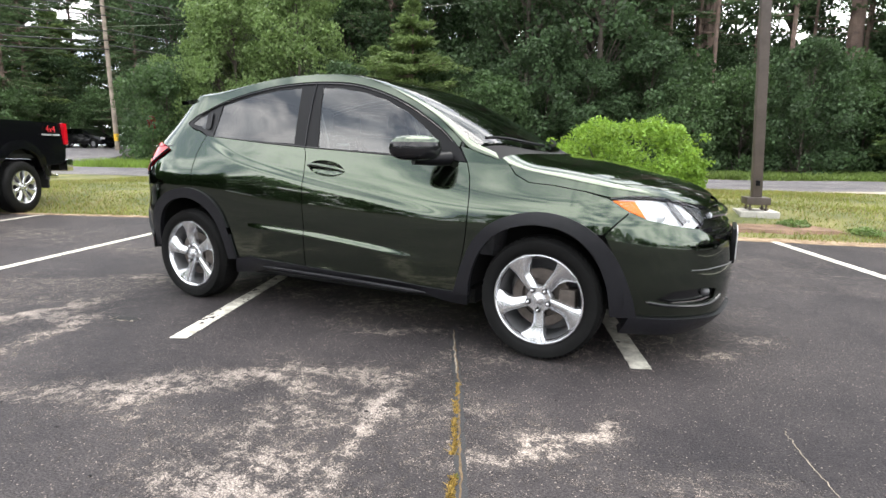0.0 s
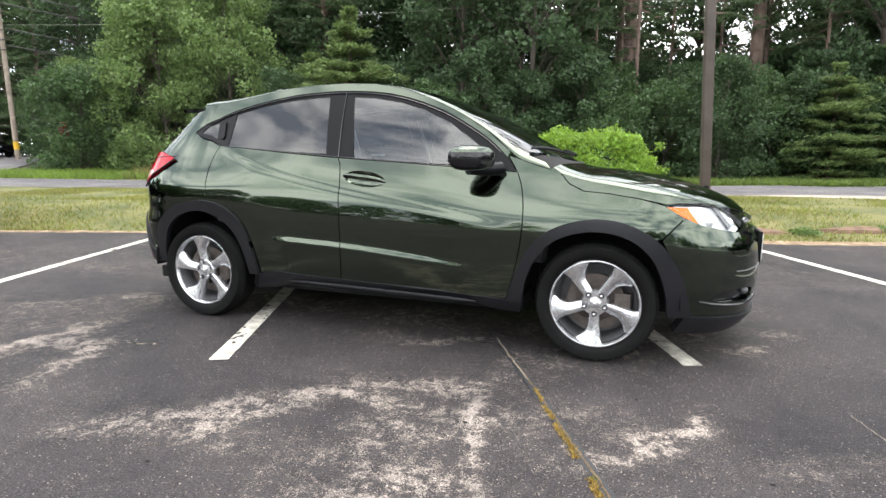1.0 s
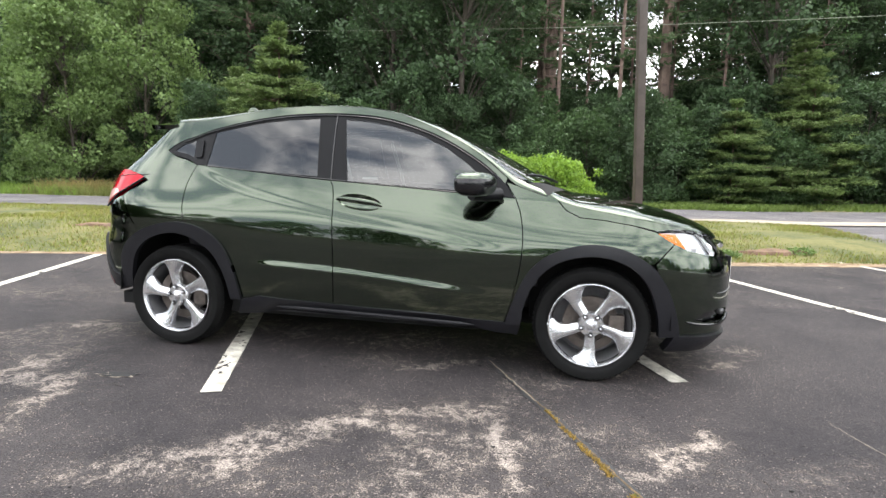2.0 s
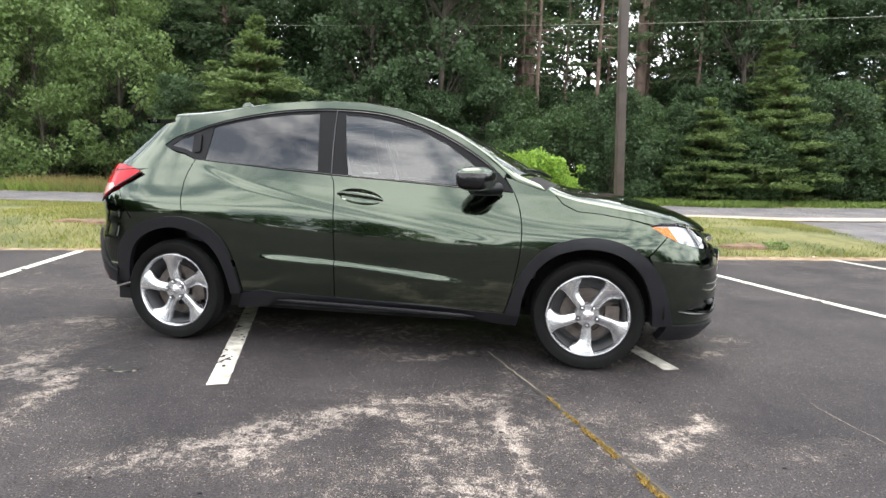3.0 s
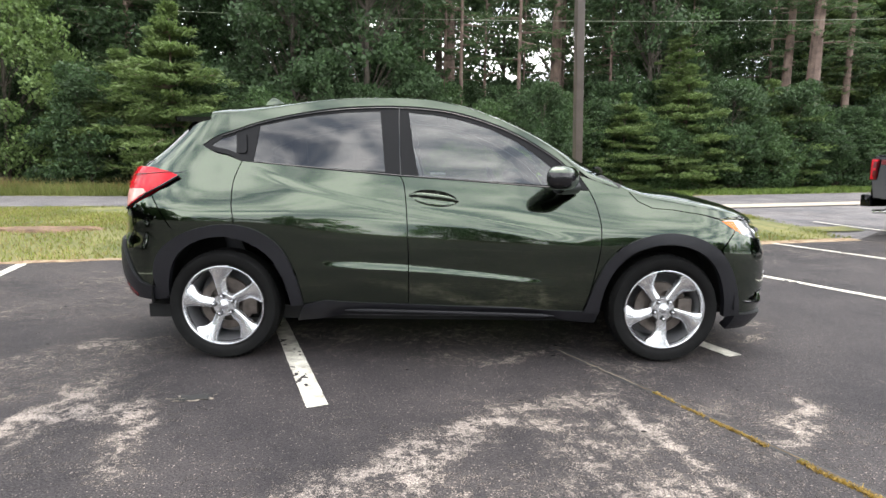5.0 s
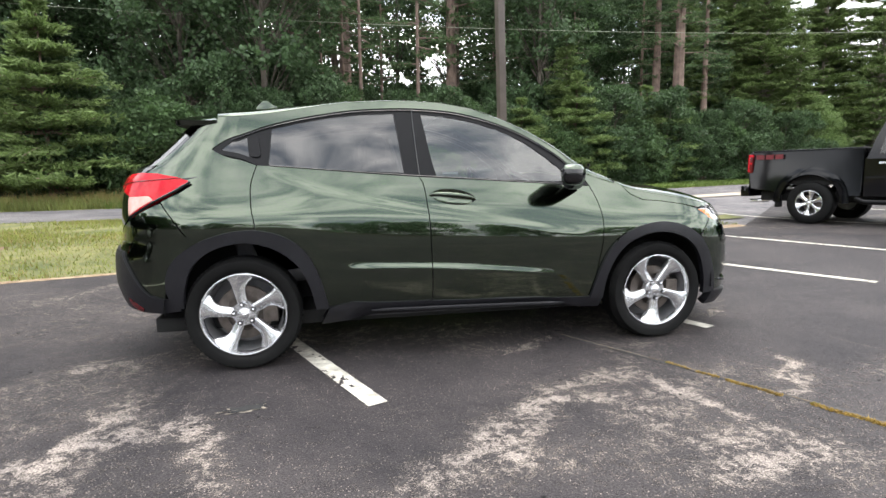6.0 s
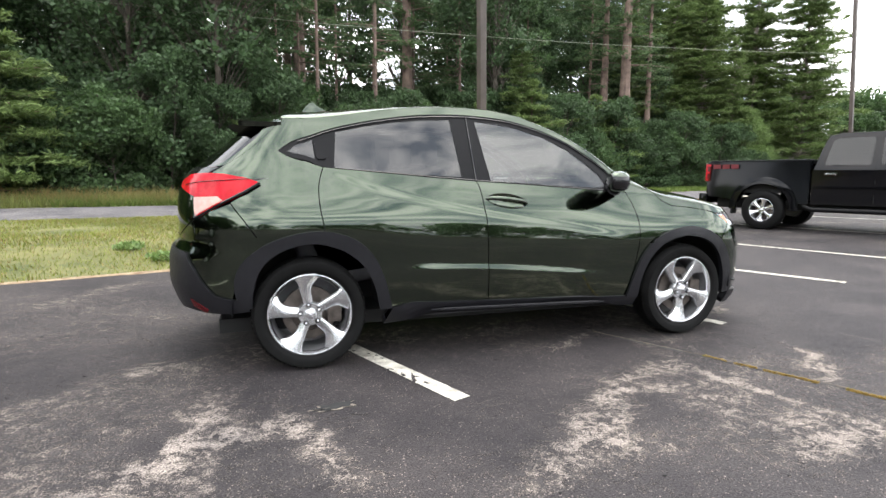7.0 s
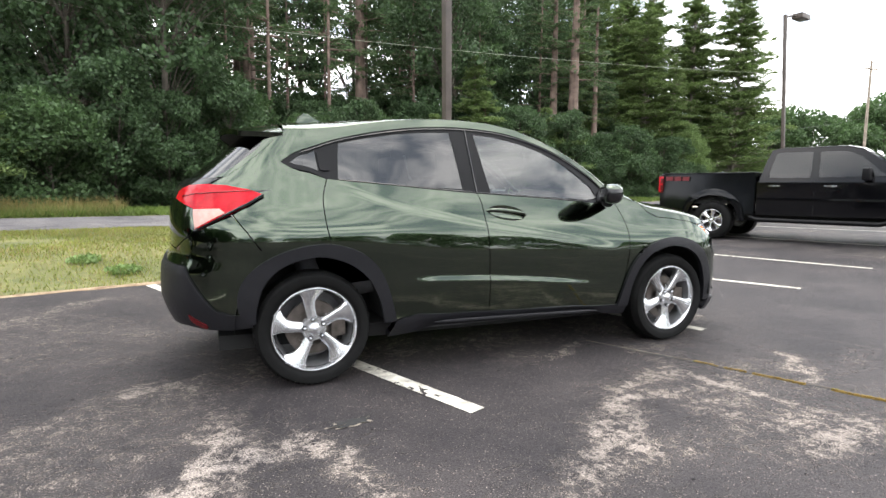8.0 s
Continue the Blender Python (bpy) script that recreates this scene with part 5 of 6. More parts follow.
def conifer(label, tall, spread, low, mat, seed, whorls=16, arms=6, trunk_r=0.2, tufts=26, bark=None, blade=0.26, droop=0.1, ragged=1.3, wide=0.05, taper=0.75):
    """A pine: straight trunk, whorls of level limbs, each with sprays of needles in layers."""
    rng = np.random.default_rng(seed)
    t = thing("pine_tree", label, "tree")
    bm = bmesh.new()
    tube(bm, [(0.05 * math.sin(s * 3 + seed), 0, tall * s) for s in np.linspace(0, 1, 7)], [trunk_r * (1 - 0.13 * i) for i in range(7)], 9)
    pts, dirs = [], []
    for w in range(whorls):
        f = w / (whorls - 1)
        z = low + (tall - low) * f
        reach = spread * (1 - f) ** taper * rng.uniform(0.75, 1.1) + 0.25
        for k in range(arms):
            a = 2 * math.pi * (k + rng.uniform(-0.35, 0.35)) / arms + w * 0.7
            r = reach * rng.uniform(0.5, 1.15)
            tip = np.array([r * math.cos(a), r * math.sin(a), z + rng.uniform(-0.05, 0.22) * r - droop * r])
            dz = rng.uniform(-0.5, 0.5) * (tall - low) / whorls * ragged
            tip[2] += dz
            root = np.array([0, 0, z + dz])
            tube(bm, [tuple(root), tuple((root + tip) / 2 + [0, 0, 0.04 * r]), tuple(tip)], [0.04 + 0.01 * r, 0.025, 0.008], 5, cap=False)
            m = int(tufts * (0.5 + r / spread))
            s = rng.uniform(0.22, 1.05, m)
            side = rng.normal(0, 0.17, m) * r * (0.5 + s * 0.4)
            perp = np.array([-math.sin(a), math.cos(a), 0])
            p = root + np.outer(s, tip - root) + np.outer(side, perp)
            p[:, 2] += rng.normal(0, 0.05, m) + 0.05
            reps = 6
            q = np.repeat(p, reps, axis=0) + rng.normal(0, 0.055 + 0.012 * r, (m * reps, 3)) * [1, 1, 0.5]
            out = (tip - root) / (np.linalg.norm(tip - root) + 1e-6)
            pts.append(q)
            dirs.append(np.tile(out * 0.8 + np.array([0, 0, 0.15]), (m * reps, 1)))
    part("trunk", bm, bark or BARK_RED, t)
    mesh_object("crown", leaf_mesh("crown", np.concatenate(pts), blade, wide, mat, 0.0, seed, 0.2, np.concatenate(dirs)), None, t)
    return t


def spread_copies(proto, places, rng, first=True):
    """Puts the prototype at the first place and copies of it at the others, each turned and sized."""
    for i, (x, y, s) in enumerate(places):
        m = pose(x, y, height(x, y) - 0.05, 0, 0, rng.uniform(0, 360)) @ Matrix.Diagonal((s, s, s * rng.uniform(0.92, 1.1), 1))
        if i == 0:
            proto.matrix_basis = m
        else:
            c = copy_thing(proto, pose(0, 0, 0))
            c.matrix_basis = m


def woods():
    rng = random.Random(11)
    edge = lambda x: road_far(x) + 2.8
    shrubs = broadleaf("dense dark green understorey tree at the wood's edge", 4.6, 2.4, 0.2, LEAF_MAPLE, 3, 70, 180, 0.165, 0.06)
    shrubs2 = broadleaf("dense dark leafy young tree at the wood's edge", 5.6, 2.2, 0.2, LEAF_DARK, 4, 70, 180, 0.165, 0.06)
    light = broadleaf("tall light green young maple at the roadside", 8.5, 2.6, 0.3, LEAF_LIGHT, 5, 95, 260, 0.14, 0.09)
    tall = broadleaf("tall broad-leaved forest tree", 15, 3.2, 3.0, LEAF_DARK, 6, 95, 150, 0.22, 0.17)
    pine = conifer("tall pine with layered needle sprays", 17, 3.2, 2.5, NEEDLES, 7, 22, 7, 0.2, 26, None, 0.32)
    sapling = conifer("young white pine with light layered boughs", 6.0, 3.2, 0.6, NEEDLES_LIGHT, 8, 10, 9, 0.09, 62, ragged=0.5)
    bare = conifer("tall red-barked pine with a high crown", 19, 2.4, 8.5, NEEDLES, 9, 10, 6, 0.42, 20)
    thin = conifer("slender dark forest trunk with a thin crown", 17, 1.7, 7.0, NEEDLES, 10, 8, 5, 0.12, 14)
    fir = conifer("full tall pine with feathery layered boughs", 17, 4.2, 1.6, NEEDLES_LIGHT, 16, 34, 10, 0.22, 32, BARK_PALE, 0.38, 0.04, 2.2, 0.06, 0.5)
    larch = conifer("light airy pine at the end of the woods", 16, 2.6, 1.5, NEEDLES_LIGHT, 17, 28, 9, 0.16, 26, BARK_PALE, 0.36, 0.02, 2.4, 0.06, 0.42)
    snag = broadleaf("forked grey-barked forest tree", 15, 2.8, 7.5, LEAF_MAPLE, 12, 60, 220, 0.18, 0.26, BARK_PALE)
    red = broadleaf("low dark red ornamental bush", 1.9, 1.2, 0.1, LEAF_RED, 18, 30, 140, 0.1, 0.04)
    a, b = [], []
    x = -21.0
    while x < 31:
        if not -19.5 < x < -12.5:
            (a if rng.random() < 0.5 else b).append((x, edge(x) + rng.uniform(0.1, 1.6), rng.uniform(0.65, 0.95)))
        x += rng.uniform(1.3, 2.0)
    x = -20.0
    while x < 31:
        (a if rng.random() < 0.5 else b).append((x, edge(x) + rng.uniform(3.0, 6.0), rng.uniform(0.7, 0.95)))
        x += rng.uniform(2.2, 3.2)
    # banks of the climbing side road
    a += [(-27.5, 22.5, 1.1), (-31.5, 26.5, 1.2), (-36, 29, 1.2), (-46, 18, 1.3), (-52, 22, 1.4), (-49, 24.5, 1.0), (-44.5, 26.5, 1.0), (-41, 28, 1.0)]
    b += [(-29, 24.5, 1.1), (-24.5, 19.5, 0.9), (-41, 33, 1.4), (-49, 26, 1.3), (-45, 31, 1.4)]
    # a dense thicket deep in the woods closes the view below the crowns
    b += [(x + rng.uniform(-0.8, 0.8), 33.5 + 0.2 * x + rng.uniform(-1, 1), rng.uniform(1.0, 1.3)) for x in range(-34, 32, 3)]
    b += [(x + rng.uniform(-0.8, 0.8), 27.0 + 0.2 * x + rng.uniform(-1, 1), rng.uniform(0.85, 1.05)) for x in range(-30, 30, 4)]
    spread_copies(shrubs, a, rng)
    spread_copies(shrubs2, b, rng)
    spread_copies(light, [(-16.8, 15.6, 0.95), (-14.6, 17.0, 1.0), (-18.6, 16.2, 0.8), (-25.2, 18.4, 0.62), (31.0, 26.2, 0.62), (33.5, 27.5, 0.5)], rng)
    spread_copies(sapling, [(-8.3, 16.6, 1.0), (-10.6, 17.5, 0.9), (12.6, 21.6, 0.85), (9.5, 20.8, 0.7), (-52, 27, 2.0), (17.5, 23.5, 0.9)], rng)
    deep = [(x + rng.uniform(-1, 1), edge(x) + rng.uniform(3, 10), rng.uniform(0.8, 1.05)) for x in range(-20, 18, 3)]
    deep += [(x + rng.uniform(-1, 1), edge(x) + rng.uniform(11, 16), rng.uniform(0.95, 1.2)) for x in range(-30, 0, 2)]
    deep += [(-46, 38, 1.4), (-42, 40, 1.4), (-38, 41, 1.4), (-50, 36, 1.4), (-55, 37, 1.4), (-34, 40, 1.3), (-30, 39, 1.3)]
    deep += [(-36, 27, 1.0), (-42, 36, 1.1), (-50, 33, 1.1), (-56, 27, 1.1), (-60, 22, 1.1), (-30, 30, 1.0), (-25, 25, 1.0), (24, 31, 0.8), (29, 33, 0.75)]
    # sight lanes to the two great pines stay open above the shrubs
    lane = lambda x, y: all(abs(x - (1.4 + (tx - 1.4) * (y + 3.7) / (ty + 3.7))) > 2.6 or y > ty for tx, ty in ((1.9, 29.5), (8.0, 28.5)))
    deep = [q for q in deep if lane(q[0], q[1])]
    deep += [(x, 37 + 0.15 * x, 1.25) for x in range(-10, 31, 4)] + [(26.0, 30.0, 0.72), (29.8, 31.0, 0.75), (32.5, 34.0, 0.75), (22.0, 31.0, 0.9), (16.5, 30.0, 0.85)]
    spread_copies(tall, deep, rng)
    spread_copies(pine, [q for q in [(x + rng.uniform(-1.5, 1.5), edge(x) + rng.uniform(3, 10), rng.uniform(0.75, 1.1)) for x in range(-19, 22, 6)] if lane(q[0], q[1])] + [(-47, 29, 1.2), (-54, 30, 1.2), (-50, 23.5, 1.2), (-56, 23, 1.2), (-62, 28, 1.3), (-47, 20.5, 1.0), (-66, 24, 1.2), (-39, 26, 0.9)], rng)
    spread_copies(fir, [(38.0, 28.0, 0.95), (26.5, 31.5, 0.9), (29.2, 28.5, 0.8), (31.0, 33.0, 1.0)], rng)
    spread_copies(larch, [(34.8, 29.5, 1.0), (33.0, 32.0, 0.95), (36.3, 31.0, 0.9), (30.0, 26.5, 0.55), (27.5, 29.5, 0.8), (23.5, 29.0, 0.75), (12.5, 22.6, 0.5)], rng)
    spread_copies(red, [(30.8, 25.4, 1.0)], rng)
    spread_copies(bare, [(1.9, 29.5, 1.1), (1.3, 30.5, 0.8), (8.0, 28.5, 1.0), (20.6, 25.3, 1.0), (20.0, 26.6, 0.8), (24.0, 27.5, 0.65)], rng)
    spread_copies(snag, [(-14.2, 24.0, 1.0), (13.4, 27.0, 0.85)], rng)
    rng = random.Random(23)
    spread_copies(thin, [(x + rng.uniform(-0.6, 0.6), edge(x) + rng.uniform(4, 18), rng.uniform(0.7, 1.1)) for x in np.arange(-2, 29, 1.25)], rng)
    # far rounded trees past the drive, and an added tree line behind the lot
    far = broadleaf("distant rounded broad-leaved tree", 9, 4.5, 0.3, LEAF_MAPLE, 14, 60, 170, 0.34, 0.2)
    places = [(62, 43, 1.0), (69, 46, 1.15), (75, 45, 1.2), (77, 39, 1.25), (70, 38, 0.95), (83, 42, 1.4), (88, 36, 1.3), (80, 31, 1.2), (56, 45, 0.9), (66, 52, 1.3), (90, 28, 1.3)]
    spread_copies(far, places, rng)
    # never in view: placed so the car's sides mirror something dark
    rest = broadleaf("unseen broad-leaved tree added behind the lot", 9, 4.5, 0.3, LEAF_DARK, 15, 45, 60, 0.6, 0.2)
    places = []
    places += [(x + rng.uniform(-2, 2), -30 + rng.uniform(-4, 3), rng.uniform(0.5, 0.75)) for x in range(-44, 64, 4)]
    places += [(-36 + rng.uniform(-3, 3), y, rng.uniform(1.3, 1.7)) for y in range(-32, -2, 4)] + [(66 + rng.uniform(-3, 3), y, rng.uniform(0.5, 0.75)) for y in range(-28, 26, 5)]
    spread_copies(rest, places, rng)


woods()


def hedge_bush():
    rng = np.random.default_rng(21)
    b = thing("bush", "clipped bright yellow-green rounded bush on the grass strip", "bush", pose(1.95, 5.5, height(2.0, 5.5)))
    pts = []
    for k in range(170):
        a, h = rng.uniform(0, 2 * math.pi), rng.uniform(0.05, 1)
        r = 1.02 * math.sqrt(max(0.0, 1 - (0.92 * h) ** 3.2))
        pts.append(clump_points(rng, (1.02 * r * math.cos(a), 0.75 * r * math.sin(a), 0.1 + 1.2 * h + 0.04 * math.sin(3 * a)), 0.19, 120, 0.9))
    for k in range(30):
        pts.append(clump_points(rng, (rng.uniform(-0.8, 0.8), rng.uniform(-0.5, 0.5), 1.27 + 0.03 * rng.normal()), 0.18, 110, 0.5))
    for x, z in ((-1.15, 1.1), (1.12, 1.15), (1.18, 0.8)):
        pts.append(clump_points(rng, (x, 0, z), 0.1, 40))
    mesh_object("foliage", leaf_mesh("foliage", np.concatenate(pts), 0.055, 0.034, LEAF_BUSH, 0, 22), None, b)
    bm = bmesh.new()
    for k in range(9):
        a = k * 0.7
        tube(bm, [(0.15 * math.cos(a), 0.1 * math.sin(a), 0), (0.5 * math.cos(a), 0.35 * math.sin(a), 0.5), (0.85 * math.cos(a), 0.6 * math.sin(a), 1.0)], [0.025, 0.018, 0.008], 6)
    part("stem", bm, BARK_GREY, b)


hedge_bush()

# ---- parked pickups and the car on the side road ----
def text_mesh(words, size, mat, parent, name, m):
    cu = bpy.data.curves.new("words", "FONT")
    cu.body, cu.size, cu.extrude, cu.align_x = words, size, 0.002, "CENTER"
    tmp = bpy.data.objects.new("words", cu)
    me = bpy.data.meshes.new_from_object(tmp)
    bpy.data.objects.remove(tmp)
    me.materials.clear()
    ob = mesh_object(name, me, mat, parent)
    ob.matrix_basis = m
    return ob


def pickup(label, at, lift=0.0, cover=True, near=-1, roof=1.93, tyre=0.405, rim_r=0.235, rail=1.40, spokes=6, boards=True, lit_tail=True, base=3.68):
    """A crew-cab pickup: rear axle at the origin, nose to +x."""
    t = thing("pickup_truck", label, "pickup truck", at)
    up = lift
    fx = base
    hw = 0.97

    def side_w(z):
        return hw - (0.0 if z < 1.22 + up else (z - 1.22 - up) * 0.28) - (0.03 if z < 0.75 + up else 0)

    def arch(cx, r=0.52, z0=0.5):
        return [(cx + r * math.cos(a), tyre + 0.04 + up * 0.6 + (r - 0.02) * math.sin(a)) for a in np.linspace(math.pi * 1.0, 0, 12)]

    def slab(name, outline, y_in, mat, parent=t, both=True, extra=0.0, bevel=0.012, lab=""):
        for sg in ((-1, 1) if both else (near,)):
            bm = bmesh.new()
            outer = [bm.verts.new((x, sg * (side_w(z) + extra), z)) for x, z in outline]
            inner = [bm.verts.new((x, sg * (side_w(z) + extra - y_in), z)) for x, z in outline]
            n = len(outer)
            fs = [bm.faces.new(outer), bm.faces.new(inner[::-1])] + [bm.faces.new((outer[i], inner[i], inner[(i + 1) % n], outer[(i + 1) % n])) for i in range(n)]
            bmesh.ops.recalc_face_normals(bm, faces=fs)
            if bevel:
                bmesh.ops.bevel(bm, geom=[e for e in fs[0].edges], offset=bevel, segments=2, affect="EDGES")
            last = part(name, bm, mat, parent, lab)
        return last

    zt = rail + up
    low = 0.55 + up
    # bed
    slab("bed_side", [(-1.12, 0.66 + up), (-1.16, 1.0 + up), (-1.15, zt)] + [(0.82, zt), (0.82, low)] + [(x, max(z, low)) for x, z in arch(0.0)[::-1]] + [(-0.56, 0.6 + up)], 0.12, BLACK_PAINT)
    for sg in (-1, 1):
        bm = bmesh.new()
        rows = []
        for a in np.linspace(math.pi * 1.02, -0.02 * math.pi, 16):
            row = []
            for r, o in ((0.51, 0.012), (0.52, 0.03), (0.60, 0.022), (0.66, 0.0)):
                z = tyre + 0.04 + up * 0.6 + (r - 0.02) * math.sin(a)
                row.append(bm.verts.new((r * math.cos(a), sg * (side_w(z) + o), z)))
            rows.append(row)
        for p, q in zip(rows, rows[1:]):
            for i in range(3):
                bm.faces.new((p[i], p[i + 1], q[i + 1], q[i]))
        bmesh.ops.recalc_face_normals(bm, faces=bm.faces[:])
        part("arch_flare", bm, BLACK_PAINT, t)
    bm = bmesh.new()
    box(bm, -1.17, -1.1, -0.93, 0.93, 0.72 + up, zt, 0.02)
    gate = part("tailgate", bm, BLACK_PAINT, t)
    bm = bmesh.new()
    box(bm, -1.1, 0.82, -0.9, 0.9, 0.75 + up, 0.82 + up)
    part("bed_floor", bm, DARK, t)
    for sg in (-1, 1):
        bm = bmesh.new()
        y0, y1 = sorted((sg * 0.3, sg * 0.86))
        box(bm, -0.62, 0.62, y0, y1, 0.78 + up, 1.12 + up, 0.02)
        part("wheel_house", bm, DARK, t)
    if cover:
        bm = bmesh.new()
        box(bm, -1.12, 0.8, -0.9, 0.9, zt - 0.02, zt + 0.025, 0.015)
        part("bed_cover", bm, TRIM, t)
    bm = bmesh.new()
    box(bm, -1.32, -1.14, -0.95, 0.95, 0.5 + up, 0.72 + up, 0.03)
    part("rear_bumper", bm, CHROME if not cover else BLACK_PAINT, t, "bright steel bumper" if not cover else "black bumper")
    # cab and nose
    slab("cab_side", [(0.86, low), (0.86, 1.22 + up), (3.0, 1.2 + up), (fx + 0.85, 1.14 + up), (fx + 0.95, 1.0 + up), (fx + 0.95, 0.6 + up)] + [(x, max(z, low)) for x, z in arch(fx)[::-1]], 0.14, BLACK_PAINT)
    bm = bmesh.new()
    rows = []
    for x, z, w in ((0.9, 1.2, 0.95), (0.97, 1.6, 0.86), (1.06, roof - 0.05, 0.76), (1.25, roof, 0.74), (2.3, roof, 0.74), (2.55, roof - 0.06, 0.76), (2.95, 1.55, 0.85), (3.35, 1.2, 0.93)):
        rows.append([bm.verts.new((x, y, z + up - 0.03 * abs(y / w) ** 3)) for y in np.linspace(-w, w, 9)])
    for p, q in zip(rows, rows[1:]):
        for i in range(8):
            bm.faces.new((p[i], q[i], q[i + 1], p[i + 1]))
    bmesh.ops.recalc_face_normals(bm, faces=bm.faces[:])
    part("cab_roof", bm, BLACK_PAINT, t)
    slab("cab_frame", [(0.88, 1.2 + up), (0.97, 1.6 + up), (1.06, roof - 0.07 + up), (1.25, roof - 0.03 + up), (2.3, roof - 0.03 + up), (2.55, roof - 0.09 + up), (2.95, 1.53 + up), (3.33, 1.2 + up)], 0.05, BLACK_PAINT, bevel=0.01)
    slab("rear_side_window", rounded([(1.06, 1.3 + up), (1.13, 1.75 + up), (1.2, 1.8 + up), (1.78, 1.8 + up), (1.78, 1.3 + up)], 0.04), 0.01, GLASS_TRUCK, extra=0.004, bevel=0)
    slab("front_side_window", rounded([(1.92, 1.3 + up), (1.9, 1.8 + up), (2.34, 1.79 + up), (2.55, 1.69 + up), (2.95, 1.32 + up)], 0.04), 0.01, GLASS_TRUCK, extra=0.004, bevel=0)
    bm = bmesh.new()
    vs = [bm.verts.new(p) for p in ((2.58, -0.72, roof - 0.08 + up), (2.58, 0.72, roof - 0.08 + up), (3.32, 0.87, 1.23 + up), (3.32, -0.87, 1.23 + up))]
    bm.faces.new(vs)
    bmesh.ops.translate(bm, verts=bm.verts, vec=(0.03, 0, 0.02))
    part("windscreen", bm, GLASS_TRUCK, t)
    bm = bmesh.new()
    rows = []
    for x, z, w in ((3.3, 1.2, 0.92), (3.8, 1.2, 0.93), (fx + 0.7, 1.15, 0.92), (fx + 0.9, 1.05, 0.9), (fx + 0.93, 0.6, 0.9)):
        rows.append([bm.verts.new((x, y, z + up + 0.05 * (1 - (y / w) ** 2))) for y in np.linspace(-w, w, 7)])
    for p, q in zip(rows, rows[1:]):
        for i in range(6):
            bm.faces.new((p[i], q[i], q[i + 1], p[i + 1]))
    bmesh.ops.recalc_face_normals(bm, faces=bm.faces[:])
    part("hood", bm, BLACK_PAINT, t)
    bm = bmesh.new()
    box(bm, -1.0, fx + 0.9, -0.75, 0.75, 0.42 + up, 0.62 + up, 0.03)
    part("chassis", bm, DARK, t)
    bm = bmesh.new()
    box(bm, 0.95, 3.1, -0.86, 0.86, 0.6 + up, 1.25 + up)
    part("cab_floor", bm, DARK, t)
    for x0 in (1.25, 2.2):
        for y in (-0.4, 0.4):
            bm = bmesh.new()
            box(bm, x0 - 0.1, x0 + 0.06, y - 0.25, y + 0.25, 1.2 + up, 1.55 + up, 0.05)
            part("seat_back", bm, SEAT_CLOTH, t)
    # door gaps, handles, mirror, lamps
    for x in (1.85, 2.98):
        slab("door_gap", [(x, 0.6 + up), (x, 1.24 + up), (x + 0.012, 1.24 + up), (x + 0.012, 0.6 + up)], 0.004, DARK, extra=0.003, bevel=0)
    for x in (1.08, 2.02):
        slab("door_handle", rounded([(x, 1.12 + up), (x, 1.155 + up), (x + 0.2, 1.155 + up), (x + 0.2, 1.12 + up)], 0.012), 0.03, CHROME, extra=0.03, bevel=0.005, lab="bright door handle")
    slab("side_crease", [(0.88, 0.86 + up), (0.88, 0.9 + up), (3.1, 0.9 + up), (3.1, 0.86 + up)], 0.02, BLACK_PAINT, extra=0.012, bevel=0.006)
    for sg in (-1, 1):
        bm = bmesh.new()
        box(bm, 2.62, 2.74, min(sg * 1.0, sg * 1.24), max(sg * 1.0, sg * 1.24), 1.24 + up, 1.46 + up, 0.03, 3)
        tube(bm, [(2.72, sg * 0.88, 1.28 + up), (2.7, sg * 1.02, 1.3 + up)], 0.035, 8)
        part("side_mirror", bm, TRIM, t)
        bm = bmesh.new()
        y0, y1 = sorted((sg * 0.8, sg * 0.985))
        box(bm, -1.185, -1.08, y0, y1, 0.98 + up, 1.36 + up, 0.015)
        tl = part("tail_light", bm, DARK_RED if lit_tail else RED_LENS, t, "red tail light")
        if lit_tail:
            bm = bmesh.new()
            y2, y3 = sorted((sg * 0.975, sg * 0.99))
            for z0, z1, x0, x1 in ((1.3, 1.34, -1.17, -1.07), (1.02, 1.32, -1.17, -1.14), (1.15, 1.19, -1.16, -1.09), (1.0, 1.04, -1.17, -1.12)):
                box(bm, x0, x1, y2, y3, z0 + up, z1 + up, 0.004, 1)
            part("lamp_guide", bm, RED_LENS, tl)
        if boards:
            bm = bmesh.new()
            tube(bm, [(0.75, sg * 0.9, 0.5 + up), (0.9, sg * 0.99, 0.45 + up), (2.9, sg * 0.99, 0.45 + up), (3.05, sg * 0.9, 0.5 + up)], 0.045, 10)
            part("running_board", bm, TRIM, t, "black tubular running board")
        bm = bmesh.new()
        box(bm, -0.62, -0.58, min(sg * 0.72, sg * 0.95), max(sg * 0.72, sg * 0.95), 0.3 + up * 0.5, 0.62 + up, 0.01)
        part("mud_flap", bm, DARK, t)
    bm = bmesh.new()
    tube(bm, [(-0.9, near * 0.6, 0.42 + up), (-1.25, near * 0.66, 0.4 + up)], 0.04, 10)
    part("exhaust_pipe", bm, CHROME, t)
    w = wheel("wheel", "", tyre, rim_r, 0.27, 20, spokes, 0.0, None, 0.0)
    del w["category"]
    w.parent = t
    w.matrix_basis = pose(0, -0.83, tyre)
    for m in (pose(fx, -0.83, tyre), pose(0, 0.83, tyre, 0, 0, 180), pose(fx, 0.83, tyre, 0, 0, 180)):
        copy_thing(w, m)
    return t


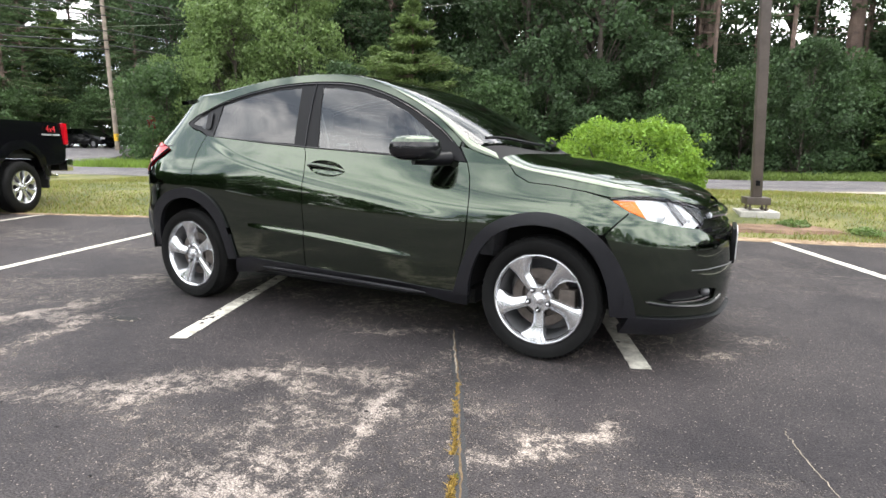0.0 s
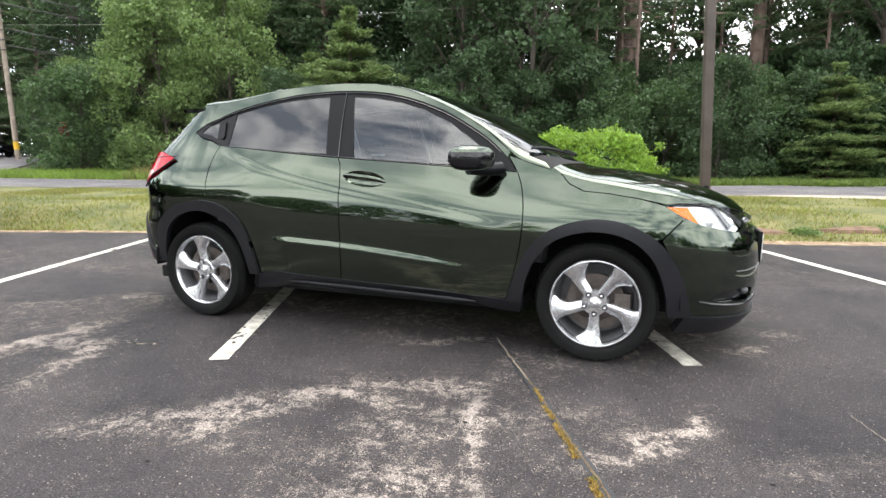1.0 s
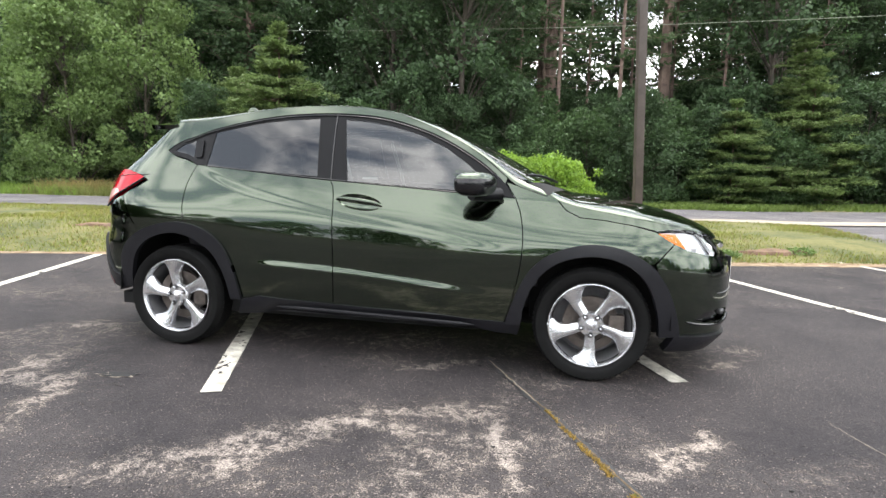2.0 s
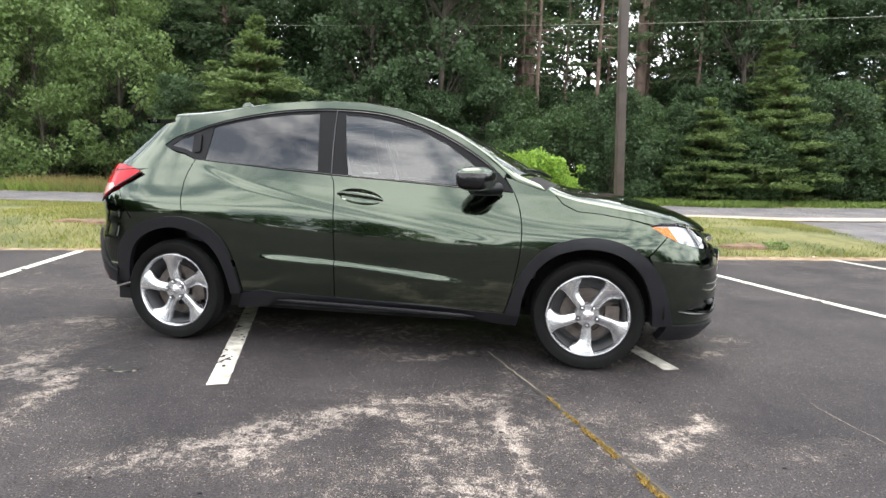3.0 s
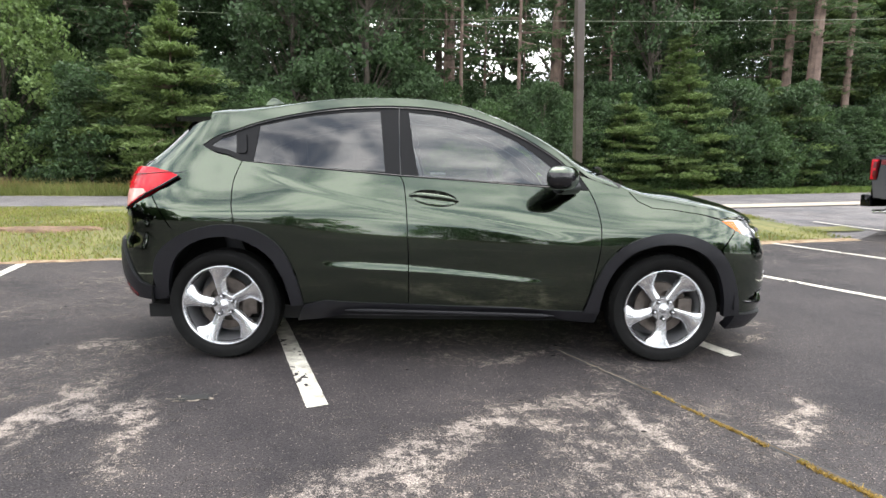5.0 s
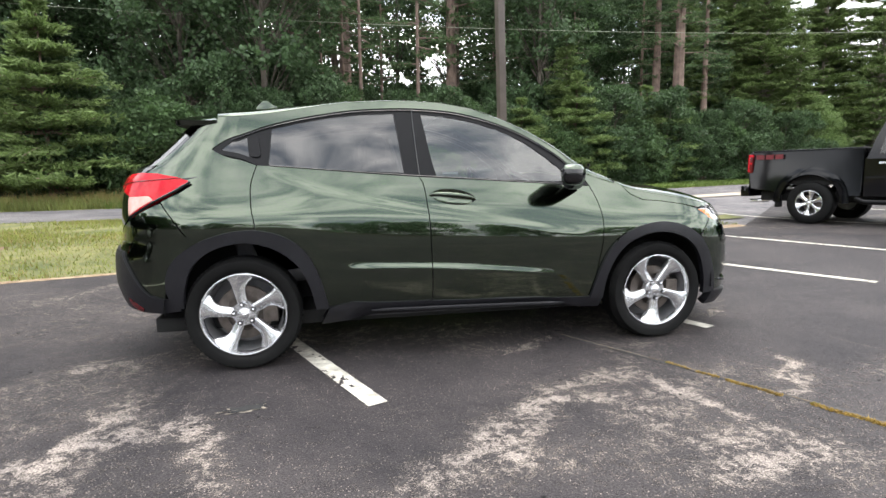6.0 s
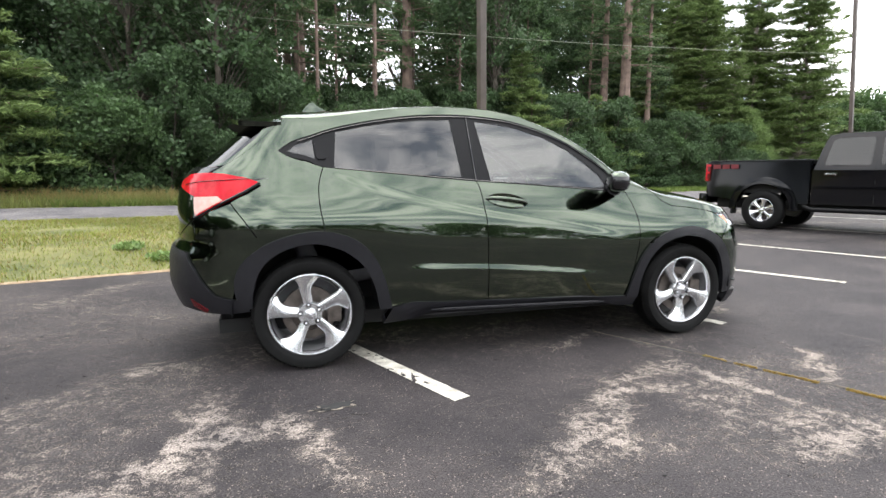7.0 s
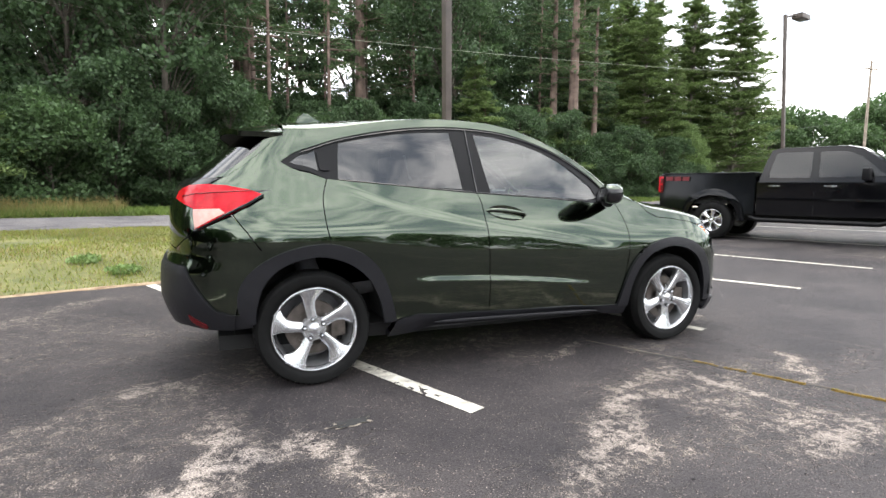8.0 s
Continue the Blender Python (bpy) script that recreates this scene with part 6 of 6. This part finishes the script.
GLASS_TRUCK = glass_material("truck_glass", (0.16, 0.17, 0.18), 0.0, 0.05)
heading = math.degrees(math.atan2(-0.93, 0.37))
RIGHT_TRUCK = pickup("black crew-cab pickup with a bed cover, backed into a stall", pose(10.4, 5.22, height(9.57, 4.89), 0, 0, heading))
bm = bmesh.new()
for x0, x1 in ((-1.02, -0.86), (-0.83, -0.68), (-0.65, -0.5)):
    box(bm, x0, x1, -0.975, -0.97, 1.25, 1.34)
part("sticker", bm, DULL_STICKER, RIGHT_TRUCK, "dull red lettering sticker")
LEFT_TRUCK = pickup("black heavy-duty pickup with a steel rear bumper", pose(-7.72, 1.05, height(-6.94, 1.4), 0, 0, math.degrees(math.atan2(-0.93, 0.37)) + 6), 0.14, False, 1, 1.98, 0.425, 0.265, 1.36, 8, False, False, 4.0)
text_mesh("4x4", 0.16, PALE_PAINT, LEFT_TRUCK, "sticker", pose(-0.75, 0.978, 1.33, 90, 0, 180))
bm = bmesh.new()
for x0, x1 in ((-0.98, -0.80), (-0.77, -0.52)):
    box(bm, x0, x1, 0.97, 0.976, 1.27, 1.3)
part("sticker_bar", bm, GREY_STICKER, LEFT_TRUCK)


def hatchback(label, at):
    """A small dark car: rear axle at the origin, nose to +x."""
    t = thing("small_car", label, "car", at)
    bm = bmesh.new()
    low = [(-0.75, 0.3), (-0.42, 0.3)] + [(0.36 * math.cos(a), 0.3 + 0.36 * math.sin(a)) for a in np.linspace(math.pi, 0, 9)] + [(2.24, 0.28)] + [(2.6 + 0.36 * math.cos(a), 0.3 + 0.36 * math.sin(a)) for a in np.linspace(math.pi, 0, 9)]
    prism(bm, low + [(3.38, 0.3), (3.42, 0.62), (3.28, 0.84), (2.4, 0.99), (-0.72, 1.02), (-0.82, 0.7)], -0.86, 0.86, 0.05, 2)
    part("body", bm, BLACK_PAINT, t)
    bm = bmesh.new()
    rows = []
    for x, z, w in ((-0.78, 1.0, 0.8), (-0.45, 1.38, 0.66), (0.1, 1.49, 0.6), (1.2, 1.5, 0.6), (1.55, 1.42, 0.62), (2.45, 0.98, 0.78)):
        rows.append([bm.verts.new((x, w * k, z - 0.04 * abs(k) ** 3)) for k in np.linspace(-1, 1, 7)])
    for p, q in zip(rows, rows[1:]):
        for k in range(6):
            bm.faces.new((p[k], q[k], q[k + 1], p[k + 1]))
    part("roof", bm, BLACK_PAINT, t)
    for sg in (-1, 1):
        bm = bmesh.new()
        vs = [bm.verts.new((x, sg * (0.84 - 0.42 * (z - 1.0)), z)) for x, z in ((-0.76, 1.0), (-0.42, 1.34), (0.1, 1.44), (1.2, 1.45), (1.55, 1.37), (2.4, 0.99))]
        bm.faces.new(vs)
        part("pillar", bm, BLACK_PAINT, t, "", False)
        for pts in (((-0.2, 1.06), (-0.02, 1.34), (0.55, 1.4), (0.62, 1.05)), ((0.72, 1.05), (0.68, 1.4), (1.2, 1.4), (1.55, 1.31), (2.0, 1.04))):
            bm = bmesh.new()
            bm.faces.new([bm.verts.new((x, sg * (0.848 - 0.42 * (z - 1.0)), z)) for x, z in pts])
            part("side_window", bm, GLASS_TRUCK, t, "", False)
        for cx in (0.0, 2.6):
            bm = bmesh.new()
            lathe(bm, [(0.2, -0.09), (0.3, -0.095), (0.32, -0.06), (0.32, 0.06), (0.3, 0.09), (0.0, 0.09)], 28)
            bmesh.ops.transform(bm, matrix=pose(cx, sg * 0.76, 0.32, 0, 0, 0 if sg < 0 else 180), verts=bm.verts)
            tyre = part("tyre", bm, TYRE, t)
            bm = bmesh.new()
            lathe(bm, [(0.0, -0.085), (0.06, -0.09), (0.19, -0.08), (0.205, -0.09), (0.205, -0.05)], 20)
            bmesh.ops.transform(bm, matrix=pose(cx, sg * 0.76, 0.32, 0, 0, 0 if sg < 0 else 180), verts=bm.verts)
            part("rim", bm, ALLOY_IN, tyre)
        bm = bmesh.new()
        box(bm, 3.2, 3.4, min(sg * 0.5, sg * 0.84), max(sg * 0.5, sg * 0.84), 0.66, 0.8, 0.03)
        part("headlight", bm, LAMP_CLEAR, t)
        bm = bmesh.new()
        box(bm, 1.85, 2.0, min(sg * 0.84, sg * 1.0), max(sg * 0.84, sg * 1.0), 1.02, 1.14, 0.03)
        part("door_mirror", bm, BLACK_PAINT, t)
    return t


hatchback("small black car on the climbing side road", pose(-42.6, 22.9, height(-41, 23.2) + 0.02, 0, 0, 12))



# ---- posts, sign, wires ----
def lamp_post(x, y, tall, with_arm, lean, half_w):
    z = height(x, y)
    t = thing("street_lamp", "square brown steel lamp post bolted to a concrete footing", "lamp post", pose(x, y, z, 0, 0, 12))

    def tilt(bm):
        for v in bm.verts:
            v.co.x += lean[0] * v.co.z
            v.co.y += lean[1] * v.co.z
        return bm

    bm = bmesh.new()
    box(bm, -0.27, 0.27, -0.27, 0.27, -0.2, 0.05, 0.02)
    part("footing", bm, CONCRETE, t, "round-edged concrete footing")
    bm = bmesh.new()
    box(bm, -half_w, half_w, -half_w, half_w, 0.13, tall, 0.012)
    part("post", tilt(bm), POLE_PAINT, t)
    bm = bmesh.new()
    box(bm, -0.165, 0.165, -0.165, 0.165, 0.14, 0.25, 0.012)
    part("base_cover", tilt(bm), POLE_PAINT, t, "lifted base cover")
    for bx in (-0.11, 0.11):
        for by in (-0.11, 0.11):
            bm = bmesh.new()
            tube(bm, [(bx, by, 0.04), (bx, by, 0.21)], 0.016, 8)
            tube(bm, [(bx, by, 0.06), (bx, by, 0.085)], 0.03, 6)
            part("anchor_bolt", bm, STEEL, t)
    bm = bmesh.new()
    box(bm, -0.03, 0.03, -half_w - 0.006, -half_w + 0.001, 0.42, 0.5, 0.002)
    part("hand_hole", tilt(bm), TRIM, t)
    if with_arm:
        bm = bmesh.new()
        tube(bm, [(0, 0, tall - 0.1), (0.35, -0.1, tall), (0.6, -0.2, tall + 0.02)], 0.035, 8)
        part("arm", tilt(bm), POLE_PAINT, t)
        bm = bmesh.new()
        box(bm, 0.55, 1.25, -0.4, 0.02, tall - 0.08, tall + 0.12, 0.03)
        head = part("lamp_head", tilt(bm), POLE_PAINT, t)
        bm = bmesh.new()
        box(bm, 0.62, 1.18, -0.36, -0.02, tall - 0.1, tall - 0.078, 0.004)
        part("lens", tilt(bm), GLASS_LENS, head)
    return t


lamp_post(3.84, 6.15, 7.8, True, (-0.073, -0.084), 0.068)
lamp_post(21.35, 11.75, 7.6, True, (-0.078, 0.017), 0.06)


def utility_pole(x, y, tall, lean=0.0):
    z = height(x, y)
    t = thing("utility_pole", "weathered wooden utility pole carrying wires", "utility pole", pose(x, y, z - 0.2, 0, lean, 0))
    bm = bmesh.new()
    tube(bm, [(0, 0, 0), (0, 0, tall * 0.5), (0, 0, tall)], [0.16, 0.14, 0.11], 12)
    part("pole", bm, WOOD_POLE, t)
    bm = bmesh.new()
    tube(bm, [(0, 0, 0.85), (0, 0, 1.35)], 0.165, 12)
    part("marker", bm, YELLOW_TAG, t, "yellow marker sleeve")
    bm = bmesh.new()
    box(bm, -1.1, 1.1, -0.06, 0.06, tall - 0.9, tall - 0.78, 0.01)
    part("crossarm", bm, WOOD_POLE, t)
    for x0 in (-1.0, -0.35, 0.35, 1.0):
        bm = bmesh.new()
        lathe(bm, [(0.0, tall - 0.6), (0.05, tall - 0.62), (0.06, tall - 0.7), (0.03, tall - 0.78)], 10, "z")
        bmesh.ops.translate(bm, verts=bm.verts, vec=(x0, 0, 0))
        part("insulator", bm, CONCRETE, t)
    return t


utility_pole(-35.4, 21.6, 13.5, -1.5)
utility_pole(64.2, 33.7, 14.5)


def wires(name, label, a, b, sag, offsets, r=0.012, mat=None):
    a, b = Vector(a), Vector(b)
    t = thing(name, label, "wire")
    for dx, dz in offsets:
        bm = bmesh.new()
        tube(bm, [tuple(a.lerp(b, s) + Vector((dx, 0, dz - sag * 4 * s * (1 - s)))) for s in np.linspace(0, 1, 25)], r, 5)
        part("wire", bm, mat or WIRE, t)
    return t


wires("overhead_wire", "thin pale overhead wire along the road", (-35.4, 21.6, 9.2), (34.0, 21.0, 8.6), 1.2, [(0, 0)], 0.010, WIRE_PALE)
wires("overhead_wires", "bundle of dark overhead wires", (-35.4, 21.6, 10.5), (-30.5, -6.0, 9.0), 0.8, [(0, 0), (0.3, 0.5), (0.1, -0.6), (0, -1.6), (0, -2.2), (0, -2.8)], 0.035)
wires("side_wires", "dark overhead wires to the woods", (-35.4, 21.6, 10.5), (-16, 40, 9.0), 0.6, [(0, 0), (0.4, 0.6), (0, -1.5), (0, -2.5)], 0.035)
wires("service_wire", "thin wire beyond the drive", (20.5, 27, 5.0), (64.2, 33.7, 9.0), 0.9, [(0, 0)], 0.015)


def stop_sign():
    x, y = -21.6, 14.5
    z = height(x, y)
    face = math.degrees(math.atan2(-3.5 - y, 3.4 - x)) + 90 + 54
    t = thing("stop_sign", "red octagonal stop sign on a thin post", "stop sign", pose(x, y, z, 0, 0, face))
    zc = 2.2 - z
    bm = bmesh.new()
    tube(bm, [(0, 0.03, 0), (0, 0.03, zc + 0.3)], 0.03, 6)
    part("post", bm, STEEL, t)
    for nm, r, y0, y1, mat in (("border", 0.41, -0.004, 0.004, SIGN_WHITE), ("plate", 0.38, -0.009, -0.0045, SIGN_RED)):
        bm = bmesh.new()
        prism(bm, [(r * math.cos(math.pi / 8 + k * math.pi / 4), zc + r * math.sin(math.pi / 8 + k * math.pi / 4)) for k in range(8)], y0, y1)
        part(nm, bm, mat, t, "", False)
    text_mesh("STOP", 0.3, SIGN_WHITE, t, "lettering", pose(0, -0.012, zc - 0.1, 90, 0, 0))


stop_sign()


def side_road():
    """The climbing side road at the far left."""
    way = curve([(-24.5, 6.5), (-28.0, 11.5), (-33.0, 17.0), (-39.5, 22.0), (-49.0, 26.0), (-62.0, 29.0)], 5)
    bm = bmesh.new()
    prev = None
    for s in np.linspace(0, 1, 40):
        k = min(len(way) - 2, int(s * (len(way) - 1)))
        f = s * (len(way) - 1) - k
        cx, cy = Vector(way[k]).lerp(Vector(way[k + 1]), f)
        n = Vector((0.93, 0.37)).lerp(Vector((0.45, 0.89)), s).normalized()
        w0 = 3.0 + 2.2 * (1 - s) ** 4
        row = []
        for k in np.linspace(-1, 1, 5):
            x, y = cx + n.x * w0 * k, cy + n.y * w0 * k
            row.append(bm.verts.new((x, y, height(x, y) + 0.012)))
        if prev:
            for i in range(4):
                bm.faces.new((prev[i], row[i], row[i + 1], prev[i + 1]))
        prev = row
    tagged(part("side_road", bm, ROAD_GREY, None), "pale side road climbing away past the stop sign", "road", "", "structure")


side_road()


# ---- grass, weeds and small things on the ground ----
def blades(name, label, spots, length, width, mat, seed, lean=0.35):
    """Upright grass blades as one mesh."""
    rng = np.random.default_rng(seed)
    p = np.asarray(spots, float)
    n = len(p)
    a = rng.uniform(0, 2 * math.pi, n)
    h = length * rng.uniform(0.5, 1.3, n)
    d = np.stack([np.cos(a), np.sin(a), np.zeros(n)], 1)
    tip = p + np.stack([rng.normal(0, lean, n) * h, rng.normal(0, lean, n) * h, h], 1)
    v = np.empty((n, 3, 3))
    v[:, 0], v[:, 1], v[:, 2] = p - d * width / 2, p + d * width / 2, tip
    me = bpy.data.meshes.new(name)
    me.vertices.add(n * 3)
    me.vertices.foreach_set("co", v.reshape(-1))
    me.loops.add(n * 3)
    me.loops.foreach_set("vertex_index", np.arange(n * 3, dtype=np.int32))
    me.polygons.add(n)
    me.polygons.foreach_set("loop_start", np.arange(0, n * 3, 3, dtype=np.int32))
    me.update(calc_edges=True)
    return tagged(mesh_object(name, me, mat), label, "grass", "", "stuff")


def scatter(n, x0, x1, low, high, seed, keep=None, lift=-0.005):
    rng = np.random.default_rng(seed)
    out = []
    while len(out) < n:
        x = rng.uniform(x0, x1)
        y = rng.uniform(low(x), high(x))
        if keep is None or keep(x, y, rng):
            out.append((x, y, height(x, y) + lift))
    return out


patchy = lambda k, lim: (lambda x, y, rng: noise.noise((x * k, y * k, 3.3)) + rng.uniform(-0.35, 0.35) > lim)
blades("grass", "short yellow-green mown grass", scatter(60000, -12, 8.5, lambda x: lot_edge(x) + 0.05, lambda x: road_near(x) - 0.1 - (1.2 * smooth(4, 8, x)), 31, patchy(0.6, -0.2)), 0.05, 0.013, GRASS_BLADE, 32)
blades("dry_grass", "dry straw-coloured grass", scatter(21000, -12, 8.5, lambda x: lot_edge(x) - 0.02, lambda x: road_near(x) - 0.1 - (1.2 * smooth(4, 8, x)), 33, patchy(0.6, 0.05)), 0.045, 0.013, GRASS_DRY, 34)
blades("verge_grass", "tall rough grass along the woods", scatter(20000, -16, -3, lambda x: road_far(x) + 0.15, lambda x: road_far(x) + 3.2, 35, None), 0.34, 0.03, WEED_TALL, 36)
blades("verge_hay", "pale seeding grass along the woods", scatter(7000, -16, -3, lambda x: road_far(x) + 0.5, lambda x: road_far(x) + 2.4, 37, patchy(0.3, 0.0)), 0.5, 0.018, GRASS_DRY, 38)
blades("verge_weeds", "low leafy green weeds along the woods", scatter(34000, -6, 27, lambda x: road_far(x) + 0.12, lambda x: road_far(x) + 3.2, 41, patchy(0.5, -0.25)), 0.2, 0.055, WEED_GREEN, 42, 0.7)
blades("roadside_grass", "bright grass beside the side road", scatter(10000, -23, -14, lambda x: road_far(x) + 0.1, lambda x: road_far(x) + 4.5, 39, None), 0.3, 0.04, WEED_LIME, 40)
rng = np.random.default_rng(50)
cr = []
while len(cr) < 1300:
    s = rng.uniform(0, 1) ** 0.7
    x, y = 2.31 + 0.56 * s, -1.15 - 1.22 * s
    if noise.noise((y * 7, 2.0, 5)) < 0.05 - 0.35 * s:
        continue
    w = 0.0085 * (0.15 + s) * rng.normal()
    cr.append((x + w * 0.9 + 0.005 * math.sin(y * 31), y + w * 0.4, 0.0))
blades("crack_weeds", "dry moss and grass in the asphalt crack", cr, 0.011, 0.008, MOSS, 51, 0.9)
blades("crack_moss", "green moss tufts in the asphalt crack", [c for c in cr if noise.noise((c[0] * 9, c[1] * 9, 1)) > 0.25], 0.013, 0.008, GRASS_BLADE, 52, 0.8)


def crack(name, label, points, width, mat, lift=0.003, seed=1):
    """A ragged crack: a thin dark strip that wanders along the asphalt."""
    bm = bmesh.new()
    pts = curve(points, 14)
    prev = None
    for i, (x, y) in enumerate(pts):
        j = min(i + 1, len(pts) - 1)
        d = Vector((pts[j][0] - pts[i - 1 if i else 0][0], pts[j][1] - pts[i - 1 if i else 0][1])).normalized()
        n = Vector((-d.y, d.x))
        wob = 0.011 * noise.noise((i * 0.35, seed, 0)) + 0.008 * noise.noise((i * 1.3, seed, 4))
        w = width * (0.55 + 0.6 * abs(noise.noise((i * 0.8, seed, 9))))
        a, b = Vector((x, y)) + n * (wob - w), Vector((x, y)) + n * (wob + w)
        row = [bm.verts.new((*a, height(*a) + lift)), bm.verts.new((*b, height(*b) + lift))]
        if prev:
            bm.faces.new((prev[0], row[0], row[1], prev[1]))
        prev = row
    return tagged(part(name, bm, mat, None, smooth_shade=False), label, "crack", "", "structure")


CRACK_DIRT = material("dirt_in_crack", (0.13, 0.09, 0.05), 0.95, vary=0.4, scale=30, bump=0.8, bump_scale=200)
CRACK_DARK = material("open_crack", (0.02, 0.02, 0.02), 0.95, vary=0.3, scale=30)
CRACK_PALE = material("pale_crack_edge", (0.26, 0.225, 0.18), 0.95, vary=0.3, scale=30)
DAMP = material("dark_sealed_band", (0.022, 0.022, 0.024), 0.6, vary=0.3, scale=6, bump=0.4, bump_scale=150)
crack("sealed_band", "dark sealed band along the crack", [(2.0, -0.55), (2.25, -1.05), (2.44, -1.41), (2.62, -1.78), (2.8, -2.15), (3.1, -2.8)], 0.034, DAMP, 0.002, 2)
crack("crack", "dirt-filled crack across the lot", [(2.02, -0.6), (2.2, -0.95), (2.31, -1.15), (2.44, -1.41), (2.62, -1.78), (2.8, -2.15), (3.1, -2.8)], 0.006, CRACK_DIRT, 0.004, 3)
crack("crack_edge", "pale crumbled crack edge", [(2.03, -0.62), (2.18, -0.92), (2.33, -1.2)], 0.006, CRACK_PALE, 0.006, 4)
crack("hairline_crack", "fine pale crack in the asphalt", [(3.72, -1.1), (3.74, -1.19), (3.82, -1.46), (3.95, -1.8)], 0.0028, CRACK_PALE, 0.003, 5)


def pothole(x, y, turn):
    """A small broken spot: a ragged dark hollow with crumbled pale edges."""
    rngp = random.Random(3)
    c, q = math.cos(radians(turn)), math.sin(radians(turn))
    for name, size, mat, lift, lab in (("pothole_edge", 1.1, CRACK_PALE, 0.0025, "crumbled pale edge of a broken spot"), ("pothole", 1.0, CRACK_DARK, 0.0045, "small dark broken spot in the asphalt")):
        bm = bmesh.new()
        rim = []
        for k in range(40):
            t = 2 * math.pi * k / 40
            r = size * (0.75 + 0.7 * noise.noise((2.2 * math.cos(t), 2.2 * math.sin(t), size)) + rngp.uniform(-0.12, 0.12))
            u, v = 0.12 * r * math.cos(t), 0.042 * r * math.sin(t)
            rim.append(bm.verts.new((x + u * c - v * q, y + u * q + v * c, lift)))
        bm.faces.new(rim)
        tagged(part(name, bm, mat, None), lab, "pothole", "", "structure")


pothole(0.07, -1.41, 12)


def litter():
    """Small dark crumbs on the asphalt."""
    rngp = random.Random(8)
    bm = bmesh.new()
    for k in range(45):
        x, y = rngp.uniform(-2, 6), rngp.uniform(-3, 0.5)
        r = rngp.uniform(0.003, 0.010)
        bmesh.ops.create_icosphere(bm, subdivisions=1, radius=r, matrix=Matrix.Translation((x, y, 0.003)) @ Matrix.Diagonal((1.4, 0.9, 0.35, 1)))
    tagged(part("crumbs", bm, DARK, None), "dark crumbs scattered on the asphalt", "debris", "", "stuff")


litter()


# ---- soil, debris and weeds along the lot's edge ----
def soil_patch(cx, cy, rx, ry, seed, label):
    """A ragged, slightly raised patch of bare soil."""
    bm = bmesh.new()
    n, rings = 28, 4
    mid = bm.verts.new((cx, cy, height(cx, cy) + 0.035))
    prev = None
    for k in range(1, rings + 1):
        ring = []
        for i in range(n):
            a = 2 * math.pi * i / n
            f = k / rings * (0.75 + 0.5 * noise.noise((2 * math.cos(a) + seed, 2 * math.sin(a), seed)))
            x, y = cx + rx * f * math.cos(a), cy + ry * f * math.sin(a) + 0.25 * rx * f * math.cos(a)
            ring.append(bm.verts.new((x, y, height(x, y) + (0.035 if k < rings else -0.02) + 0.012 * noise.noise((x * 6, y * 6, 2)))))
        for i in range(n):
            j = (i + 1) % n
            bm.faces.new((mid, ring[i], ring[j]) if prev is None else (prev[i], ring[i], ring[j], prev[j]))
        prev = ring
    return tagged(part("soil_patch", bm, SOIL, None), label, "soil", "", "structure")


soil_patch(3.9, 5.2, 1.5, 0.28, 1, "bare brown soil and mulch before the lamp post")
soil_patch(5.9, 5.75, 0.9, 0.22, 2, "bare brown soil in the grass strip")
soil_patch(-4.6, 4.1, 1.2, 0.25, 3, "bare brown scrape in the grass strip")
bm = bmesh.new()
prev = None
for i in range(150):
    x = -9.5 + 0.12 * i
    w = 0.05 + 0.09 * abs(noise.noise((x * 2.1, 0, 5))) + (0.1 if x > 2 else 0)
    y = lot_edge(x) + 0.03 * noise.noise((x * 3, 1, 1))
    row = [bm.verts.new((x, y - w, height(x, y - w) + 0.003)), bm.verts.new((x, y, height(x, y) + 0.012)), bm.verts.new((x, y + w, height(x, y + w) + 0.01))]
    if prev:
        for k in range(2):
            bm.faces.new((prev[k], row[k], row[k + 1], prev[k + 1]))
    prev = row
EDGE_SOIL = material("reddish_edge_litter", (0.24, 0.13, 0.07), 0.95, vary=0.45, scale=7, color2=(0.36, 0.28, 0.18), bump=0.8, bump_scale=70)
tagged(part("edge_litter", bm, EDGE_SOIL, None), "reddish needle litter along the asphalt edge", "litter", "", "structure")
sprigs = []
rngw = np.random.default_rng(61)
for cx, cy in ((4.3, 5.5), (5.1, 5.35), (6.3, 5.75), (3.3, 5.0), (-0.9, 4.2), (-2.0, 4.4), (-1.5, 3.9)):
    sprigs.append(clump_points(rngw, (cx, cy, height(cx, cy) + 0.04), 0.2, 260, 0.3))
me = leaf_mesh("weeds", np.concatenate(sprigs), 0.06, 0.03, LEAF_LIGHT, 0, 62)
tagged(mesh_object("weeds", me, None), "low green weeds in the grass strip", "weeds", "", "stuff")
